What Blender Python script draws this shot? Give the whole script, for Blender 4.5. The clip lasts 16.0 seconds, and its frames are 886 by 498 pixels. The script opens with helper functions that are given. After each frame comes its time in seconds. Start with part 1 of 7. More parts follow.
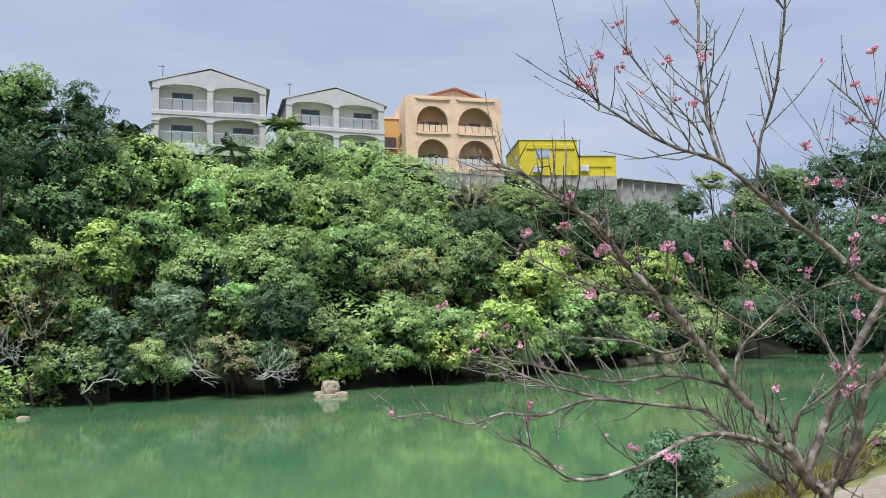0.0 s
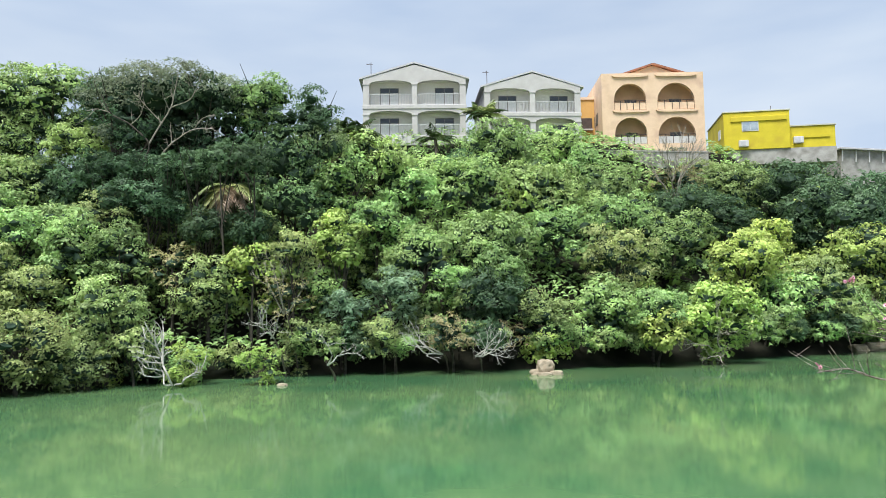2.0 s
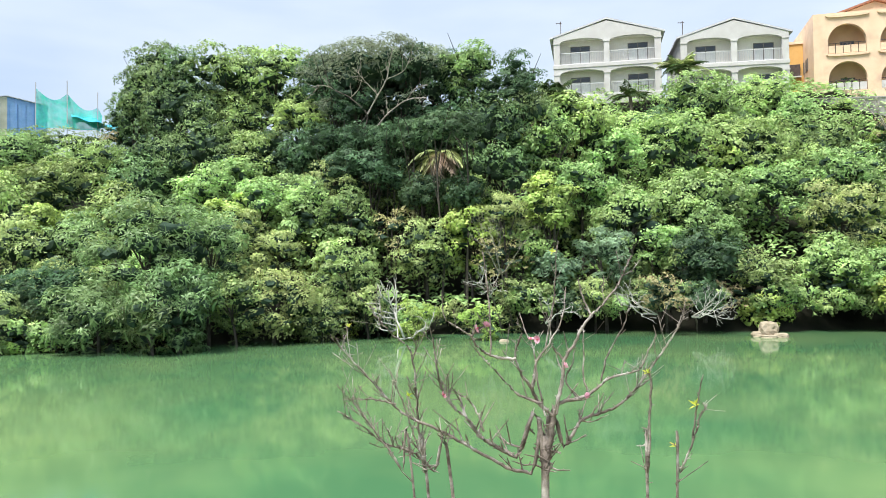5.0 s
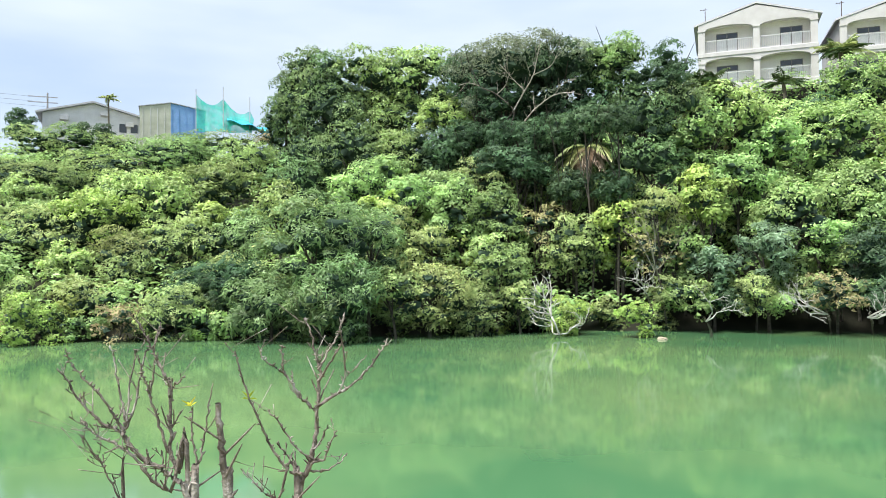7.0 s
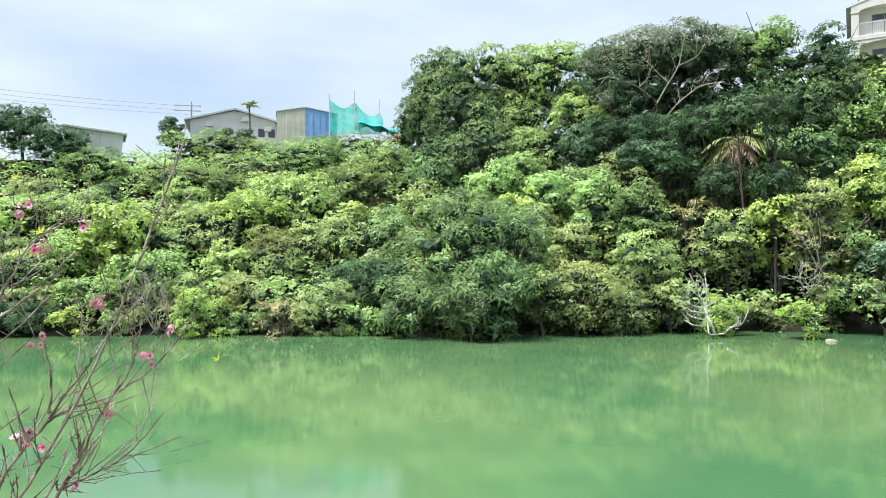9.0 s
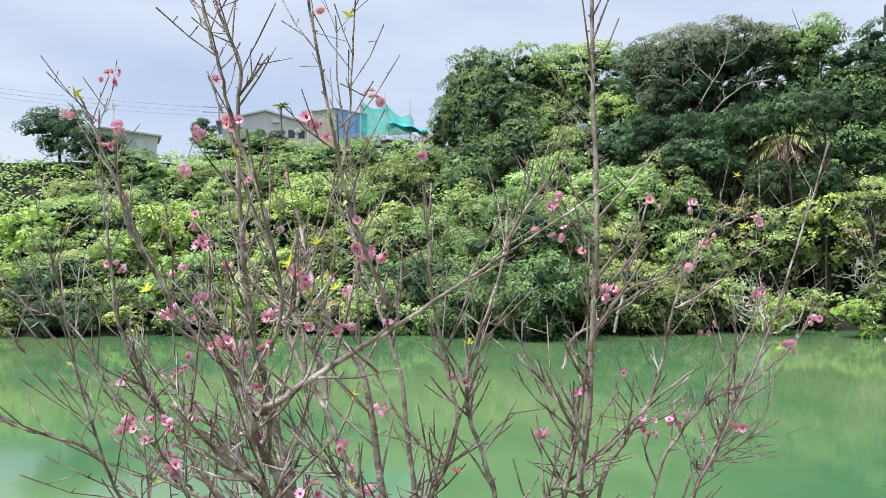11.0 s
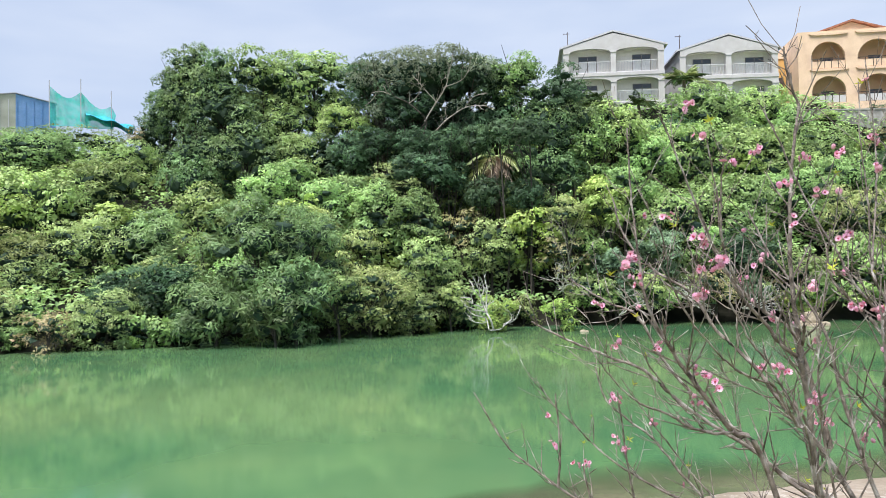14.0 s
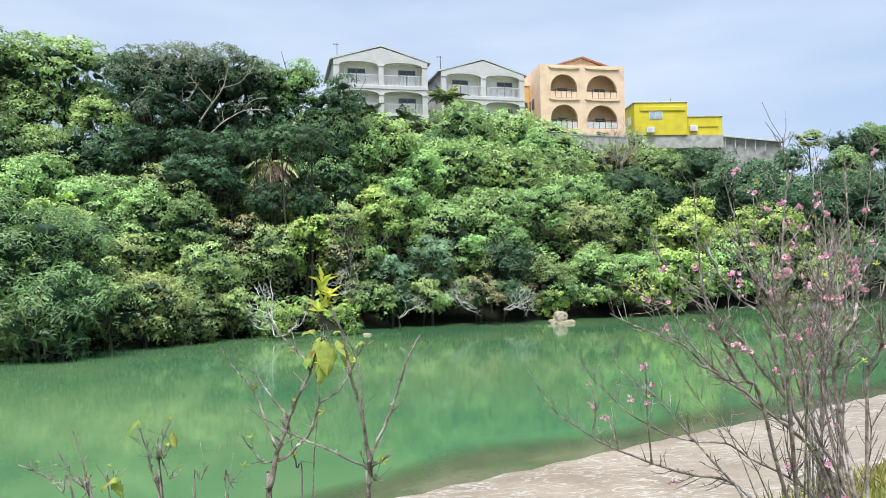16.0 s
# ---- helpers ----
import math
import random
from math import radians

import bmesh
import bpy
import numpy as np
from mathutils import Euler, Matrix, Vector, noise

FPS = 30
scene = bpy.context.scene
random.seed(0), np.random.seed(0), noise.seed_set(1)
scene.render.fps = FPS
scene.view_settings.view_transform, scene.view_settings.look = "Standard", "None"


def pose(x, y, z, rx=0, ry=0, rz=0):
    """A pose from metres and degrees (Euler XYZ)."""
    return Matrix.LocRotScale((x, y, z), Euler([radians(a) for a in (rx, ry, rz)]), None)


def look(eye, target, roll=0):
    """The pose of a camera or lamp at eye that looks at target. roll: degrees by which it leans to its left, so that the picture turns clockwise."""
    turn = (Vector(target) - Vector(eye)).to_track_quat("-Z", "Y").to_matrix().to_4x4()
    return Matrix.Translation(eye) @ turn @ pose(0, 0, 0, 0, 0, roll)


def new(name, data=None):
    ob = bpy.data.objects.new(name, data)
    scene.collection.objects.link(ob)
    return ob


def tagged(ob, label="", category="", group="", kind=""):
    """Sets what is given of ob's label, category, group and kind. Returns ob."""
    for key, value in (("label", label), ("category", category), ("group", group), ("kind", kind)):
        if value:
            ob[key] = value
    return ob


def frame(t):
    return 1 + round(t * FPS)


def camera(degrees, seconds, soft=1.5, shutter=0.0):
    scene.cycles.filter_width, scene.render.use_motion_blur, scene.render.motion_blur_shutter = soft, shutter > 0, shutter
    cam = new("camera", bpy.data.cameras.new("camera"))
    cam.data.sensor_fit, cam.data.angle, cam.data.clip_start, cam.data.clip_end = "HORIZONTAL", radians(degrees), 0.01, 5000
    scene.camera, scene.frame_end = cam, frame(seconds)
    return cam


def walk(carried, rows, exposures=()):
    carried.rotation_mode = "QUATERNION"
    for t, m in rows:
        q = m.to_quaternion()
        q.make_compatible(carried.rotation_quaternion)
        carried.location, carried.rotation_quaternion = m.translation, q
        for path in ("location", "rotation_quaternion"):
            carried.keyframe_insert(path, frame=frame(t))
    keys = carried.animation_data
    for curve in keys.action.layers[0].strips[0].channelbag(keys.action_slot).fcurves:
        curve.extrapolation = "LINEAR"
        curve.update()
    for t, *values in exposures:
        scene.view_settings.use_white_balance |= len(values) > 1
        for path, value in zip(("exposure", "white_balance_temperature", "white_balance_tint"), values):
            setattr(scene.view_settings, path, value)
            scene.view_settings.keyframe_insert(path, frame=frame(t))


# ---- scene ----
cam = camera(62.7, 16.0, soft=0.7)
PATH = [
    (0, (-0.431, 4.289, 3.56), (-0.121, 6.256, 3.753), -1.1),
    (0.5, (-0.796, 4.043, 3.553), (-0.577, 6.023, 3.733), -1.0),
    (1, (-1.193, 3.813, 3.533), (-1.097, 5.803, 3.704), -1.0),
    (1.5, (-1.548, 3.578, 3.523), (-1.592, 5.571, 3.687), -0.9),
    (2, (-1.884, 3.362, 3.514), (-2.075, 5.347, 3.667), -0.8),
    (2.5, (-2.206, 3.153, 3.507), (-2.52, 5.123, 3.641), -0.7),
    (3, (-2.531, 2.915, 3.499), (-2.938, 4.869, 3.612), -0.7),
    (3.5, (-2.885, 2.661, 3.493), (-3.365, 4.6, 3.581), -0.6),
    (4, (-3.271, 2.407, 3.506), (-3.806, 4.333, 3.575), -0.6),
    (4.2, (-3.412, 2.325, 3.517), (-3.966, 4.246, 3.581), -0.7),
    (6.3, (-4.976, 1.398, 3.523), (-5.796, 3.222, 3.567), -0.4),
    (6.5, (-5.129, 1.303, 3.529), (-5.982, 3.111, 3.574), -0.4),
    (7, (-5.508, 1.051, 3.517), (-6.442, 2.819, 3.56), -0.4),
    (7.5, (-5.897, 0.798, 3.504), (-6.909, 2.523, 3.546), -0.4),
    (8, (-6.272, 0.576, 3.501), (-7.349, 2.261, 3.542), -0.4),
    (8.5, (-6.665, 0.341, 3.5), (-7.8, 1.987, 3.54), -0.4),
    (9, (-7.036, 0.101, 3.499), (-8.224, 1.709, 3.539), -0.4),
    (9.5, (-7.396, -0.148, 3.499), (-8.622, 1.431, 3.538), -0.4),
    (9.7, (-7.534, -0.261, 3.499), (-8.772, 1.309, 3.538), -0.5),
    (11.8, (-8.933, -1.586, 3.48), (-10.082, 0.05, 3.524), -0.8),
    (12, (-9.062, -1.685, 3.467), (-10.169, -0.02, 3.511), -0.7),
    (12.5, (-9.416, -1.896, 3.475), (-10.394, -0.152, 3.52), -0.7),
    (13, (-9.765, -2.141, 3.47), (-10.589, -0.319, 3.517), -0.7),
    (13.5, (-10.14, -2.425, 3.469), (-10.793, -0.536, 3.516), -0.9),
    (14, (-10.561, -2.726, 3.468), (-11.027, -0.781, 3.517), -0.9),
    (14.5, (-10.994, -3.027, 3.47), (-11.273, -1.048, 3.519), -1.0),
    (15, (-11.388, -3.288, 3.495), (-11.489, -1.292, 3.544), -1.0),
    (15.5, (-11.84, -3.539, 3.501), (-11.773, -1.541, 3.551), -1.0),
    (16, (-12.307, -3.824, 3.515), (-12.096, -1.836, 3.568), -1.0),
]
walk(cam, [(t, look(eye, target, roll)) for t, eye, target, roll in PATH], exposures=((0.0, 0.08, 6080, 14), (1.0, 0.18, 6150, 12), (2.0, 0.4, 6300, 10), (4.0, 0.64, 6400, 10), (7.0, 0.76, 6450, 10), (9.5, 0.72, 6450, 9), (12.0, 0.38, 6300, 18), (13.5, 0.42, 6300, 18), (14.5, 0.48, 6100, 11), (16.0, 0.46, 6030, 10)))

# ---- light ----
SUN_EL, SUN_AZ = radians(65), radians(205)
world = bpy.data.worlds.new("sky")
scene.world = world
world.use_nodes = True
wn, wl = world.node_tree.nodes, world.node_tree.links
wn.clear()
w_out = wn.new("ShaderNodeOutputWorld")
w_mix = wn.new("ShaderNodeMixShader")
w_sky = wn.new("ShaderNodeTexSky")
w_sky.sky_type, w_sky.sun_disc = "NISHITA", False
w_sky.sun_elevation, w_sky.sun_rotation = SUN_EL, SUN_AZ
w_bg, w_cl = wn.new("ShaderNodeBackground"), wn.new("ShaderNodeBackground")
w_bg.inputs[1].default_value = 0.10
wl.new(w_sky.outputs[0], w_bg.inputs[0])
w_co, w_map = wn.new("ShaderNodeTexCoord"), wn.new("ShaderNodeMapping")
w_map.inputs["Scale"].default_value = (1.0, 1.0, 4.0)
wl.new(w_co.outputs["Generated"], w_map.inputs[0])
w_n1, w_n2 = wn.new("ShaderNodeTexNoise"), wn.new("ShaderNodeTexNoise")
for n, sc, de in ((w_n1, 2.2, 6), (w_n2, 1.1, 4)):
    n.inputs["Scale"].default_value, n.inputs["Detail"].default_value, n.inputs["Roughness"].default_value = sc, de, 0.5
    wl.new(w_map.outputs[0], n.inputs["Vector"])
w_r1, w_r2 = wn.new("ShaderNodeValToRGB"), wn.new("ShaderNodeValToRGB")
w_r1.color_ramp.elements[0].position, w_r1.color_ramp.elements[0].color = 0.32, (0.53, 0.645, 0.82, 1)
w_r1.color_ramp.elements[1].position, w_r1.color_ramp.elements[1].color = 0.66, (0.71, 0.79, 0.885, 1)
w_r2.color_ramp.elements[0].position, w_r2.color_ramp.elements[0].color = 0.30, (0.72, 0.72, 0.72, 1)
w_r2.color_ramp.elements[1].position, w_r2.color_ramp.elements[1].color = 0.55, (0.97, 0.97, 0.97, 1)
wl.new(w_n1.outputs["Fac"], w_r1.inputs[0])
wl.new(w_n2.outputs["Fac"], w_r2.inputs[0])
wl.new(w_r1.outputs[0], w_cl.inputs[0])
w_cl.inputs[1].default_value = 0.78
wl.new(w_r2.outputs[0], w_mix.inputs[0])
wl.new(w_bg.outputs[0], w_mix.inputs[1])
wl.new(w_cl.outputs[0], w_mix.inputs[2])
wl.new(w_mix.outputs[0], w_out.inputs[0])
sun = new("sun", bpy.data.lights.new("sun", "SUN"))
sun.data.energy, sun.data.angle, sun.data.color = 5.0, radians(24), (1.0, 0.97, 0.91)
sun_dir = Vector((math.sin(SUN_AZ) * math.cos(SUN_EL), math.cos(SUN_AZ) * math.cos(SUN_EL), math.sin(SUN_EL)))
sun.matrix_world = look(sun_dir * 60, (0, 0, 0))


# ---- materials ----
def material(name, rough=0.8, metal=0.0):
    m = bpy.data.materials.new(name)
    m.use_nodes = True
    b = m.node_tree.nodes["Principled BSDF"]
    b.inputs["Roughness"].default_value, b.inputs["Metallic"].default_value = rough, metal
    return m, m.node_tree.nodes, m.node_tree.links, b


def noise_mix(n, l, scale, c1, c2, lo=0.35, hi=0.65, detail=5.0, coord="Object"):
    co, tx, rp = n.new("ShaderNodeTexCoord"), n.new("ShaderNodeTexNoise"), n.new("ShaderNodeValToRGB")
    tx.inputs["Scale"].default_value, tx.inputs["Detail"].default_value = scale, detail
    l.new(co.outputs[coord], tx.inputs["Vector"])
    l.new(tx.outputs["Fac"], rp.inputs[0])
    e = rp.color_ramp.elements
    e[0].position, e[0].color, e[1].position, e[1].color = lo, (*c1, 1), hi, (*c2, 1)
    return rp, tx


def blend(n, l, a, b, fac, mode="MIX"):
    mx = n.new("ShaderNodeMix")
    mx.data_type, mx.blend_type = "RGBA", mode
    for sock, v in ((mx.inputs[0], fac), (mx.inputs[6], a), (mx.inputs[7], b)):
        if isinstance(v, (int, float)):
            sock.default_value = v
        elif isinstance(v, tuple):
            sock.default_value = (*v, 1)
        else:
            l.new(v, sock)
    return mx.outputs[2]


def bump(n, l, bsdf, height, strength=0.3, dist=0.02):
    bp = n.new("ShaderNodeBump")
    bp.inputs["Strength"].default_value, bp.inputs["Distance"].default_value = strength, dist
    l.new(height, bp.inputs["Height"])
    l.new(bp.outputs[0], bsdf.inputs["Normal"])


def surface(name, c1, c2, scale=3.0, rough=0.8, fine=40.0, stain=None, bump_s=0.2, metal=0.0):
    m, n, l, b = material(name, rough, metal)
    big, _ = noise_mix(n, l, scale, c1, c2)
    grain, gt = noise_mix(n, l, fine, (0.86, 0.86, 0.86), (1.08, 1.08, 1.08), 0.3, 0.7)
    col = blend(n, l, big.outputs[0], grain.outputs[0], 1.0, "MULTIPLY")
    if stain:
        st, _ = noise_mix(n, l, scale * 0.6, (0, 0, 0), (1, 1, 1), 0.52, 0.75, 8)
        col = blend(n, l, col, stain, st.outputs[0])
    l.new(col, b.inputs["Base Color"])
    bump(n, l, b, gt.outputs["Fac"], bump_s)
    return m


def leaf_mat(name, c1, c2, c3=None, trans=0.26, rough=0.5, vary=0.5):
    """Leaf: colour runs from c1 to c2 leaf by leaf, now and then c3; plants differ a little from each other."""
    m, n, l, b = material(name, rough)
    geo, ob = n.new("ShaderNodeNewGeometry"), n.new("ShaderNodeObjectInfo")
    rp = n.new("ShaderNodeValToRGB")
    e = rp.color_ramp.elements
    e[0].position, e[0].color, e[1].position, e[1].color = 0.0, (*c1, 1), 0.88, (*c2, 1)
    if c3:
        x = e.new(0.97)
        x.color = (*c3, 1)
    l.new(geo.outputs["Random Per Island"], rp.inputs[0])
    hs, mp = n.new("ShaderNodeHueSaturation"), n.new("ShaderNodeMapRange")
    mp.inputs[3].default_value, mp.inputs[4].default_value = 1 - vary * 0.55, 1 + vary * 0.6
    l.new(ob.outputs["Random"], mp.inputs[0])
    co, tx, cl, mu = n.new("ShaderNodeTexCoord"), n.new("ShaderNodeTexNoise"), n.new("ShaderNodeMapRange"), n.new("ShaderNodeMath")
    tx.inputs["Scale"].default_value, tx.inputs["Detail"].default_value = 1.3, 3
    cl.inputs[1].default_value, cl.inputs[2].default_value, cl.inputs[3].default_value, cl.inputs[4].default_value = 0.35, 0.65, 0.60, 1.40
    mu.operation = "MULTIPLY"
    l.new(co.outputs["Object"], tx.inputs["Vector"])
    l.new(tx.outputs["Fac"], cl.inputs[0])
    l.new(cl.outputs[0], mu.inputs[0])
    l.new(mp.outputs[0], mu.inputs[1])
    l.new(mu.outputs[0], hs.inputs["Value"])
    ma = n.new("ShaderNodeMath")
    ma.operation = "MULTIPLY_ADD"
    ma.inputs[1].default_value, ma.inputs[2].default_value = 0.036, 0.474
    fr = n.new("ShaderNodeMath")
    fr.operation = "FRACT"
    wide = n.new("ShaderNodeMath")
    wide.operation = "MULTIPLY"
    wide.inputs[1].default_value = 7.31
    l.new(ob.outputs["Random"], wide.inputs[0])
    l.new(wide.outputs[0], fr.inputs[0])
    l.new(fr.outputs[0], ma.inputs[0])
    l.new(ma.outputs[0], hs.inputs["Hue"])
    l.new(rp.outputs[0], hs.inputs["Color"])
    l.new(hs.outputs[0], b.inputs["Base Color"])
    b.inputs["Specular IOR Level"].default_value = 0.2
    tr, mx = n.new("ShaderNodeBsdfTranslucent"), n.new("ShaderNodeMixShader")
    bright = blend(n, l, hs.outputs[0], (1.1, 1.15, 0.85), 1.0, "MULTIPLY")
    l.new(bright, tr.inputs[0])
    mx.inputs[0].default_value = trans
    l.new(b.outputs[0], mx.inputs[1])
    l.new(tr.outputs[0], mx.inputs[2])
    l.new(mx.outputs[0], n["Material Output"].inputs[0])
    return m


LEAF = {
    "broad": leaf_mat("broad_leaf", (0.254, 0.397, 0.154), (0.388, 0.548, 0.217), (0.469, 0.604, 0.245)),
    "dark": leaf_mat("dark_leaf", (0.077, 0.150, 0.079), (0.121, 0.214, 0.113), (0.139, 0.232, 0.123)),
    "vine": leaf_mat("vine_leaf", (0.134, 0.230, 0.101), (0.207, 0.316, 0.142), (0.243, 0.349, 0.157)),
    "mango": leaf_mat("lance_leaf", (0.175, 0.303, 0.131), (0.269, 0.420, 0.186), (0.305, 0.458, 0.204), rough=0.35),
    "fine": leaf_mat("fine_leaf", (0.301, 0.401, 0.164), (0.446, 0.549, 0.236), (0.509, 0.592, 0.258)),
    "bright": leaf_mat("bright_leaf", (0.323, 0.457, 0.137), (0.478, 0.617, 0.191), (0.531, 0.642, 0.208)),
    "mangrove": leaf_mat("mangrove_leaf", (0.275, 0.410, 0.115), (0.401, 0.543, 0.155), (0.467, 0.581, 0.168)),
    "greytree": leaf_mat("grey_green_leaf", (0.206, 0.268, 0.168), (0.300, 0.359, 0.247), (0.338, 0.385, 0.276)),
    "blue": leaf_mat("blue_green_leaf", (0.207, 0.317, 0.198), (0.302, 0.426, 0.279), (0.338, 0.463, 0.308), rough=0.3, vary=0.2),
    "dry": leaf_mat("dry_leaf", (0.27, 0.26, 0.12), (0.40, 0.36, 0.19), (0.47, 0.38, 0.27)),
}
PALM = leaf_mat("palm_leaf", (0.045, 0.085, 0.035), (0.10, 0.15, 0.065), (0.14, 0.16, 0.08))
PALM_LIGHT = leaf_mat("palm_light_leaf", (0.24, 0.31, 0.13), (0.46, 0.52, 0.27))
PALM_DEAD = leaf_mat("palm_dead_leaf", (0.28, 0.22, 0.17), (0.50, 0.42, 0.34), trans=0.1, rough=0.8)
BARK = surface("bark", (0.09, 0.07, 0.05), (0.22, 0.19, 0.15), 6, 0.9, 60, bump_s=0.6)
# Darker copy of bark for trunks among leaves, with their shade in the colour.
SHADED_BARK = surface("shaded_bark", (0.030, 0.026, 0.020), (0.085, 0.075, 0.058), 6, 0.9, 60, bump_s=0.6)
PALE_BARK = surface("pale_bark", (0.24, 0.21, 0.17), (0.46, 0.42, 0.36), 6, 0.85, 60, bump_s=0.4)
# Cores for inner leaves; the crown's inside shade is put into their colour.
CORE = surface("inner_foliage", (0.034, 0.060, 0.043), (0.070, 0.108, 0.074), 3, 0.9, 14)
DRIFT = surface("bleached_wood", (0.42, 0.40, 0.36), (0.68, 0.66, 0.62), 6, 0.85, 60, bump_s=0.4)
# Dark soil, taken near black so its colour holds the undercut bank's shade.
SOIL = surface("shaded_hill_soil", (0.010, 0.013, 0.009), (0.030, 0.029, 0.021), 0.5, 0.95, 6, bump_s=0.6)
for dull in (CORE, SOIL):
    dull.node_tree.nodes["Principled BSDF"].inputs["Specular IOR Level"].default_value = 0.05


def water_mat():
    m, n, l, b = material("river_water", 0.07)
    # Tone patches in the base colour stand for silt and broad soft reflections.
    rp, _ = noise_mix(n, l, 0.12, (0.056, 0.147, 0.066), (0.119, 0.203, 0.084), 0.38, 0.62, 4)
    l.new(rp.outputs[0], b.inputs["Base Color"])
    b.inputs["IOR"].default_value = 1.33
    co, mp, nz = n.new("ShaderNodeTexCoord"), n.new("ShaderNodeMapping"), n.new("ShaderNodeTexNoise")
    mp.inputs["Scale"].default_value = (0.5, 0.9, 1)
    nz.inputs["Scale"].default_value, nz.inputs["Detail"].default_value = 0.26, 0.5
    l.new(co.outputs["Object"], mp.inputs[0])
    l.new(mp.outputs[0], nz.inputs["Vector"])
    bump(n, l, b, nz.outputs["Fac"], 0.016, 0.2)
    return m


WATER = water_mat()


# ---- small builders ----
def link(name, me, mat, parent=None, label=""):
    ob = new(name, me)
    if mat:
        me.materials.append(mat)
    if parent:
        ob.parent = parent
    if label:
        ob["label"] = label
    return ob


def part(name, bm, mat, parent, label=""):
    me = bpy.data.meshes.new(name)
    bm.to_mesh(me)
    bm.free()
    return link(name, me, mat, parent, label)


def thing(name, m, label, category, group="", kind=""):
    e = new(name)
    e.matrix_world = m
    return tagged(e, label, category, group, kind)


def pydata(name, verts, faces, mat, parent=None, label=""):
    me = bpy.data.meshes.new(name)
    me.from_pydata(verts, [], faces)
    me.update()
    return link(name, me, mat, parent, label)


def box(bm, x0, x1, y0, y1, z0, z1, bevel=0.0):
    r = bmesh.ops.create_cube(bm, size=1.0)
    for v in r["verts"]:
        v.co = Vector(((x0 + x1) / 2 + v.co.x * (x1 - x0), (y0 + y1) / 2 + v.co.y * (y1 - y0), (z0 + z1) / 2 + v.co.z * (z1 - z0)))
    if bevel:
        bmesh.ops.bevel(bm, geom=list({e for v in r["verts"] for e in v.link_edges}), offset=bevel, segments=1, affect="EDGES")
    return r["verts"]


def boxes(*rows, bevel=0.0):
    bm = bmesh.new()
    for row in rows:
        box(bm, *row, bevel=bevel)
    return bm


def prism(bm, pts, y0, y1):
    """A solid from an outline in x and z, from y0 to y1."""
    a = [bm.verts.new((x, y0, z)) for x, z in pts]
    b = [bm.verts.new((x, y1, z)) for x, z in pts]
    bm.faces.new(a)
    bm.faces.new(b[::-1])
    for i in range(len(pts)):
        j = (i + 1) % len(pts)
        bm.faces.new((a[j], a[i], b[i], b[j]))


def tube(verts, faces, pts, radii, sides=6):
    """Adds a tapering tube through pts to plain lists."""
    start = len(verts)
    for i, (p, r) in enumerate(zip(pts, radii)):
        d = (pts[min(i + 1, len(pts) - 1)] - pts[max(i - 1, 0)]).normalized()
        u = d.orthogonal().normalized()
        v = d.cross(u)
        for k in range(sides):
            a = 2 * math.pi * k / sides
            verts.append(p + (u * math.cos(a) + v * math.sin(a)) * r)
    for i in range(len(pts) - 1):
        for k in range(sides):
            a, b = start + i * sides + k, start + i * sides + (k + 1) % sides
            faces.append((a, b, b + sides, a + sides))


# ---- ground, water ----
SHORE_X = np.array([-130, -90, -70, -56, -45, -40.6, -33.6, -29, -25.7, -22, -17.2, -12.7, -8, -0.6, 4, 10.3, 19.4, 25, 36, 50, 80, 160])
SHORE_Y = np.array([-59.5, -23.5, -3.5, 8.5, 17.5, 21.5, 26, 29, 31.5, 35.5, 38.5, 40.5, 42.8, 43, 45.5, 49.3, 53.9, 58, 61.5, 67.5, 76.5, 96.5])
WIDE_X = np.array([-60, -50, -38, -30, -22, -15, -8, 10, 30, 80])
WIDE_D = np.array([44, 43, 42, 40, 34, 29, 26, 26, 28, 40])
TOP_X = np.array([-60, -40, -20, 20, 40, 60, 90])
TOP_Z = np.array([13.0, 13.2, 17.6, 18.6, 16.5, 15, 17])
NEAR_X = np.array([-130, -60, -30, -12.4, -6, 1, 5.7, 10.4, 16.4, 40, 80, 160])
NEAR_Y = np.array([-80, -28, -6, 7.3, 10.7, 14.1, 16.3, 19.3, 24.2, 38, 54, 84])


def ground(x, y):
    """The height of the ground; the water stands at 0."""
    x, y = np.asarray(x, float), np.asarray(y, float)
    d = y - np.interp(x, SHORE_X, SHORE_Y)
    u = np.clip(d / np.interp(x, WIDE_X, WIDE_D), 0, 1)
    far = np.interp(x, TOP_X, TOP_Z) * u**1.15 + np.clip(d, 0, 1) * 0.5
    e = np.interp(x, NEAR_X, NEAR_Y) - y
    near = 0.05 * np.clip(e, 0, 3) + 0.14 * np.clip(e - 3, 0, 5) + 0.45 * np.clip(e - 7.0, 0, 2.6)
    bed = -np.clip(np.minimum(-d, -e) * 0.22, 0.0, 1.8)
    return np.where(d > 0, far, np.where(e > 0, near, bed))


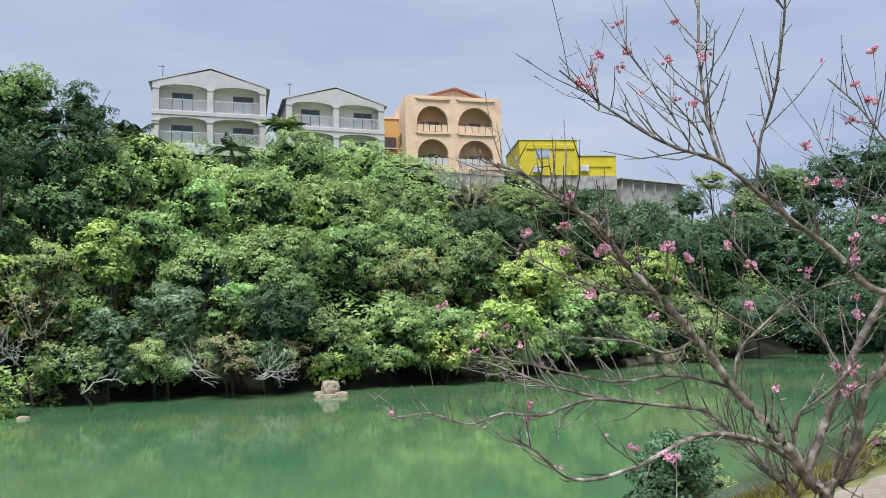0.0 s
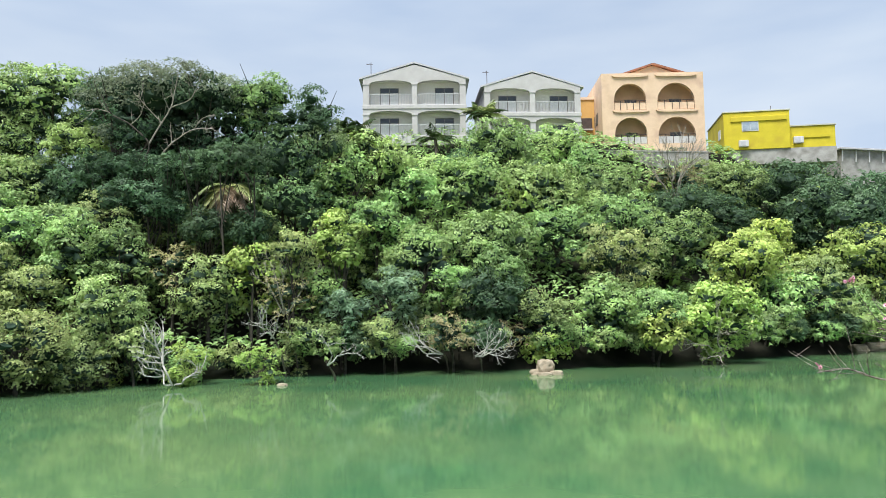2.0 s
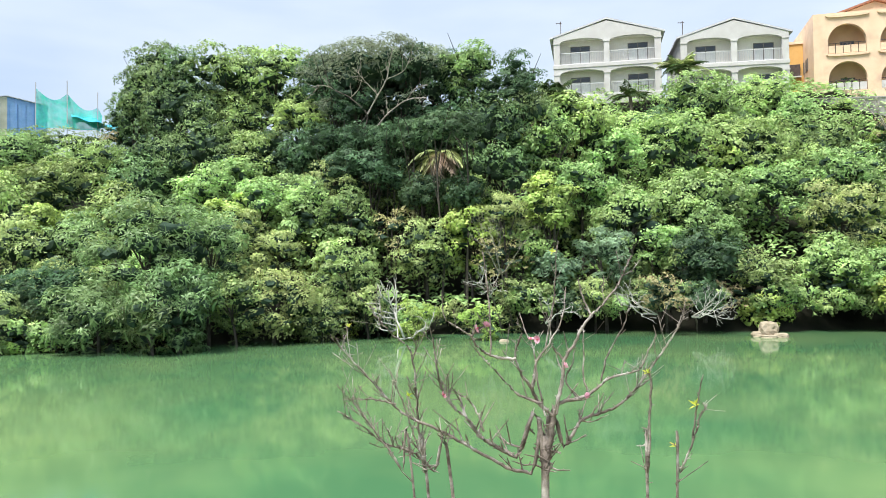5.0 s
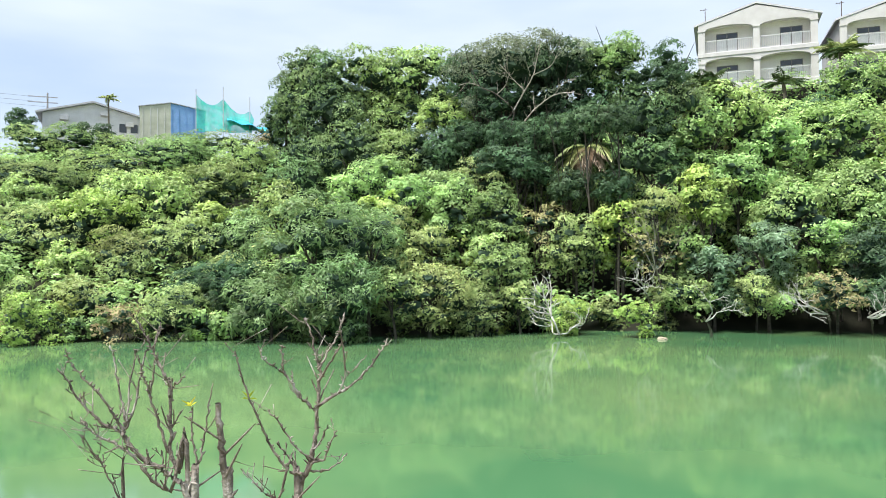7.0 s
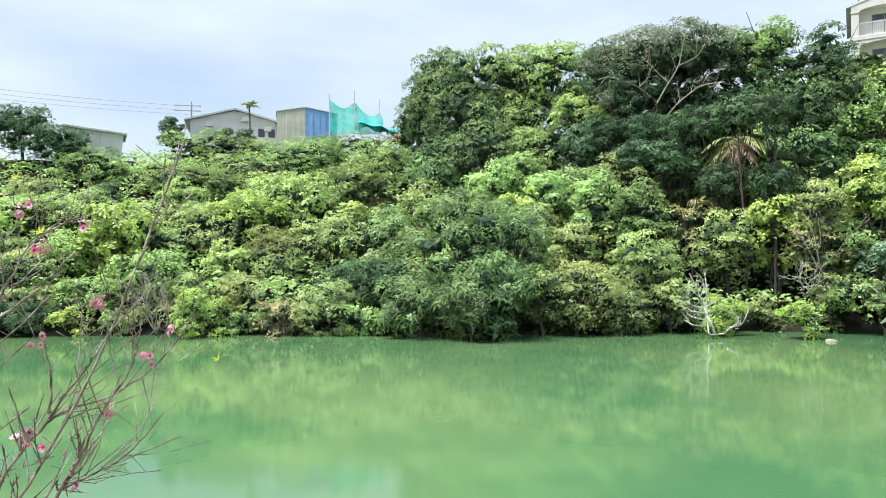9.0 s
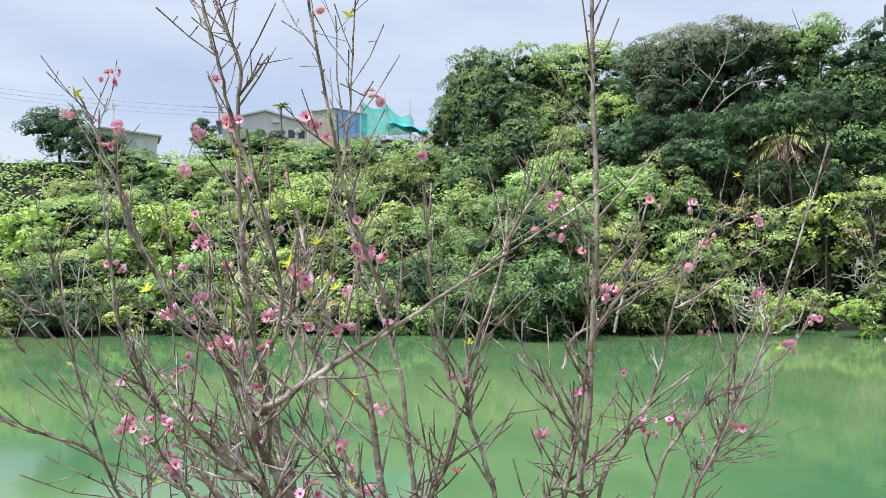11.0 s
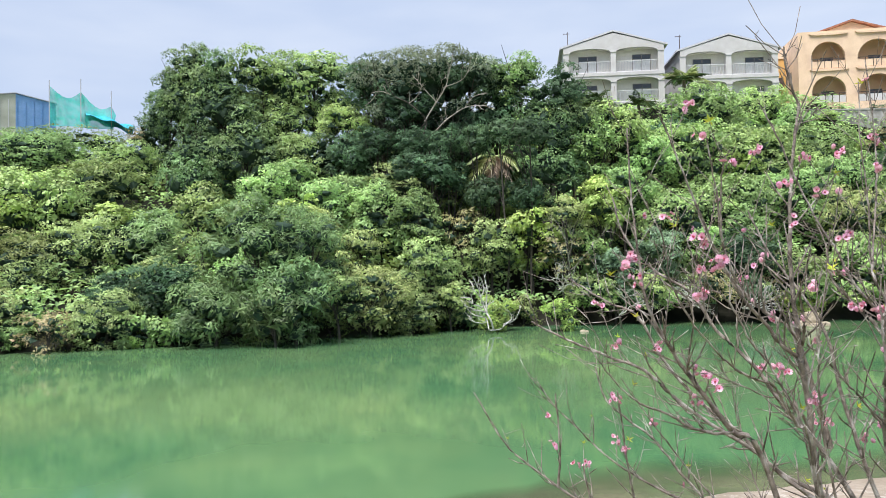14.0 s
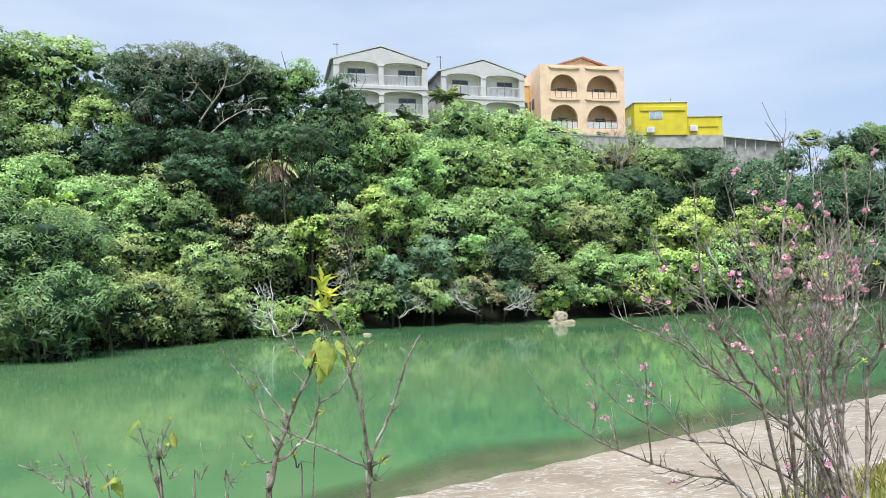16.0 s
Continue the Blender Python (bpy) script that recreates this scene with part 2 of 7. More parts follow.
def mud_mat():
    m, n, l, b = material("wet_mud", 0.45)
    base, _ = noise_mix(n, l, 0.7, (0.235, 0.182, 0.132), (0.325, 0.262, 0.200))
    grain, gt = noise_mix(n, l, 14, (0.85, 0.85, 0.85), (1.1, 1.1, 1.1), 0.3, 0.7)
    col = blend(n, l, base.outputs[0], grain.outputs[0], 1.0, "MULTIPLY")
    co, mp, wa = n.new("ShaderNodeTexCoord"), n.new("ShaderNodeMapping"), n.new("ShaderNodeTexNoise")
    mp.inputs["Rotation"].default_value, mp.inputs["Scale"].default_value = (0, 0, -0.42), (0.8, 2.6, 1)
    wa.inputs["Scale"].default_value, wa.inputs["Detail"].default_value, wa.inputs["Distortion"].default_value = 1.3, 5, 1.6
    l.new(co.outputs["Object"], mp.inputs[0])
    l.new(mp.outputs[0], wa.inputs["Vector"])
    rp = n.new("ShaderNodeValToRGB")
    e = rp.color_ramp.elements
    e[0].position, e[0].color, e[1].position, e[1].color = 0.485, (0, 0, 0, 1), 0.545, (0, 0, 0, 1)
    mid = e.new(0.515)
    mid.color = (1, 1, 1, 1)
    l.new(wa.outputs["Fac"], rp.inputs[0])
    patch, _ = noise_mix(n, l, 0.55, (0.05, 0.05, 0.05), (0.95, 0.95, 0.95), 0.36, 0.54)
    foam = blend(n, l, rp.outputs[0], patch.outputs[0], 1.0, "MULTIPLY")
    mud = blend(n, l, col, (0.52, 0.475, 0.43), foam)
    turf, tt = noise_mix(n, l, 1.2, (0.10, 0.13, 0.03), (0.22, 0.21, 0.08))
    at, ma, ra = n.new("ShaderNodeAttribute"), n.new("ShaderNodeMath"), n.new("ShaderNodeMapRange")
    at.attribute_name = "turf"
    ma.operation = "ADD"
    l.new(at.outputs["Fac"], ma.inputs[0])
    l.new(tt.outputs["Fac"], ma.inputs[1])
    ra.inputs[1].default_value, ra.inputs[2].default_value = 0.9, 1.1
    l.new(ma.outputs[0], ra.inputs[0])
    l.new(blend(n, l, mud, turf.outputs[0], ra.outputs[0]), b.inputs["Base Color"])
    bump(n, l, b, gt.outputs["Fac"], 0.3)
    return m


MUD = mud_mat()


def ground_mesh():
    xs = np.concatenate([[-2500, -900, -400, -220], np.arange(-130, -20, 2.0), np.arange(-20, 22, 0.5), np.arange(22, 131, 2.0), [180, 260, 420, 900, 2500]])
    ys = np.concatenate([[-2500, -800, -250, -100], np.arange(-40, -8, 2), np.arange(-8, 22, 0.5), np.arange(22, 120, 1.5), [130, 160, 220, 400, 900, 2500]])
    gx, gy = np.meshgrid(xs, ys)
    gz = ground(gx, gy)
    verts = np.stack([gx, gy, gz], -1).reshape(-1, 3).tolist()
    w = len(xs)
    faces = [(j * w + i, j * w + i + 1, (j + 1) * w + i + 1, (j + 1) * w + i) for j in range(len(ys) - 1) for i in range(w - 1)]
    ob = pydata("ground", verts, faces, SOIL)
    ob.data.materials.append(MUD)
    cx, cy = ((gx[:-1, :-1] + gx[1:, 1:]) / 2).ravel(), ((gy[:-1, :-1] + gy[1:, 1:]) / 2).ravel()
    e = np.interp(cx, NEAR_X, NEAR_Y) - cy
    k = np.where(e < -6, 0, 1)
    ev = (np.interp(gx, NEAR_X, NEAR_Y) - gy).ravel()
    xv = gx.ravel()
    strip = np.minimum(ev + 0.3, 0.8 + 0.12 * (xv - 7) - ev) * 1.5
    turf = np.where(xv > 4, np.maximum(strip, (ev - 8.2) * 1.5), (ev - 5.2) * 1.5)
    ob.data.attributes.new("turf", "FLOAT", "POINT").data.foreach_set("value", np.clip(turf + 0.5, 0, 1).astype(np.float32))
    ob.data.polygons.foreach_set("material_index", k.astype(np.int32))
    ob.data.shade_smooth()
    return tagged(ob, "dark leafy soil of the river valley, coloured near black for the bank's shade", "ground", kind="structure")


ground_mesh()
water = pydata("water", [(-400, -200, 0), (400, -200, 0), (400, 200, 0), (-400, 200, 0)], [(0, 1, 2, 3)], WATER)
SILT = surface("silty_shallows", (0.060, 0.088, 0.042), (0.135, 0.130, 0.082), 0.8, 0.12, 6, bump_s=0.05)


def silt_edge():
    """The silt thins out into the open water."""
    n, l = SILT.node_tree.nodes, SILT.node_tree.links
    at, nz, ma = n.new("ShaderNodeAttribute"), n.new("ShaderNodeTexNoise"), n.new("ShaderNodeMath")
    at.attribute_name = "edge"
    nz.inputs["Scale"].default_value = 1.6
    ma.operation, ma.use_clamp = "MULTIPLY_ADD", True
    ma.inputs[1].default_value = 1.5
    off = n.new("ShaderNodeMath")
    off.operation = "SUBTRACT"
    off.inputs[1].default_value = 0.75
    l.new(nz.outputs["Fac"], off.inputs[0])
    l.new(at.outputs["Fac"], ma.inputs[0])
    l.new(off.outputs[0], ma.inputs[2])
    l.new(ma.outputs[0], n["Principled BSDF"].inputs["Alpha"])


silt_edge()


def shallows():
    """Shallow silty water along the near shore, a thin sheet with a ragged edge."""
    verts, faces = [], []
    xs = np.arange(-24, 24, 0.4)
    for i, x in enumerate(xs):
        y = float(np.interp(x, NEAR_X, NEAR_Y))
        w = 2.0 + 1.0 * noise.noise(Vector((x * 0.35, 3, 0))) + 0.35 * noise.noise(Vector((x * 1.7, 9, 0)))
        verts += [(x, y - 0.25, 0.004), (x, y + max(w, 0.25), 0.004)]
        if i:
            faces.append((2 * i - 2, 2 * i, 2 * i + 1, 2 * i - 1))
    ob = pydata("shallow_water", verts, faces, SILT)
    ob.data.attributes.new("edge", "FLOAT", "POINT").data.foreach_set("value", np.tile([1.0, 0.0], len(xs)).astype(np.float32))
    tagged(ob, "brownish silty shallows at the near shore", "water", kind="structure")


shallows()
tagged(water, "still murky green river water", "water", kind="structure")


# ---- plants of the far bank ----
def unit(v):
    return v / np.maximum(np.linalg.norm(v, axis=-1, keepdims=True), 1e-9)


def leaf_mesh(name, base, ahead, up, length, width, mat, fold=0.25, facing=None):
    """One mesh of leaves, two triangles each, folded along the midrib; facing, where given, softens their shading towards the crown's own form."""
    n = len(base)
    ahead = unit(ahead)
    side = unit(np.cross(ahead, up))
    if facing is not None:
        side *= np.where(np.sum(np.cross(side, ahead) * facing, axis=1) < 0, -1.0, 1.0)[:, None]
    nrm = np.cross(side, ahead)
    length, width = np.broadcast_to(length, n)[:, None], np.broadcast_to(width, n)[:, None]
    mid = base + ahead * length * 0.45 + nrm * width * fold
    tip = base + ahead * length - nrm * length * 0.12
    co = np.stack([base, mid + side * width / 2, tip, mid - side * width / 2], 1).reshape(-1, 3)
    idx = np.arange(n)[:, None] * 4
    tri = np.concatenate([idx + [0, 1, 2], idx + [0, 2, 3]], 1).reshape(-1, 3)
    me = bpy.data.meshes.new(name)
    me.vertices.add(len(co))
    me.vertices.foreach_set("co", co.ravel())
    me.loops.add(tri.size)
    me.loops.foreach_set("vertex_index", tri.ravel().astype(np.int32))
    me.polygons.add(len(tri))
    me.polygons.foreach_set("loop_start", np.arange(0, tri.size, 3, dtype=np.int32))
    me.update(calc_edges=True)
    if facing is not None:
        soft = np.repeat(unit(nrm * 0.55 + unit(facing)), 4, 0).astype(np.float32)
        me.attributes.new("custom_normal", "FLOAT_VECTOR", "POINT").data.foreach_set("vector", soft.ravel())
    me.materials.append(mat)
    return me


# kind: density, leaves to a rosette, leaf length and width against the common leaf, spread from the twig, droop, lobes, flatness
KINDS = {
    "broad": (1.00, 6, 1.00, 0.52, 0.95, 0.55, 16, 0.85),
    "dark": (1.05, 6, 0.95, 0.46, 0.95, 0.45, 15, 0.90),
    "vine": (1.20, 6, 0.80, 0.48, 0.80, 0.80, 16, 1.15),
    "mango": (0.85, 8, 1.30, 0.30, 1.00, 0.60, 14, 0.90),
    "fine": (1.55, 6, 0.68, 0.36, 0.90, 0.30, 18, 0.85),
    "bright": (0.85, 6, 1.10, 0.72, 0.90, 0.40, 14, 0.85),
    "mangrove": (1.20, 6, 0.75, 0.38, 0.80, 0.05, 11, 0.85),
    "greytree": (2.60, 6, 0.62, 0.29, 0.95, 0.30, 20, 0.70),
    "blue": (0.90, 7, 1.10, 0.40, 0.95, 0.40, 11, 0.90),
    "dry": (0.65, 5, 0.80, 0.30, 0.95, 0.40, 12, 0.75),
}
LEAF_SIZE, LEAF_COUNT = 0.78, 6.8
SIZES = (1.2, 2.2, 3.7)


def ripple(rng, p, size):
    """A soft random wave over points, from -1 to 1, with bumps of about that size."""
    v = np.zeros(len(p))
    for _ in range(7):
        v += np.sin(p @ (unit(rng.normal(size=3)) * 6.283 / size * rng.uniform(0.7, 1.5)) + rng.uniform(0, 6.283))
    return v / 3.2


def crown_shape(kind, seed, size):
    """The leaves (base, direction, upper side, length, width) and the core, coloured dark for the shade inside, of a
    crown of radius 1, with leaves for a crown of that size; its back is sparser.
    """
    rng = np.random.default_rng(seed)
    dens, per, length, width, spread, droop, lobes, flat = KINDS[kind]
    common = (0.135 + 0.034 * size) * LEAF_SIZE
    small = (1.0, 0.88, 0.74)[SIZES.index(size)]
    lobes = int(1.5 * lobes * (0.65 + 0.2 * size) / small**1.6)
    thin = 0.62 if kind not in ("vine", "greytree", "mango") else 0.85
    ros = int(dens * LEAF_COUNT * size**2 / common**2 / (1.0 if size < 3 else 1.2))
    length, width = 0.98 * length * common / size, 1.04 * width * common / size
    c = unit(rng.normal(size=(lobes, 3)))
    low = 0.35 if kind == "greytree" else 0.7 if kind == "dark" else 1.25
    c[:, 2] = np.where(rng.random(lobes) < 0.55, np.abs(c[:, 2]), -np.abs(c[:, 2]) * low)
    c *= rng.uniform(0.45, 0.76, (lobes, 1))
    c[0] = (0, 0, 0.1)
    r = rng.uniform(0.19, 0.37, lobes) * small
    r[0] = 0.42
    pick = rng.choice(lobes, ros, p=r**2 / (r**2).sum())
    n = unit(rng.normal(size=(ros, 3)) + [0, -0.3, 0.6])
    tuft = ripple(rng, c[pick] + n * r[pick][:, None], 0.55 / size)
    p = c[pick] + n * [1, 1, thin] * (r[pick] * (rng.uniform(0.84, 1.06, ros) + 0.20 * tuft))[:, None]
    keep = rng.random(ros) < 0.84 + 0.65 * tuft
    for i in range(lobes):
        keep &= np.linalg.norm((p - c[i]) / [1, 1, thin], axis=1) > r[i] * 0.74
    keep &= (n[:, 1] < 0.25) | (rng.random(ros) < 0.22)
    keep &= (n[:, 2] > -0.45) | (rng.random(ros) < 0.5)
    p, n = p[keep], n[keep]
    p[:, 2] *= flat
    p = np.repeat(p, per, 0)
    n = np.repeat(n, per, 0)
    k = len(p)
    axis = unit(n + [0, 0, 0.7])
    u = unit(np.cross(axis, rng.normal(size=(k, 3))))
    ahead = u * spread + axis * rng.uniform(0.05, 0.75, (k, 1)) - np.array([0, 0, 1]) * (droop * rng.uniform(0.3, 1.2, (k, 1)))
    p = p + u * 0.012 + rng.normal(size=(k, 3)) * length * 0.34
    s = rng.uniform(0.65, 1.25, k)
    out = unit(n + 0.45 * unit(p) + rng.normal(size=(k, 3)) * 0.12)
    k2 = int(len(p) * 0.10)
    pin = rng.choice(lobes, k2, p=r**2 / (r**2).sum())
    q = c[pin] + unit(rng.normal(size=(k2, 3)) + [0, -0.5, 0]) * (r[pin] * rng.uniform(0.6, 0.85, k2))[:, None]
    q[:, 2] *= flat
    p = np.concatenate([p, q])
    ahead = np.concatenate([ahead, rng.normal(size=(k2, 3)) - [0, 0, 0.5]])
    axis = np.concatenate([axis, unit(q + [0, 0, 0.6])])
    out = np.concatenate([out, unit(q - [0, 0, 0.5])])
    s = np.concatenate([s, rng.uniform(1.5, 2.4, k2)])
    k = len(p)
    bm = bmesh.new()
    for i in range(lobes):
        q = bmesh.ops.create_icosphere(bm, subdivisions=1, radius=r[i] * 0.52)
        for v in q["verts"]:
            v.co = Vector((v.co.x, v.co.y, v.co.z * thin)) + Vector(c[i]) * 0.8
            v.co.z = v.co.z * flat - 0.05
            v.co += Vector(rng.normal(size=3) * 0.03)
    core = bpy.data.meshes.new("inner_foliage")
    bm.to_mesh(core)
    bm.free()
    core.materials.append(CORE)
    return (p, ahead, axis + rng.normal(size=(k, 3)) * 0.25, length * s, width * s, out), core


CROWNS = {k: [[crown_shape(k, 20 * i + 5 * s + j, size) for j in range(2)] for s, size in enumerate(SIZES)] for i, k in enumerate(KINDS)}
WORDS = {
    "broad": ("shrub", "dense green broad-leaved shrub on the river slope", "shrub"),
    "dark": ("tree", "dark green leafy tree on the wooded slope", "tree"),
    "vine": ("vine_covered_tree", "tall tree smothered in hanging green creepers", "tree"),
    "mango": ("lance_leaved_tree", "dark blue-green tree with long drooping leaves over the water", "tree"),
    "fine": ("small_leaved_bush", "light olive-green bush with fine leaves by the shore", "bush"),
    "bright": ("large_leaved_bush", "bright yellow-green bush with large round leaves", "bush"),
    "mangrove": ("mangrove_bush", "low glossy green mangrove bush at the waterline", "bush"),
    "greytree": ("feathery_tree", "grey-green tree with feathery foliage and pale limbs", "tree"),
    "blue": ("silvery_bush", "silvery blue-green bush above the shore", "bush"),
    "dry": ("withered_bush", "half-withered olive and brown bush with bare twigs", "bush"),
}
plant_rng = random.Random(5)


def trunk_mesh(height, radius, lean, seed):
    rng = random.Random(seed)
    verts, faces = [], []
    pts = [Vector((lean[0] * t * t + rng.uniform(-0.04, 0.04) * height * 0.3, lean[1] * t * t, height * t - 0.3)) for t in (0, 0.3, 0.6, 1.0)]
    tube(verts, faces, pts, [radius * k for k in (1.25, 1.0, 0.85, 0.6)], 7)
    for k in range(4):
        a = rng.uniform(0, 6.28)
        s = pts[2].lerp(pts[3], k / 4)
        e = pts[3] + Vector((math.cos(a), math.sin(a), rng.uniform(0.3, 0.9))) * height * 0.22
        tube(verts, faces, [s, (s + e) / 2 + Vector((0, 0, 0.05 * height)), e], [radius * 0.5, radius * 0.35, radius * 0.12], 5)
    me = bpy.data.meshes.new("trunk")
    me.from_pydata(verts, [], faces)
    me.shade_smooth()
    return me


PLANTED = []


def plant(kind, x, y, z, r, group="", squash=None, reach=0.0):
    """A plant whose crown of radius r has its centre at x, y, z; it stands on the ground below, or leans out by reach."""
    name, label, cat = WORDS[kind]
    size = min(range(3), key=lambda s: abs(math.log(SIZES[s] / r)))
    g = float(ground(x, y + reach))
    z = max(z, g + 0.35 * r)
    foot = thing(name, pose(x, y + reach, g), label, cat, group or "plants of the river slope")
    h = max(z - g, 0.4)
    link("trunk", trunk_mesh(h, 0.03 * r + 0.03, (plant_rng.uniform(-0.3, 0.3), plant_rng.uniform(-0.3, 0.3) - reach), plant_rng.random()), SHADED_BARK, foot)
    turn = plant_rng.uniform(-32, 32) + (25 if x < -20 else 0)
    flip = plant_rng.choice((-1, 1))
    sq = squash or plant_rng.uniform(0.88, 1.12)
    shape, core = CROWNS[kind][size][plant_rng.randrange(2)]
    tip_x, tip_y = plant_rng.uniform(-8, 8), plant_rng.uniform(-8, 8)
    local = pose(0, -reach, h, tip_x, tip_y, turn) @ Matrix.Diagonal((r * 1.15 * flip, r * 1.15, r * 1.1 * sq, 1))
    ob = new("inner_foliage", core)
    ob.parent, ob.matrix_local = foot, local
    PLANTED.append((kind, foot, local, shape, np.array((x, y, g + h)), r * np.array((1.15, 1.15, 1.1 * sq * KINDS[kind][7]))))
    return foot


def grow_crowns():
    """Gives each plant its leaves, but for those buried inside a neighbour or the ground."""
    mid = np.array([row[4] for row in PLANTED])
    rad = np.array([row[5] for row in PLANTED])
    for i, (kind, foot, local, (p, ahead, up, length, width, out), c, _) in enumerate(PLANTED):
        m = np.array(local)
        p, ahead, up = p @ m[:3, :3].T + m[:3, 3], ahead @ m[:3, :3].T, up @ m[:3, :3].T
        out = unit(out @ m[:3, :3].T)
        grow = abs(m[2, 2])
        w = p + np.array(foot.matrix_world.translation)
        keep = w[:, 2] > ground(w[:, 0], w[:, 1]) + 0.02
        near = np.nonzero(np.all(np.abs(mid - c) < rad + rad[i], axis=1))[0]
        for j in near:
            if j != i:
                keep &= np.sum(((w - mid[j]) / rad[j]) ** 2, axis=1) > 0.66**2
        if keep.sum() < 40:
            keep[:200] = True
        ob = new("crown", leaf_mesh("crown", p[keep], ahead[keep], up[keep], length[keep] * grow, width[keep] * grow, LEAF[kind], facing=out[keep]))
        ob.parent = foot


def plants(kind, *rows, squash=None):
    for x, y, z, r in rows:
        plant(kind, x, y, z, r, squash=squash, reach=1.6 if x > -12 and z < 3.2 and y < 56 else 0.0)


plants("broad", (3, 44.5, 3, 2.2), (-0.5, 43.8, 2.6, 2.2), (-7.1, 44.5, 6, 2.6), (-3.4, 48, 6.9, 3.1), (1, 51, 7.8, 3), (8.9, 54, 7.5, 3.2), (15.4, 53, 3.5, 2.8), (-5.1, 54, 11.3, 3.6), (0.1, 58, 9.4, 3.9), (5.3, 62, 11, 3.7), (16.4, 66, 12.8, 3.1), (-10, 46.5, 8.6, 2.4), (-9.6, 52, 9.5, 2.7), (-9.1, 60, 12.7, 3.4), (-3, 64, 12.8, 3.8), (2, 67, 13.9, 3), (6, 45, 3, 2), (6.1, 56, 9.4, 2.9))
plants("broad", (-37.6, 50, 18.1, 3.8), (-33.4, 50, 18, 3.6), (-34.9, 49, 14.5, 3.3), (-30, 48, 14.2, 2.5), (-32.7, 47, 11.4, 2.9), (-16.6, 46, 15.9, 2.4), (-22.3, 43, 9, 2.1), (-27.8, 43, 8.3, 2.6), (-32, 40, 8.1, 2.4), (-28.6, 40, 7.5, 2.5), (-24.7, 40, 5.8, 2.5), (-21.8, 40, 5.7, 2), (-12.7, 42, 4.6, 1.9), (-45.5, 34.6, 7, 3.7), (-45.3, 40.5, 8.6, 3.7), (-49.2, 47.6, 11.7, 3.5), (-32.6, 33, 6.1, 2.3), (-31.7, 43, 9.3, 2.3))
plants("broad", (-56.1, 45.9, 6.2, 4.2), (-58, 40.6, 9.1, 3.9), (-59.2, 35.6, 8.2, 3.7), (-61.9, 53.1, 9.9, 4.2), (-56.7, 54.8, 9.7, 3.8), (-68.5, 44.9, 9.2, 4.2), (-51.4, 38, 6.8, 3.7), (-48.7, 30.3, 4.1, 3.7), (-60.8, 24.2, 6.4, 3.7), (-59, 27.8, 6.9, 3.2), (-62.2, 35.8, 9.4, 3.6), (-68.6, 32.8, 7.6, 3.6), (-51.1, 18.6, 2.9, 3), (-68.2, 42.2, 9.8, 3.5), (-48.1, 27.1, 3.7, 3.1), (-65.9, 48.4, 10.4, 3.6), squash=0.62)
plants("dark", (-3.2, 43.5, 3.6, 2.3), (10.9, 59, 10.1, 3.1), (21.5, 68, 12.5, 4.8), (29.3, 72, 11.7, 5), (23.6, 64, 10, 4.6), (31.7, 68, 8.8, 5.7), (-14.2, 46, 15, 2.4), (-31.7, 28.5, 2.7, 1.8), (-78.6, 31.2, 16.2, 3.7), (-73.8, 32.5, 14.5, 3.2), (25.8, 62, 7.9, 4), (-28.5, 46, 11.3, 2.4), (14.4, 61, 9.8, 2.8), (-19.9, 45, 12.4, 1.5), (-22.3, 44, 10.3, 1.1), (-21.9, 45, 11.8, 1), (-25.9, 45, 11.7, 1.1), (-28.6, 49, 17.5, 2.1), (-25.9, 49, 16.7, 1.9))
plants("dark", (-47.5, 54, 18.5, 3.4), (-42.2, 54, 17.9, 3.4), (-38.1, 54, 17.7, 3.1), (-44.2, 54, 14.8, 3.6), (-39, 54, 14.1, 3.5), (-33.6, 54, 16.5, 2.9), (-49, 54, 14.8, 3.6), (-29.3, 54, 17.4, 2.3))
plants("vine", (-43.0, 48, 19.0, 2.3), (-40.6, 48, 18.2, 2.2), (-43.4, 47.6, 17.2, 2.0), (-41.6, 46.8, 16.6, 2.4), (-44.4, 47, 15.6, 1.8), (-39.4, 47, 15.1, 3.4), (-36.7, 45.5, 11.7, 3.2), (-40.8, 46, 11.9, 3.1), (-15.5, 45.5, 12, 2.9), (-13.4, 46.5, 12.8, 2), (-14.8, 45, 9.1, 2.3), (-40.3, 44, 9, 2.6))
plants("mango", (-27.5, 29.5, 4.6, 3.1), (-28.6, 27.5, 1.5, 2.1), (-25.1, 28.5, 2, 2.2), (-25.5, 31, 4.9, 2.2), (-25.5, 27.3, 1.5, 1.5), (-37.8, 34.9, 5, 2.5))
plants("fine", (-24.1, 42, 8.3, 2.8), (-28, 37, 5.6, 2), (-24.5, 35.5, 4.6, 1.5), (-20.6, 35.5, 3.5, 2), (-22.9, 32.5, 2.1, 2.4), (-21.1, 34, 1.3, 1.8), (-19.3, 35.5, 1.6, 1.4), (-23.9, 31, 2.1, 1.6), (-39.2, 32.2, 4.6, 3.2), (-41.4, 30, 3.4, 2.9), (-38.1, 25, 1.1, 1.9), (-47.2, 29, 3.3, 3.1), (-33.3, 26, 1.4, 1.9), (4.5, 50, 6.2, 2.9), (18.3, 54, 3.84, 3.2), (26.1, 58, 2.1, 4), (-8.8, 40.2, 2, 1.2), (-51.3, 20, 1.3, 2.3), (-57.2, 26, 3.5, 3.1), (-51.7, 29, 3.5, 2.9))
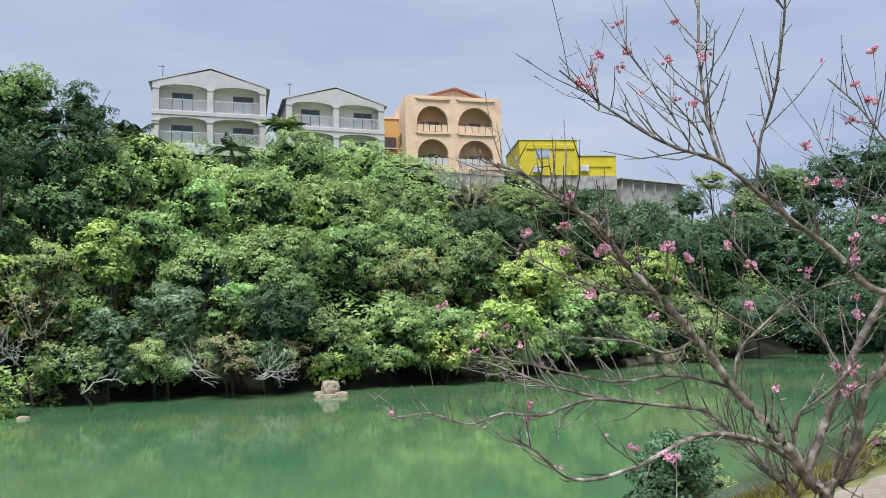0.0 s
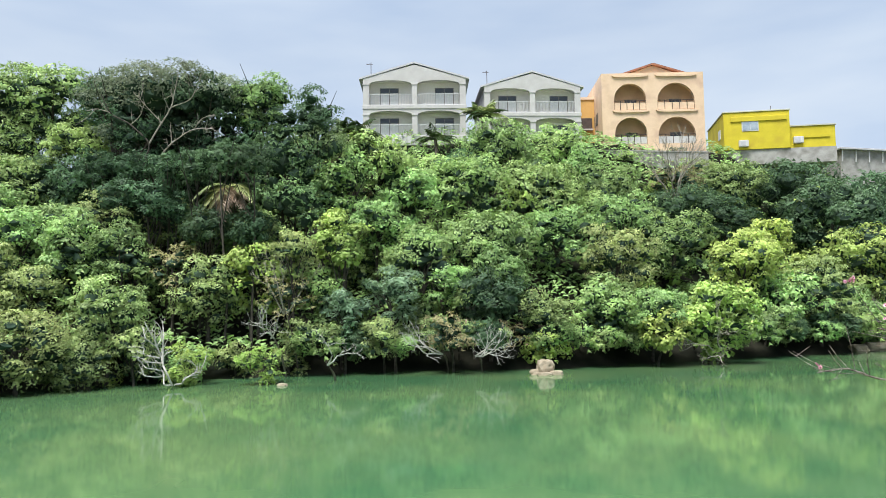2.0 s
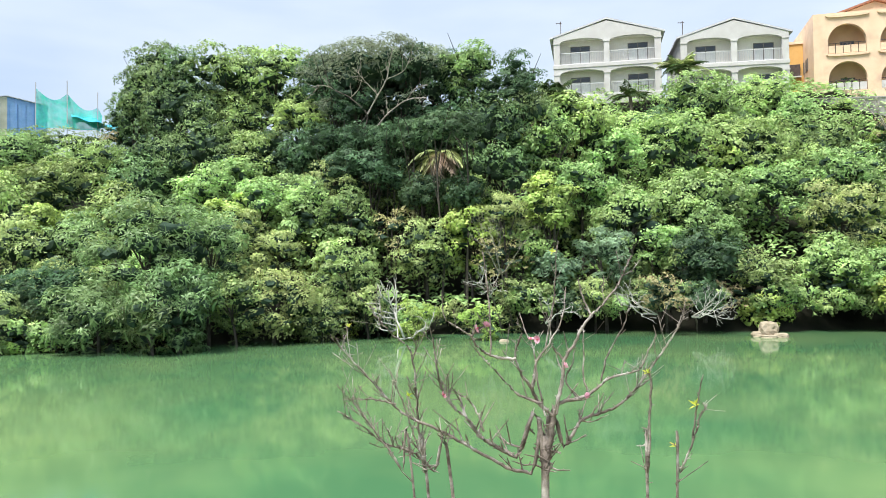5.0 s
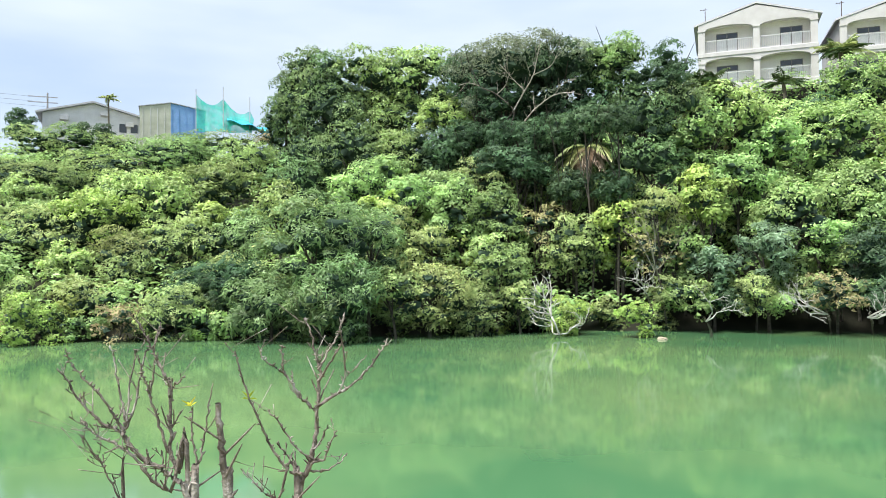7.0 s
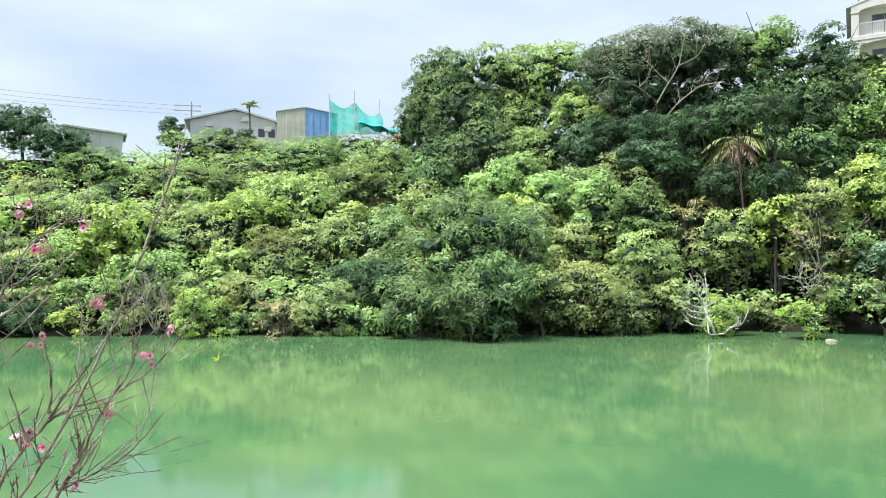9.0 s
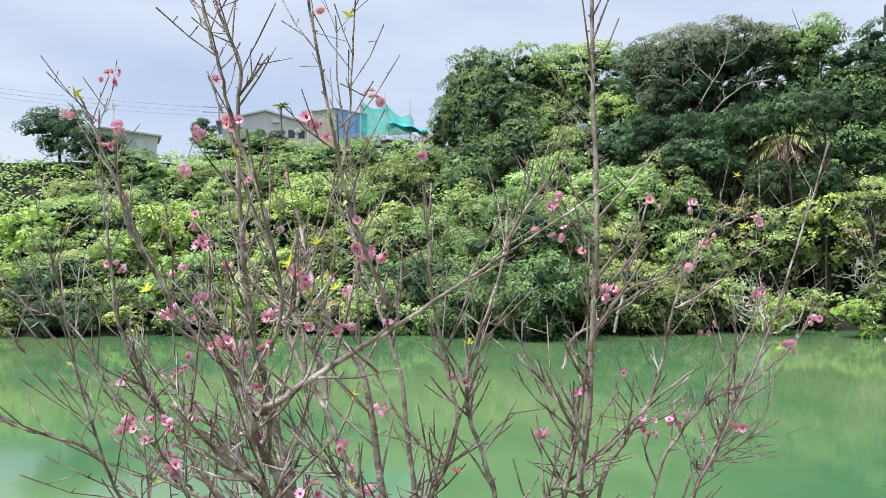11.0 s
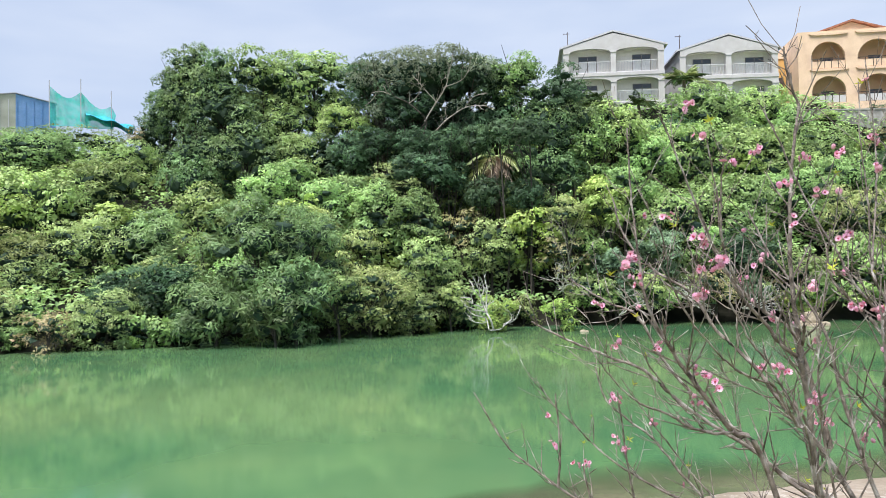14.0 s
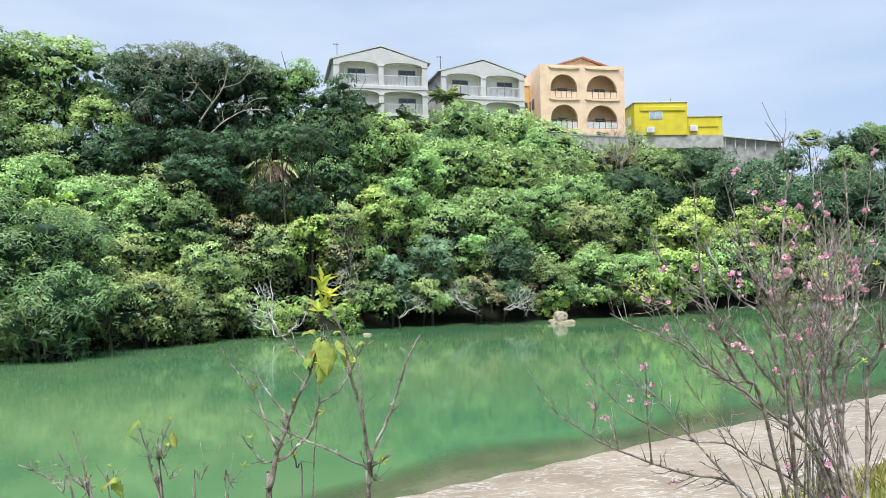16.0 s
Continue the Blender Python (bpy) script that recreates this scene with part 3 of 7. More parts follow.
plants("bright", (9.4, 46, 2.7, 2.7), (13.4, 53.5, 6.2, 3), (15.6, 56, 7.6, 2.1), (23.5, 59, 6, 4), (6.1, 44, 2.13, 1.4), (-11.5, 43, 7.3, 1.7), (-15.6, 41.5, 5.3, 2.4), (-40.2, 35.4, 5.7, 2.7), (-45.3, 31.1, 6.1, 3.1), (-29.3, 38.5, 6.8, 1.6), (-48.5, 23.9, 5.2, 2.8))
plants("mangrove", (-16.9, 35.8, 1.1, 1.2), (-13.3, 36.2, 1, 1.2), (-38, 22, 0.9, 1.8), (-38, 24, 1.3, 1.4), (-32.3, 26.5, 0.8, 1), (-50.7, 21, 0.6, 1.9), (-47.2, 22.5, 0.6, 1.6))
plants("greytree", (-23.2, 46.0, 16.3, 4.2), (-26.6, 46.5, 16.7, 2.7), (-28.3, 50.5, 13.6, 2.7), (-22.3, 50, 13.3, 3.2), (-20.0, 45.9, 16.2, 2.4), (-23.9, 45.1, 13.9, 1.6), (-20.9, 45.1, 13.9, 1.7), (-26.3, 45.6, 14.3, 1.4))
plants("blue", (-8.2, 41.8, 4.1, 1.8), (-10.7, 41, 3.3, 1.5))
plants("dry", (-5.1, 40.3, 2.13, 1.4), (-19.7, 40, 5.8, 1.6), (-13.7, 40.5, 4.2, 1.6), (-34.8, 24, 1, 1.2), (10.8, 62, 13.2, 2.6), (-50, 52, 15.1, 1.6), (-10.9, 50, 10.5, 1.4))
plants("dark", (40.1, 72, 10, 5.5), (44.8, 70, 8.8, 5.6), (51.9, 72, 7.8, 6.7), (64.4, 82, 12.4, 8.7), (42.4, 63, 3.2, 5.1), (49.9, 66, 3.1, 6.2), (35.9, 70, 10.5, 4.1), (33.3, 58, 3.3, 3), (55.6, 85, 13.2, 6.2), (49, 84, 14.7, 4.4))
plants("dark", (-29.1, 52, 12.6, 3.3), (-25.5, 52.5, 13.5, 3.7), (-22.4, 52.5, 12.4, 3.2), (-18.4, 47, 13.2, 2.5), (-26.4, 44.6, 11.9, 1.7), (-23.6, 44.7, 11.6, 1.6), (-20.4, 44.6, 11.4, 1.5), (-24, 45.3, 14.4, 2.9), (-20.8, 45.5, 15.4, 3.1), (-27.2, 48, 16.4, 2.7), (-18.5, 47.5, 15.9, 2.3), (-30.4, 47, 11.6, 2.5))
plants("broad", (-20.8, 43, 8.2, 1.9), (-15.8, 42.5, 7.3, 1.7), (-12.1, 47, 10.9, 2.6), (-10.5, 50, 13, 2.7), (-12.6, 50, 13.2, 2.3), (-8.9, 50, 10.7, 2.7))
plants("dark", (-16.9, 40.3, 11.2, 1.2), (-18.6, 40.8, 11.0, 1.1), (-15.5, 40.4, 11.2, 1.2), (-20.8, 41.6, 11.1, 1.2), (-22.9, 41.9, 11.3, 1.2))
plants("bright", (-11, 41.6, 6.8, 1.5))
plants("fine", (-17.9, 40.5, 4.7, 2.2), (-13.3, 40.6, 6.4, 1.5))
plants("broad", (-7.2, 45, 6.4, 2), (-4.7, 46.1, 6.4, 2.1), (-5.9, 44.1, 4.8, 1.9), (-2.9, 45.1, 5.1, 2), (-4.1, 43.6, 4, 1.5), (-22.3, 39.5, 6.6, 1.9), (-24.7, 39.5, 7.3, 1.8))
plants("dark", (-18.3, 41, 7.7, 1.4), (-15.9, 41.2, 7.5, 1.3), (-20.6, 41.6, 8.8, 1.3), (-21.4, 41, 9.2, 1.5), (-23.2, 41.2, 9.5, 1.5))

# smaller shrubs fill the slope between the large ones
fill = random.Random(11)
for x in np.arange(-66, 78, 5.4):
    for d in np.arange(2.2, 40, 5.4):
        px, pd = x + fill.uniform(-1.7, 1.7), d + fill.uniform(-1.6, 1.6)
        sy = float(np.interp(px, SHORE_X, SHORE_Y))
        edge = float(np.interp(px, WIDE_X, WIDE_D)) - pd
        if edge < 0.5 or pd < 0.8 or (-28 < px < -16 and 41 < sy + pd < 47) or (edge < 5 and -16 < px < 40 and fill.random() < 0.5):
            continue
        k = fill.choices(("broad", "fine", "bright", "dark"), (5, 2 if pd > 8 else 4, 1.2, 1.5))[0]
        r = fill.uniform(1.7, 2.6)
        low = edge < 6 and px > -16
        plant(k, px, sy + pd, float(ground(px, sy + pd)) + r * (0.2 if low else 0.55), r * (0.7 if low else 1), squash=0.6 if low else None)

# a fringe of bushes hangs over the waterline, higher and further out where the bank is undercut
for x in np.arange(-56, 34, 1.75):
    px = x + fill.uniform(-0.6, 0.6)
    far = px > -13
    sy = float(np.interp(px, SHORE_X, SHORE_Y)) + (fill.uniform(-0.9, -0.2) if far else fill.uniform(-0.5, 0.35))
    r = fill.uniform(0.95, 1.4)
    k = fill.choices(("fine", "dark", "broad", "mangrove", "dry"), (4, 3, 3, 1.2, 0.5) if not far else (2, 4, 3, 0.5, 0.5))[0]
    plant(k, px, sy, 0.62 * r if not far else 0.85 + 0.95 * r, r, reach=1.6 if far else 0.0)


# an outer fringe shades the hollow under the undercut bank
for x in np.arange(-12, 34, 2.1):
    px = x + fill.uniform(-0.5, 0.5)
    r = fill.uniform(0.8, 1.15)
    sy = float(np.interp(px, SHORE_X, SHORE_Y)) + fill.uniform(-1.7, -1.2)
    if abs(px + 0.4) > 1.6:
        plant(fill.choices(("dark", "broad", "fine"), (4, 3, 1))[0], px, sy, 0.85 + 0.85 * r, r, reach=2.6)

# a second row closes the low shore further down the river
for x in np.arange(-58, -26, 2.1):
    px = x + fill.uniform(-0.6, 0.6)
    sy = float(np.interp(px, SHORE_X, SHORE_Y)) + fill.uniform(1.6, 2.8)
    r = fill.uniform(1.2, 1.7)
    plant(fill.choices(("fine", "dark", "broad"), (4, 2, 4))[0], px, sy, float(ground(px, sy)) + 0.75 * r, r)


def undergrowth():
    rng = np.random.default_rng(3)
    n = 90000
    x = rng.uniform(-80, 85, n)
    u = rng.uniform(0.01, 1.12, n)
    u = np.where((x > -13) & (u < 0.06), u + 0.3, u)
    y = np.interp(x, SHORE_X, SHORE_Y) + u * np.interp(x, WIDE_X, WIDE_D)
    z = ground(x, y) + 0.5 + 0.9 * np.abs(np.sin(x * 0.9 + y * 0.4) * np.sin(y * 0.8 - x * 0.3)) + rng.uniform(-0.3, 0.15, n)
    a = rng.uniform(0, 6.283, n)
    ahead = np.stack([np.cos(a), np.sin(a) - 0.4, rng.uniform(-0.7, 0.3, n)], -1)
    up = np.stack([rng.normal(size=n) * 0.4, rng.normal(size=n) * 0.4 - 0.4, np.ones(n)], -1)
    s = rng.uniform(0.7, 1.3, n)
    ob = new("undergrowth", leaf_mesh("undergrowth", np.stack([x, y, z], -1), ahead, up, 0.40 * s, 0.19 * s, LEAF["broad"]))
    tagged(ob, "tangle of green creepers covering the slope", "undergrowth", kind="stuff")


undergrowth()


# ---- houses ----
INNER = surface("cream_render", (0.76, 0.73, 0.69), (0.82, 0.80, 0.77), 1.2, 0.8, 25)
WHITE = surface("white_render", (0.50, 0.485, 0.475), (0.57, 0.56, 0.55), 1.2, 0.8, 25, (0.45, 0.43, 0.41), 0.08)
PEACH = surface("peach_render", (0.69, 0.50, 0.34), (0.77, 0.57, 0.40), 1.0, 0.85, 25, (0.54, 0.37, 0.27), 0.1)
YELLOW = surface("yellow_render", (0.56, 0.46, 0.02), (0.64, 0.53, 0.03), 1.0, 0.8, 25, (0.50, 0.38, 0.03), 0.08)
ORANGE = surface("orange_render", (0.60, 0.34, 0.10), (0.66, 0.39, 0.13), 1.0, 0.85, 25)
ROOF_GREY = surface("grey_roof", (0.46, 0.46, 0.49), (0.56, 0.56, 0.59), 2, 0.7, 30)
TILE_RED = surface("red_tile", (0.26, 0.10, 0.06), (0.38, 0.17, 0.10), 4, 0.8, 30)
CONCRETE = surface("concrete", (0.30, 0.29, 0.27), (0.44, 0.43, 0.41), 1.5, 0.9, 30, (0.20, 0.19, 0.17), 0.3)
RAIL_WHITE = surface("white_metal", (0.56, 0.56, 0.56), (0.64, 0.64, 0.64), 3, 0.45, 30)
RAIL_DARK = surface("dark_iron", (0.05, 0.035, 0.03), (0.09, 0.06, 0.05), 3, 0.6, 30)
FRAME = surface("bronze_frame", (0.12, 0.11, 0.10), (0.18, 0.17, 0.16), 3, 0.5, 30)
CURTAIN = surface("pale_curtain", (0.62, 0.64, 0.65), (0.74, 0.75, 0.75), 2, 0.9, 30)
GREY_WALL = surface("grey_panel", (0.68, 0.68, 0.68), (0.78, 0.78, 0.78), 1, 0.7, 20)
BLUE_WALL = surface("blue_panel", (0.16, 0.34, 0.62), (0.24, 0.42, 0.72), 1, 0.6, 20)
OLIVE_WALL = surface("faded_olive_panel", (0.46, 0.47, 0.36), (0.58, 0.58, 0.48), 1, 0.7, 20)


def glass_mat():
    m, n, l, b = material("window_glass", 0.06)
    b.inputs["Base Color"].default_value = (0.03, 0.04, 0.05, 1)
    b.inputs["Specular IOR Level"].default_value = 0.7
    return m


GLASS = glass_mat()


def arch_wall(bm, x0, x1, z_spring, rise, z_top, y0, y1, steps=14):
    """The wall over an arched opening from x0 to x1."""
    pts = []
    for i in range(steps + 1):
        a = math.pi * i / steps
        pts.append(((x0 + x1) / 2 - math.cos(a) * (x1 - x0) / 2, z_spring + math.sin(a) * rise))
    for (xa, za), (xb, zb) in zip(pts, pts[1:]):
        prism(bm, [(xa, za), (xb, zb), (xb, z_top), (xa, z_top)], y0, y1)
    bmesh.ops.remove_doubles(bm, verts=bm.verts, dist=0.0005)


def sliding_window(parent, x, y, z, w, h, curtain=False):
    """A window with its face towards -y."""
    win = part("window", boxes((x, x + w, y - 0.05, y, z, z + 0.06), (x, x + w, y - 0.05, y, z + h - 0.06, z + h), (x, x + 0.06, y - 0.05, y, z, z + h), (x + w - 0.06, x + w, y - 0.05, y, z, z + h), (x + w / 2 - 0.04, x + w / 2 + 0.04, y - 0.06, y, z, z + h)), FRAME, parent, "bronze aluminium sliding window")
    top = z + h - (0.5 if curtain else 0.06)
    part("pane", boxes((x + 0.06, x + w / 2 - 0.04, y - 0.03, y - 0.01, z + 0.06, top)), CURTAIN if curtain else GLASS, win)
    if curtain:
        part("transom_pane", boxes((x + 0.06, x + w - 0.06, y - 0.04, y - 0.02, top + 0.04, z + h - 0.06)), GLASS, win)
    part("pane", boxes((x + w / 2 + 0.04, x + w - 0.06, y - 0.035, y - 0.015, z + 0.06, top)), CURTAIN if curtain else GLASS, win)


def balustrade(parent, x0, x1, y, z, h, mat, step=0.14):
    rows = [(x0, x1, y - 0.03, y + 0.03, z + h - 0.06, z + h), (x0, x1, y - 0.02, y + 0.02, z + 0.06, z + 0.10)]
    k = max(2, int((x1 - x0) / step))
    rail = part("railing", boxes(*rows), mat, parent, "white metal balcony railing" if mat is RAIL_WHITE else "dark iron balcony railing")
    bar = None
    for i in range(k):
        if bar is None:
            bar = part("baluster", boxes((-0.014, 0.014, -0.014, 0.014, 0.06, h - 0.03)), mat, rail)
            ob = bar
        else:
            ob = new("baluster", bar.data)
            ob.parent = rail
        ob.matrix_local = pose(x0 + (x1 - x0) * (i + 0.5) / k, y, z)


def white_house(m, w, label, ant):
    """A two-storey house, front along +x at y = 0, floor at z = 0."""
    h = thing("house", m, label, "house", "houses on the ridge")
    pil, mid, f2, eave, apex, deep = 0.55, 0.5, 2.85, 5.35, 6.75, 9.0
    bm = bmesh.new()
    half = (w - 2 * pil - mid) / 2
    for i in range(2):
        z0 = i * f2
        for a, b in ((0, pil), (pil + half, pil + half + mid), (w - pil, w)):
            box(bm, a, b, 0, 0.35, z0, z0 + 1.95)
        for a in (pil, pil + half + mid):
            arch_wall(bm, a, a + half, z0 + 1.95, 0.38, z0 + 2.5, 0, 0.35)
        for a, b in ((0, pil), (pil + half, pil + half + mid), (w - pil, w)):
            box(bm, a, b, 0, 0.35, z0 + 1.95, z0 + 2.5)
    prism(bm, [(0, f2 + 2.5), (w, f2 + 2.5), (w, eave), (w / 2, apex - 0.12), (0, eave)], 0, 0.35)
    part("front_wall", bm, WHITE, h)
    for z in (0, f2):
        for a, b in ((0, pil), (pil + half, pil + half + mid), (w - pil, w)):
            part("capital", boxes((a - 0.05, b + 0.05, -0.05, 0.0, z + 1.90, z + 2.02)), WHITE, h, "moulded white pillar band")
    part("floor_slab", boxes((-0.05, w + 0.05, -0.06, 2.0, f2 - 0.35, f2), bevel=0.02), WHITE, h, "white balcony floor band")
    part("floor_slab", boxes((-0.05, w + 0.05, -0.06, 2.0, -0.9, 0), bevel=0.02), WHITE, h)
    part("side_wall", boxes((0, 0.25, 0.35, deep, -0.9, eave)), WHITE, h)
    part("side_wall", boxes((w - 0.25, w, 0.35, deep, -0.9, eave)), WHITE, h)
    part("inner_wall", boxes((0.25, w - 0.25, 1.05, 1.3, 0, f2 - 0.35), (0.25, w - 0.25, 1.05, 1.3, f2, eave)), INNER, h)
    part("partition", boxes((pil + half + 0.1, pil + half + mid - 0.1, 0.35, 1.05, 0, f2 - 0.35), (pil + half + 0.1, pil + half + mid - 0.1, 0.35, 1.05, f2, eave)), INNER, h)
    part("balcony_ceiling", boxes((0.25, w - 0.25, 0.35, 1.05, eave - 0.1, eave)), INNER, h)
    for i in range(2):
        for k, a in enumerate((pil, pil + half + mid)):
            xo = a + (half * 0.24 if k == 0 else half * 0.42)
            sliding_window(h, xo, 1.05, i * f2 + 0.02, 1.75, 1.85, True)
            balustrade(h, a, a + half, 0.18, i * f2, 1.1, RAIL_WHITE)
    roof = bmesh.new()
    for s in (-1, 1):
        x_out, x_in = w / 2 + s * (w / 2 + 0.35), w / 2
        z_out = eave - 0.35 * (apex - eave) / (w / 2)
        prism(roof, [(x_out, z_out), (x_in, apex), (x_in, apex + 0.16), (x_out, z_out + 0.16)], -0.05, deep + 0.4)
    part("roof", roof, ROOF_GREY, h, "grey gabled roof with thin eaves")
    if ant:
        an = part("antenna", boxes((0.55, 0.61, 2.4, 2.46, eave - 0.1, eave + 2.3)), RAIL_DARK, h, "thin television aerial")
        part("antenna_arm", boxes((0.15, 0.75, 2.41, 2.44, eave + 2.12, eave + 2.16), (0.2, 0.22, 2.2, 2.66, eave + 2.12, eave + 2.15), (0.45, 0.47, 2.2, 2.66, eave + 2.12, eave + 2.15)), RAIL_DARK, an)
    return h


white_house(pose(-15.2, 67.5, 18.9, 0, 0, 7), 9.4, "white two-storey house with arched balconies and grey gable", True)
white_house(pose(-4.25, 70.8, 18.7, 0, 0, 9), 9.2, "white rendered house with shallow arched balconies and aerial", True)


def peach_house(m):
    h = thing("house", m, "peach-coloured house with round-arched loggias and red ridge", "house", "houses on the ridge")
    w, f2, top, deep = 9.9, 3.38, 7.05, 11.0
    arches = ((1.2, 3.1), (5.4, 3.6))
    bm = bmesh.new()
    for i in range(2):
        z0 = i * f2
        for a, b in ((0, 1.2), (4.3, 5.4), (9.0, w)):
            box(bm, a, b, 0, 0.4, z0, z0 + f2)
        for a, op in arches:
            arch_wall(bm, a, a + op, z0 + 2.62 - op / 2, op / 2, z0 + f2, 0, 0.4, 20)
    box(bm, 0, w, 0, 0.4, 2 * f2, top)
    part("front_wall", bm, PEACH, h)
    part("side_wall", boxes((0, 0.3, 0.4, deep, -0.9, top)), PEACH, h)
    part("side_wall", boxes((w - 0.3, w, 0.4, deep, -0.9, top)), PEACH, h)
    part("inner_wall", boxes((0.3, w - 0.3, 1.8, 2.1, 0, top)), PEACH, h)
    part("floor_slab", boxes((0.3, w - 0.3, 0.4, 2.2, f2 - 0.2, f2)), PEACH, h)
    part("floor_slab", boxes((-0.02, w + 0.02, -0.02, 2.2, -0.9, 0)), PEACH, h)
    part("balcony_ceiling", boxes((0.3, w - 0.3, 0.4, 2.2, 2 * f2 - 0.1, 2 * f2 + 0.1)), PEACH, h)
    part("back_wall", boxes((0.3, w - 0.3, deep - 0.3, deep, -0.9, top)), PEACH, h)
    for a, op in arches:
        for z in (f2 - 0.28, 2 * f2 - 0.15):
            cor = bmesh.new()
            prism(cor, [(a - 0.2, z + 0.2), (a + op + 0.25, z + 0.2), (a + op + 0.1, z + 0.05), (a + op * 0.8, z), (a + op * 0.2, z), (a, z + 0.05)], -0.14, 0.0)
            part("cornice", cor, PEACH, h)
    for i in range(2):
        for a, op in arches:
            z0 = i * f2
            k = 5
            low = part("parapet", boxes(*[(a + op * j / k + 0.04, a + op * (j + 1) / k - 0.04, 0.08, 0.22, z0 + 0.05, z0 + 0.72) for j in range(k)]), WHITE if i == 0 else PEACH, h, "low parapet of pale panels")
            part("railing", boxes((a, a + op, 0.12, 0.17, z0 + 0.92, z0 + 0.97), *[(a + op * j / k - 0.03, a + op * j / k + 0.03, 0.10, 0.18, z0, z0 + 0.95) for j in range(k + 1)]), RAIL_DARK, low, "dark iron handrail")
            sliding_window(h, a + op * 0.45, 1.8, z0 + 0.5, 1.2, 1.0)
    roof = bmesh.new()
    zc = top + 1.2
    prism(roof, [(1.4, top - 0.15), (w / 2 + 0.4, zc - 0.1), (w - 1.0, top - 0.15)], 1.2, deep)
    part("gable", roof, PEACH, h)
    edge = bmesh.new()
    for s in (-1, 1):
        xo = w / 2 + 0.4 + s * 3.9
        prism(edge, [(xo, top - 0.12), (w / 2 + 0.4, zc - 0.08), (w / 2 + 0.4, zc + 0.1), (xo, top + 0.05)], 0.9, deep)
    part("roof", edge, TILE_RED, h, "reddish brown tiled roof edge")
    an = part("annex", boxes((-3.0, -0.02, 4.0, 10.0, -0.9, 5.6)), ORANGE, h, "deeper orange side wing")
    part("annex_parapet", boxes((-3.1, 0.0, 3.9, 10.0, 5.6, 5.85)), PEACH, an)
    win = part("window", boxes((-1.75, -0.35, 3.7, 4.0, 2.5, 3.6), bevel=0.02), RAIL_DARK, h, "dark barred window box")
    part("sill", boxes((-1.85, -0.25, 3.62, 4.0, 2.36, 2.48)), WHITE, win)
    for z in (2.6,):
        side = part("window", boxes((-0.05, 0.0, 2.2, 3.1, z, z + 1.1), (-0.05, 0.0, 3.6, 4.0, z, z + 1.1)), FRAME, h)
    return h


peach_house(pose(7.1, 74.4, 18.85, 0, 0, 4))


# The sky's reflection is put into the panes' blue-grey base colour.
PALE_GLASS = surface("painted_sky_glass", (0.26, 0.33, 0.42), (0.42, 0.48, 0.54), 1.5, 0.12, 10)


def yellow_house(m):
    h = thing("house", m, "bright yellow flat-roofed house with a lower annex", "house", "houses on the ridge")
    part("wall", boxes((0, 6.6, 0, 8.5, 0, 4.0), bevel=0.03), YELLOW, h)
    part("roof_trim", boxes((-0.08, 6.68, -0.08, 8.6, 4.0, 4.14), bevel=0.02), OLIVE_WALL, h, "olive roof edging")
    part("band", boxes((0.7, 6.3, -0.12, 0.0, 3.0, 3.5), bevel=0.02), YELLOW, h)
    part("annex", boxes((6.6, 11.2, 0.6, 7.0, 0, 2.35), bevel=0.03), YELLOW, h)
    part("roof_trim", boxes((6.6, 11.3, 0.5, 7.1, 2.35, 2.47)), OLIVE_WALL, h)
    part("band", boxes((7.2, 10.6, 0.5, 0.6, 1.1, 1.4)), YELLOW, h)
    part("plinth", boxes((0.1, 11.1, 0.15, 8.4, -1.6, 0)), CONCRETE, h, "grey concrete plinth")
    for x, w in ((1.9, 1.5),):
        win = part("window", boxes((x - 0.09, x + w + 0.09, -0.05, 0.0, 1.95, 3.0)), RAIL_WHITE, h, "white-framed window")
        for a, b in ((0, 0.48), (0.52, 1)):
            part("pane", boxes((x + w * a, x + w * b, -0.07, -0.05, 2.06, 2.90)), PALE_GLASS, win)
    part("window", boxes((-0.06, 0.0, 1.6, 2.6, 1.6, 2.6)), CURTAIN, h)
    for x, y, z in ((1.4, -0.45, 0.25), (7.0, 0.15, 0.5)):
        ac = part("air_conditioner", boxes((x, x + 0.95, y, y + 0.38, z, z + 0.7), bevel=0.03), RAIL_WHITE, h, "white outdoor air-conditioner box")
        part("fan_grille", boxes((x + 0.12, x + 0.62, y - 0.02, y, z + 0.1, z + 0.6)), ROOF_GREY, ac)
    part("mast", boxes((5.6, 5.64, 3, 3.04, 4.1, 5.3)), RAIL_DARK, h)
    return h


yellow_house(pose(20.7, 82.0, 19.4, 0, 0, -4))
ret = part("retaining_wall", boxes((0, 24, 0, 0.35, -1.6, 0.45), (0, 24, -0.06, 0.41, 0.45, 0.57)), CONCRETE, None)
ret.matrix_world = pose(-6.5, 68.6, 17.2, 0, 0, 13)
tagged(ret, "low grey concrete wall at the slope's edge", "wall")


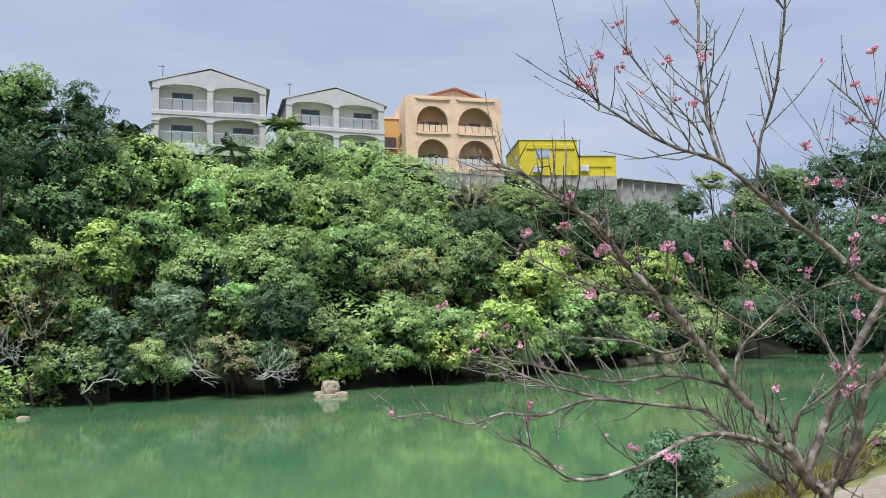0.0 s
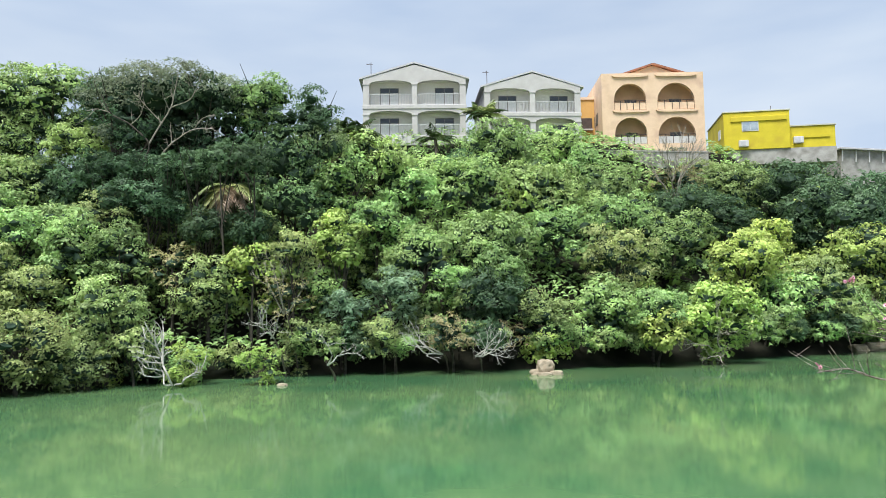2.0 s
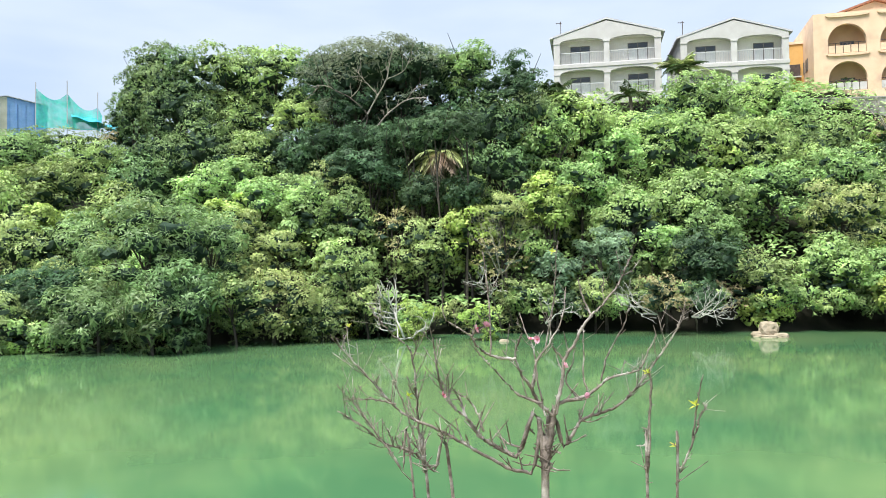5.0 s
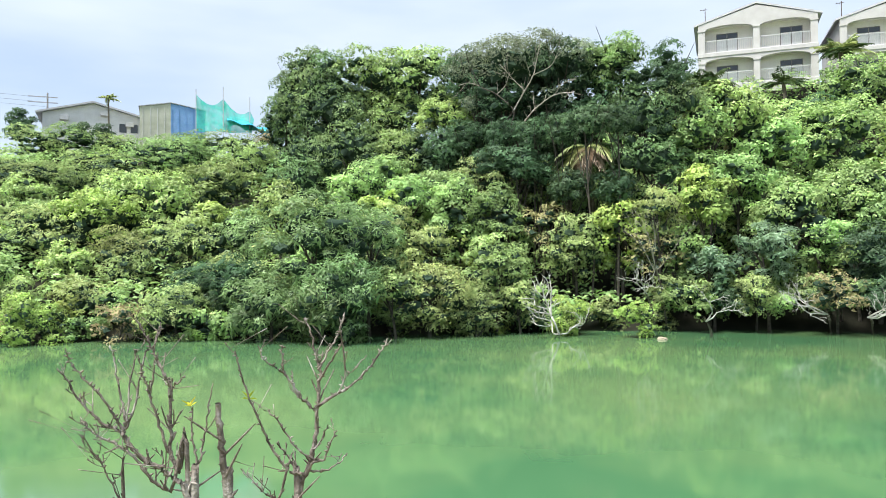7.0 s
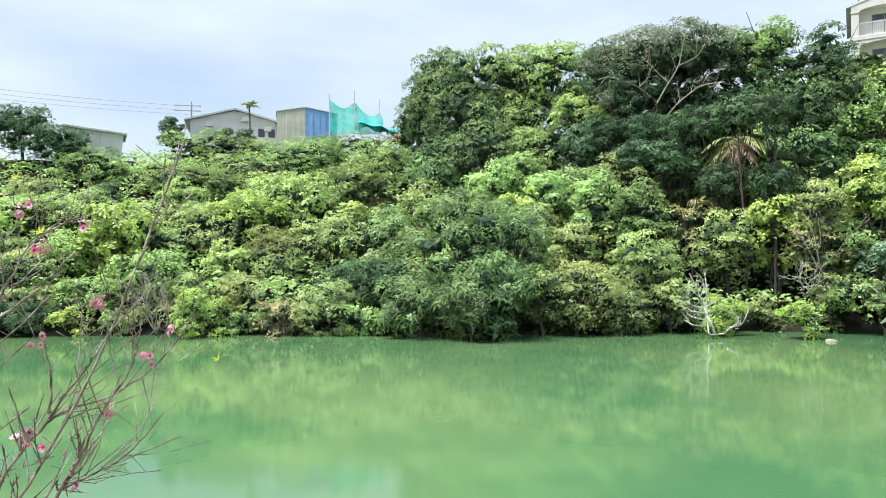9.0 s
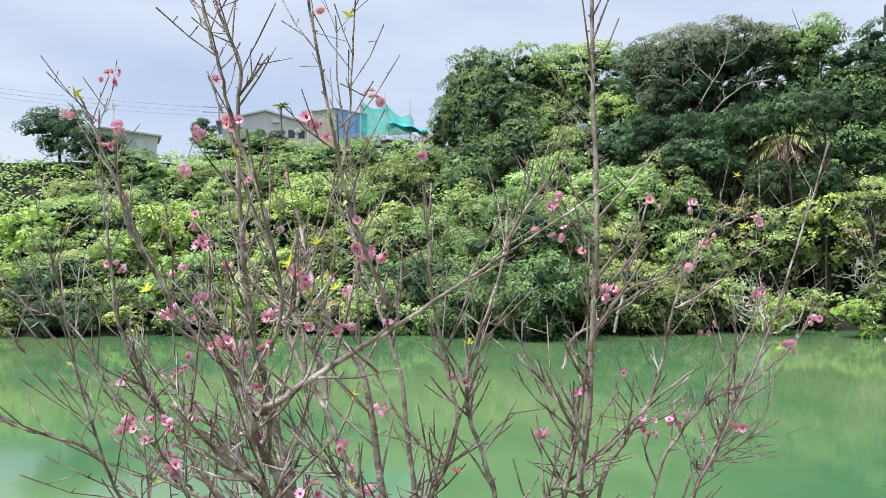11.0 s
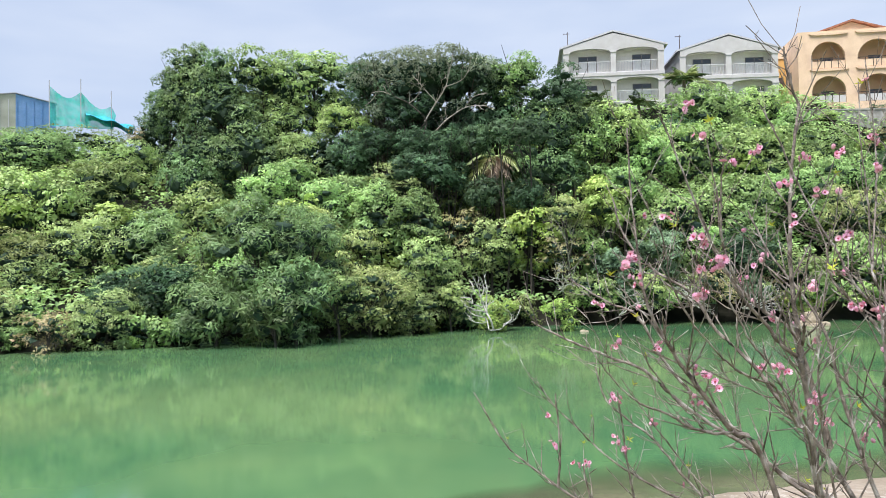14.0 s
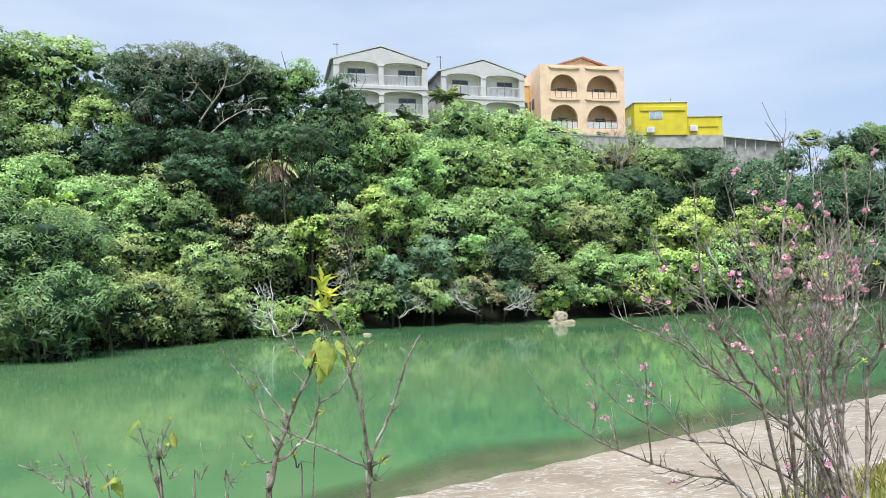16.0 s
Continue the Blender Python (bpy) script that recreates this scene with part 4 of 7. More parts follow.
# ---- plants with a shape of their own on the far bank ----
def frond(parent, verts_at, start, az, rise, length, mat, droop=1.0, leaflets=22, wide=0.45, seed=0, label=""):
    """A feather palm frond: a drooping midrib with leaflets on both sides."""
    rng = np.random.default_rng(seed)
    d = np.array([math.cos(az), math.sin(az), 0.0])
    t = np.linspace(0.12, 1, leaflets)
    rib = lambda s: np.array(start) + np.outer(s, d * length * math.cos(rise)) + np.outer(s * math.sin(rise) * length - droop * 0.55 * length * s**2, [0, 0, 1])
    base = np.repeat(rib(t), 2, 0)
    side = np.cross(d, [0, 0, 1.0])
    sg = np.tile([1, -1], leaflets)[:, None]
    tt = np.repeat(t, 2)[:, None]
    ahead = side * sg * 1.0 + d * 0.55 + np.array([0, 0, 1]) * (0.15 - 0.9 * tt * droop) + rng.normal(size=(2 * leaflets, 3)) * 0.08
    ln = wide * (np.sin(np.clip(tt[:, 0] * 1.15, 0, 1) * math.pi) * 0.8 + 0.25) * rng.uniform(0.85, 1.1, 2 * leaflets)
    ob = new("palm_leaf", leaf_mesh("palm_leaf", base, ahead, np.tile([0, 0, 1.0], (2 * leaflets, 1)) - d * 0.2, ln, 0.10 * np.ones(2 * leaflets), mat))
    ob.parent = parent
    verts, faces = [], []
    tube(verts, faces, [Vector(p) for p in rib(np.linspace(0, 1, 6))], [0.035, 0.03, 0.025, 0.02, 0.014, 0.008], 4)
    pydata("midrib", verts, faces, mat, ob)
    if label:
        ob["label"] = label
    return ob


def palm(x, y, z, length, count, label, dead=0, light=0, seed=0):
    g = float(ground(x, y))
    p = thing("palm", pose(x, y, g), label, "palm", "palms of the slope")
    verts, faces = [], []
    h = z - g
    tube(verts, faces, [Vector((0, 0, -0.3)), Vector((0.1, 0, h * 0.5)), Vector((0, 0, h))], [0.08 * length, 0.065 * length, 0.06 * length], 8)
    pydata("trunk", verts, faces, BARK, p)
    rng = random.Random(seed)
    for i in range(count):
        az = i * 2.4 + rng.uniform(-0.25, 0.25)
        frond(p, None, (0, 0, h), az, rng.uniform(0.3, 1.25), length * rng.uniform(0.8, 1.1), PALM_LIGHT if light and i % light == 0 else PALM, rng.uniform(0.7, 1.25), seed=seed + i, wide=length * 0.26)
    for i in range(dead):
        frond(p, None, (0, 0, h - 0.15), i * 2.1 + 0.7, rng.uniform(-0.6, -0.1), length * rng.uniform(0.7, 1.0), PALM_DEAD, rng.uniform(1.2, 1.7), seed=seed + 50 + i, wide=length * 0.18, label="withered brown frond")
    return p


def shaded_palm(x, y, z, size):
    """A feather palm with drooping fronds, a few of them lit, and withered ones that hang in front."""
    g = float(ground(x, y))
    p = thing("palm", pose(x, y, g), "feather palm with drooping dark fronds and a withered grey-brown skirt", "palm", "palms of the slope")
    h = z - g
    verts, faces = [], []
    tube(verts, faces, [Vector((0, 0.5, -0.3)), Vector((0.1, 0.3, h * 0.5)), Vector((0, 0, h))], [0.2, 0.16, 0.16], 8)
    pydata("trunk", verts, faces, BARK, p)
    rng = random.Random(12)
    for i in range(18):
        az = i * 2.4
        low = math.sin(az) < -0.2
        frond(p, None, (0, 0, h - (0.5 if low else 0.0)), az, rng.uniform(-0.5, 0.0) if low else rng.uniform(0.0, 0.85), size * rng.uniform(0.75, 1.15), PALM, rng.uniform(1.1, 1.9), 24, size * 0.32, 300 + i)
    for az, rise, ln, droop in ((3.5, 0.5, 0.85, 1.5), (3.9, -0.35, 0.95, 1.3), (4.35, -0.05, 0.6, 1.6), (5.75, 0.35, 0.8, 1.5)):
        frond(p, None, (0, -0.45, h + 0.1), az, rise, size * ln, PALM_LIGHT, droop, 24, size * 0.34, int(az * 100), "light yellow-green frond")
    for i in range(9):
        frond(p, None, (rng.uniform(-0.1, 0.5), -0.5, h - rng.uniform(-0.1, 0.4)), rng.uniform(4.0, 6.2), rng.uniform(-0.5, 0.5), size * rng.uniform(0.4, 0.75), PALM_DEAD, rng.uniform(1.6, 2.4), 16, size * 0.30, 340 + i, "withered grey-brown frond")


shaded_palm(-18.3, 44.6, 10.5, 2.7)
palm(-12.3, 50.0, 14.6, 3.0, 17, "dark green feather palm at the ridge", 2, 0, 30)
palm(-13.6, 51.0, 14.2, 2.4, 12, "dark green feather palm at the ridge", 0, 0, 50)
palm(-8.4, 65.6, 17.9, 2.3, 16, "small dark palm beside the white houses", 0, 0, 70)
palm(-4.3, 67.0, 20.2, 2.7, 28, "slender yellow-green palm between the white houses", 0, 2, 90)
palm(-67.3, 48.3, 19.9, 1.3, 10, "slim young palm by the grey house", 0, 1, 110)


def fork(verts, faces, start, ahead, length, radius, depth, rng, spread=0.6, up=0.1, taper=0.62):
    """Adds a forking branch; returns the tips."""
    mid = start + ahead * length * 0.5 + Vector((rng.uniform(-1, 1), rng.uniform(-1, 1), rng.uniform(-1, 1))) * length * 0.09
    end = start + ahead * length + Vector((0, 0, up * length))
    tube(verts, faces, [start, mid, end], [radius, radius * 0.85, radius * taper], 5 if depth > 1 else 4)
    if depth == 0:
        return [end]
    tips = []
    for _ in range(rng.choice((2, 2, 3))):
        d = (ahead + Vector((rng.uniform(-1, 1), rng.uniform(-1, 1), rng.uniform(-0.7, 1))) * spread).normalized()
        tips += fork(verts, faces, end, d, length * rng.uniform(0.6, 0.85), radius * taper, depth - 1, rng, spread, up, taper)
    return tips


def dead_tree(x, y, z, size, aim, label, seed, depth=4, limbs=4, r=0.05, name="dead_tree", mat=None):
    """A bare tree that forks at the height z."""
    rng = random.Random(seed)
    p = thing(name, pose(x, y, z), label, "dead tree", "bare trees of the bank")
    back = 1.8 if z < 4 else 0.3
    drop = z - float(ground(x, y + back))
    if drop > 0.1:
        verts, faces = [], []
        tube(verts, faces, [Vector((0.2, back, -drop - 0.2)), Vector((0.15, back * 0.5, -drop * 0.4)), Vector((0, 0, 0))], [r * 1.9, r * 1.6, r * 1.2], 6)
        pydata("trunk", verts, faces, BARK, p)
    for k in range(limbs):
        verts, faces = [], []
        d = (Vector(aim) + Vector((rng.uniform(-0.6, 0.6), rng.uniform(-0.3, 0.3), rng.uniform(-0.2, 0.5)))).normalized()
        fork(verts, faces, Vector((rng.uniform(-0.1, 0.1), 0, -0.2)), d, size * rng.uniform(0.35, 0.45), r, depth, rng, 0.8 if mat else 0.55)
        pydata("branch", verts, faces, mat or PALE_BARK, p)
    return p


dead_tree(-10.6, 36.6, 1.0, 1.6, (0.8, -0.6, 0.35), "bare pale branch reaching out from the mangroves", 5, 4, 2, 0.04, mat=DRIFT)
dead_tree(-13.6, 37.9, 2.2, 1.8, (0.1, -0.8, 0.2), "bare pale twigs hanging from the bank", 6, 4, 4, 0.035, mat=DRIFT)
dead_tree(-13.2, 38.6, 3.4, 2.4, (0.2, -0.6, 0.6), "tangle of bare brown twigs", 16, 4, 4, 0.028)
dead_tree(-5.6, 40.6, 1.2, 2.2, (-0.7, -0.6, 0.15), "bare pale branches sprawling over the water", 7, 4, 3, 0.04, mat=DRIFT)
dead_tree(-3.8, 40.6, 1.1, 2.2, (0.7, -0.6, 0.1), "bare pale branches sprawling over the water", 12, 4, 3, 0.04, mat=DRIFT)
dead_tree(9.5, 45.0, 0.8, 3.0, (-0.4, -0.7, 0.0), "grey bare branches under the large-leaved bush", 9, 4, 3, 0.05)
dead_tree(-40.5, 21.0, 0.3, 2.4, (0.2, -0.4, 0.8), "thicket of bare grey twigs at the shore", 13, 4, 6, 0.04)
dead_tree(10.6, 60.5, 11.2, 4.2, (-0.3, -0.4, 0.9), "bare grey-brown tree below the peach house", 14, 5, 5, 0.08)

# ---- rocks at the waterline ----
ROCK = surface("pale_rock", (0.27, 0.22, 0.15), (0.42, 0.36, 0.27), 2.5, 0.9, 18, (0.22, 0.18, 0.12), 0.7)


def rock(x, y, z, sx, sy, sz, label, seed, rot=0):
    bm = bmesh.new()
    bmesh.ops.create_icosphere(bm, subdivisions=3, radius=1.0)
    off = Vector((seed * 7.3, seed * 1.7, 0))
    for v in bm.verts:
        c = v.co.copy()
        k = max(abs(c.x), abs(c.y), abs(c.z))
        v.co = c.lerp(c / k * 0.85, 0.55) * (1 + 0.22 * noise.noise(c * 1.6 + off) + 0.10 * noise.noise(c * 4.5 + off))
        v.co = Vector((v.co.x * sx, v.co.y * sy, v.co.z * sz))
    me = bpy.data.meshes.new("rock")
    bm.to_mesh(me)
    bm.free()
    ob = link("rock", me, ROCK)
    ob.matrix_world = pose(x, y, z, 0, 0, rot)
    return tagged(ob, label, "rock", "rocks at the waterline")


rock(-0.4, 40.3, 0.30, 0.47, 0.4, 0.46, "blocky pale sandstone rock in the water", 1, 12)
rock(-0.85, 40.2, 0.06, 0.36, 0.30, 0.20, "low pale rock awash beside the block", 2, 8)
rock(0.12, 40.05, 0.04, 0.38, 0.28, 0.17, "low pale rock awash beside the block", 3, -6)
rock(-0.45, 39.75, 0.02, 0.42, 0.22, 0.13, "low pale rock awash before the block", 4, 5)
for i, (x, y, s) in enumerate(((22.5, 55.6, 0.9), (24.4, 56.6, 1.3), (27.0, 57.8, 1.0), (20.8, 54.4, 0.7))):
    rock(x, y, 0.2, s, s * 0.8, s * 0.5, "weathered brown rock of the far shore", 10 + i, 30 * i)
rock(-12.3, 35.5, 0.0, 0.25, 0.2, 0.12, "small pale stone at the mangroves", 21, 0)


# ---- buildings beyond the left-hand slope ----
def grey_house():
    h = thing("house", pose(-76.2, 47.4, 16.4, 0, 0, 52), "low pale grey house with a shallow gabled roof", "house", "buildings on the hill")
    bm = bmesh.new()
    prism(bm, [(0, -3), (9.4, -3), (9.4, 3.0), (4.7, 4.25), (0, 3.0)], 0, 7)
    part("wall", bm, GREY_WALL, h)
    roof = bmesh.new()
    for s in (-1, 1):
        xo = 4.7 + s * 5.3
        prism(roof, [(xo, 2.86), (4.7, 4.27), (4.7, 4.45), (xo, 3.04)], -0.5, 7.5)
    part("roof", roof, ROOF_GREY, h, "grey sheet roof")
    for x, z in ((1.6, 2.3), (5.4, 3.0), (7.8, 2.0)):
        part("air_conditioner", boxes((x, x + 0.8, -0.35, 0, z, z + 0.5), bevel=0.03), RAIL_WHITE, h)
    for x in (7.2, 8.3):
        part("window", boxes((x, x + 0.7, -0.04, 0, 1.4, 2.3)), GLASS, h)
    return h


grey_house()


def shed():
    h = thing("shed", pose(-67.6, 52.2, 16.6, 0, 0, 49), "storage shed with faded olive and blue metal panels", "shed", "buildings on the hill")
    bm = bmesh.new()
    prism(bm, [(0, -3), (3.0, -3), (3.0, 3.9), (0, 3.35)], 0, 5)
    part("side_panel", bm, OLIVE_WALL, h, "faded olive sheet wall")
    bm = bmesh.new()
    prism(bm, [(3.0, -3), (6.4, -3), (6.4, 3.3), (3.0, 3.9)], 0.02, 5)
    part("front_panel", bm, BLUE_WALL, h, "blue sheet wall")
    roof = bmesh.new()
    prism(roof, [(-0.1, 3.35), (3.0, 3.92), (3.0, 4.0), (-0.1, 3.43)], -0.1, 5.1)
    prism(roof, [(3.0, 3.92), (6.5, 3.3), (6.5, 3.38), (3.0, 4.0)], -0.1, 5.1)
    part("roof", roof, ROOF_GREY, h)
    for i in range(9):
        part("rib", boxes((0.3 + i * 0.7, 0.34 + i * 0.7, -0.03, 0.02, 0, 3.3)), GREY_WALL if i < 4 else BLUE_WALL, h)
    return h


shed()


def net_mat():
    m, n, l, b = material("green_net", 0.7)
    b.inputs["Base Color"].default_value = (0.06, 0.60, 0.50, 1)
    co, tx = n.new("ShaderNodeTexCoord"), n.new("ShaderNodeTexNoise")
    tx.inputs["Scale"].default_value = 1.5
    l.new(co.outputs["Object"], tx.inputs["Vector"])
    mp = n.new("ShaderNodeMapRange")
    mp.inputs[1].default_value, mp.inputs[2].default_value, mp.inputs[3].default_value, mp.inputs[4].default_value = 0.3, 0.7, 0.55, 0.95
    l.new(tx.outputs["Fac"], mp.inputs[0])
    l.new(mp.outputs[0], b.inputs["Alpha"])
    return m


NET, TARP = net_mat(), surface("blue_tarpaulin", (0.02, 0.34, 0.50), (0.04, 0.46, 0.62), 1.5, 0.5, 20)


def net_enclosure():
    h = thing("netting", pose(-61.0, 53.5, 16.0, 0, 0, 42), "turquoise practice netting slung between thin poles", "netting", "buildings on the hill")
    for x, top in ((0.0, 5.2), (2.6, 5.6), (5.2, 4.7)):
        part("pole", boxes((x - 0.04, x + 0.04, -0.04, 0.04, -3, top)), ROOF_GREY, h, "thin grey pole")
    n = 30
    verts, faces = [], []
    for i in range(n + 1):
        x = 5.6 * i / n
        k = (x / 2.6) % 1.0
        top = np.interp(x, [0, 2.6, 5.2, 5.6], [4.7, 4.4, 3.3, 2.4]) - 1.2 * math.sin(k * math.pi) * (0.7 if x < 5.2 else 0)
        for j in range(9):
            verts.append((x + 0.25 * (1 - j / 8) * math.sin(3 * x), 0.3 * math.sin(2.3 * x + j * 0.4), 1.0 + (top - 1.0) * j / 8))
    for i in range(n):
        for j in range(8):
            a = i * 9 + j
            faces.append((a, a + 9, a + 10, a + 1))
    me = pydata("net", verts, faces, NET, h, "sagging turquoise net")
    me.data.shade_smooth()
    verts, faces = [], []
    for i in range(13):
        for j in range(9):
            x, y = 3.0 + 4.2 * i / 12, -1.0 + 2.4 * j / 8
            verts.append((x, y, 2.3 - 0.28 * (x - 4) * (x > 4) + 0.15 * math.sin(3 * x + y * 2) - 0.12 * (j - 4) ** 2 * 0.2))
    for i in range(12):
        for j in range(8):
            a = i * 9 + j
            faces.append((a, a + 9, a + 10, a + 1))
    t = pydata("tarpaulin", verts, faces, TARP, h, "bright blue tarpaulin sheet")
    sol = t.modifiers.new("thick", "SOLIDIFY")
    sol.thickness = 0.03
    return h


net_enclosure()


def power_pole(x, y, z, h):
    p = thing("power_pole", pose(x, y, z, 0, 0, 50), "distant grey power pole with cross arms", "pole")
    verts, faces = [], []
    tube(verts, faces, [Vector((0, 0, -3)), Vector((0, 0, h))], [0.16, 0.10], 8)
    pydata("pole", verts, faces, CONCRETE, p)
    for z2 in (h - 0.6, h - 1.3):
        part("cross_arm", boxes((-2.2, 1.2, -0.06, 0.06, z2, z2 + 0.12)), ROOF_GREY, p)
    return p


power_pole(-93.6, 59.5, 15.5, 10.4)
for k in range(3):
    cu = bpy.data.curves.new("power_cable", "CURVE")
    cu.dimensions, cu.bevel_depth = "3D", 0.012
    sp = cu.splines.new("POLY")
    sp.points.add(12)
    for i in range(13):
        t = i / 12
        sp.points[i].co = (-95.0 - 5 * t, 58.5 - 60 * t + k * 0.8, 25.4 - 0.5 * k - 3.0 * math.sin(t * math.pi) * 0.6, 1)
    cu.materials.append(RAIL_DARK)
    tagged(new("power_cable", cu), "thin dark overhead power cable", "cable", "overhead cables")


def long_shed(m, w, label, mat):
    h = thing("shed", m, label, "shed")
    part("wall", boxes((0, w, 0.2, 4, -3.2, 1.3)), mat, h)
    part("roof", boxes((-0.3, w + 0.3, -0.3, 4.3, 1.3, 1.5), bevel=0.02), ROOF_GREY, h, "flat grey metal roof")
    for i in range(int(w / 1.5)):
        part("post", boxes((i * 1.5, i * 1.5 + 0.08, -0.05, 0.05, 0, 1.3)), RAIL_WHITE, h)
    return h


long_shed(pose(-75.4, 33.4, 15.2, 0, 5, 62), 5.0, "long grey open shed behind the trees", GREY_WALL)
long_shed(pose(34.0, 85.4, 18.5, 0, 3, 8), 8.6, "low grey metal-roofed shed beyond the yellow house", CONCRETE)


# ---- tree on the far right ridge ----
for x, y, z, r, k in ((69.0, 90.0, 22.0, 6.5, "dark"), (63.0, 92.0, 19.0, 5.0, "dark"), (75.0, 92.0, 20.0, 6.5, "dark"), (43.8, 82.3, 19.0, 2.3, "bright"), (50.5, 84.6, 18.6, 3.0, "dark"), (57.3, 88.9, 19.6, 3.6, "broad"), (46.0, 79.0, 15.4, 2.6, "broad"), (40.2, 80.8, 16.0, 2.2, "dark")):
    plant(k, x, y, z, r, "trees of the far ridge", squash=0.6 if k == "bright" else None)
for x, y, z, r in ((-75.7, 45.0, 17.9, 1.5), (-74.6, 44.2, 16.6, 1.4), (-68.6, 46.6, 16.0, 1.5), (-66.9, 47.4, 16.2, 1.3)):
    plant("dark", x, y, z, r, "plants of the river slope")


# ---- blossoming trees and saplings of the near bank ----
TWIG = surface("twig_bark", (0.075, 0.056, 0.045), (0.26, 0.22, 0.18), 26, 0.6, 160, (0.56, 0.52, 0.47), 0.5)
PALE_TWIG = surface("pale_twig_bark", (0.085, 0.062, 0.048), (0.31, 0.26, 0.22), 26, 0.6, 160, (0.62, 0.58, 0.53), 0.5)
PETAL = leaf_mat("pink_petal", (0.66, 0.26, 0.42), (0.84, 0.52, 0.65), (0.90, 0.72, 0.80), trans=0.3, rough=0.5, vary=0.3)
STAMEN = surface("dark_pink_stamen", (0.40, 0.04, 0.09), (0.52, 0.08, 0.12), 40, 0.6, 200)
YOUNG = leaf_mat("young_leaf", (0.40, 0.50, 0.05), (0.58, 0.64, 0.10), (0.62, 0.52, 0.10), trans=0.45)
OLD = leaf_mat("spotted_leaf", (0.20, 0.30, 0.06), (0.31, 0.38, 0.09), (0.44, 0.36, 0.09), trans=0.4, vary=0.2)


def leaf_spots(m):
    """Brown blotches on an ageing leaf."""
    n, l = m.node_tree.nodes, m.node_tree.links
    b = n["Principled BSDF"]
    old = b.inputs["Base Color"].links[0].from_socket
    spots, _ = noise_mix(n, l, 38, (0, 0, 0), (1, 1, 1), 0.58, 0.68, 3)
    veins, vt = noise_mix(n, l, 90, (0.75, 0.75, 0.7), (1.15, 1.15, 1.1), 0.35, 0.65, 4)
    l.new(blend(n, l, blend(n, l, old, veins.outputs[0], 1.0, "MULTIPLY"), (0.22, 0.11, 0.035), spots.outputs[0]), b.inputs["Base Color"])
    bump(n, l, b, vt.outputs["Fac"], 0.4, 0.004)


leaf_spots(OLD)


def blossom_meshes():
    rng = np.random.default_rng(4)
    base, ahead, up = [], [], []
    for i in range(5):
        a = i * 1.2566
        d = np.array([math.cos(a), math.sin(a), 0.75])
        for s in (-0.35, 0.35):
            base.append([0, 0, 0])
            ahead.append(d + np.array([-math.sin(a), math.cos(a), 0]) * s)
            up.append([0, 0, 1])
    pet = leaf_mesh("petals", np.array(base, float), np.array(ahead), np.array(up, float), 0.016, 0.012, PETAL, -0.3)
    bm = bmesh.new()
    bmesh.ops.create_icosphere(bm, subdivisions=1, radius=0.0035)
    for v in bm.verts:
        v.co.z = v.co.z * 1.6 + 0.004
    st = bpy.data.meshes.new("stamen")
    bm.to_mesh(st)
    bm.free()
    st.materials.append(STAMEN)
    n = 6
    a = np.arange(n) * 1.047
    tuft = leaf_mesh("young_leaves", np.zeros((n, 3)), np.stack([np.cos(a), np.sin(a), rng.uniform(0.2, 1.4, n)], -1), np.tile([0, 0, 1.0], (n, 1)), rng.uniform(0.03, 0.055, n), 0.014, YOUNG)
    return pet, st, tuft


PETALS, STAMENS, TUFT = blossom_meshes()


def smooth_line(pts, rng, wob, steps=5):
    """Points along a smooth crooked line through pts."""
    p = [Vector(q) for q in pts]
    p = [p[0] * 2 - p[1]] + p + [p[-1] * 2 - p[-2]]
    out = []
    for i in range(1, len(p) - 2):
        for k in range(steps):
            t = k / steps
            a, b, c, d = p[i - 1], p[i], p[i + 1], p[i + 2]
            out.append(0.5 * ((2 * b) + (c - a) * t + (2 * a - 5 * b + 4 * c - d) * t * t + (3 * b - a - 3 * c + d) * t**3) + Vector((rng.uniform(-1, 1), rng.uniform(-1, 1), rng.uniform(-1, 1))) * wob)
    return out + [p[-2]]


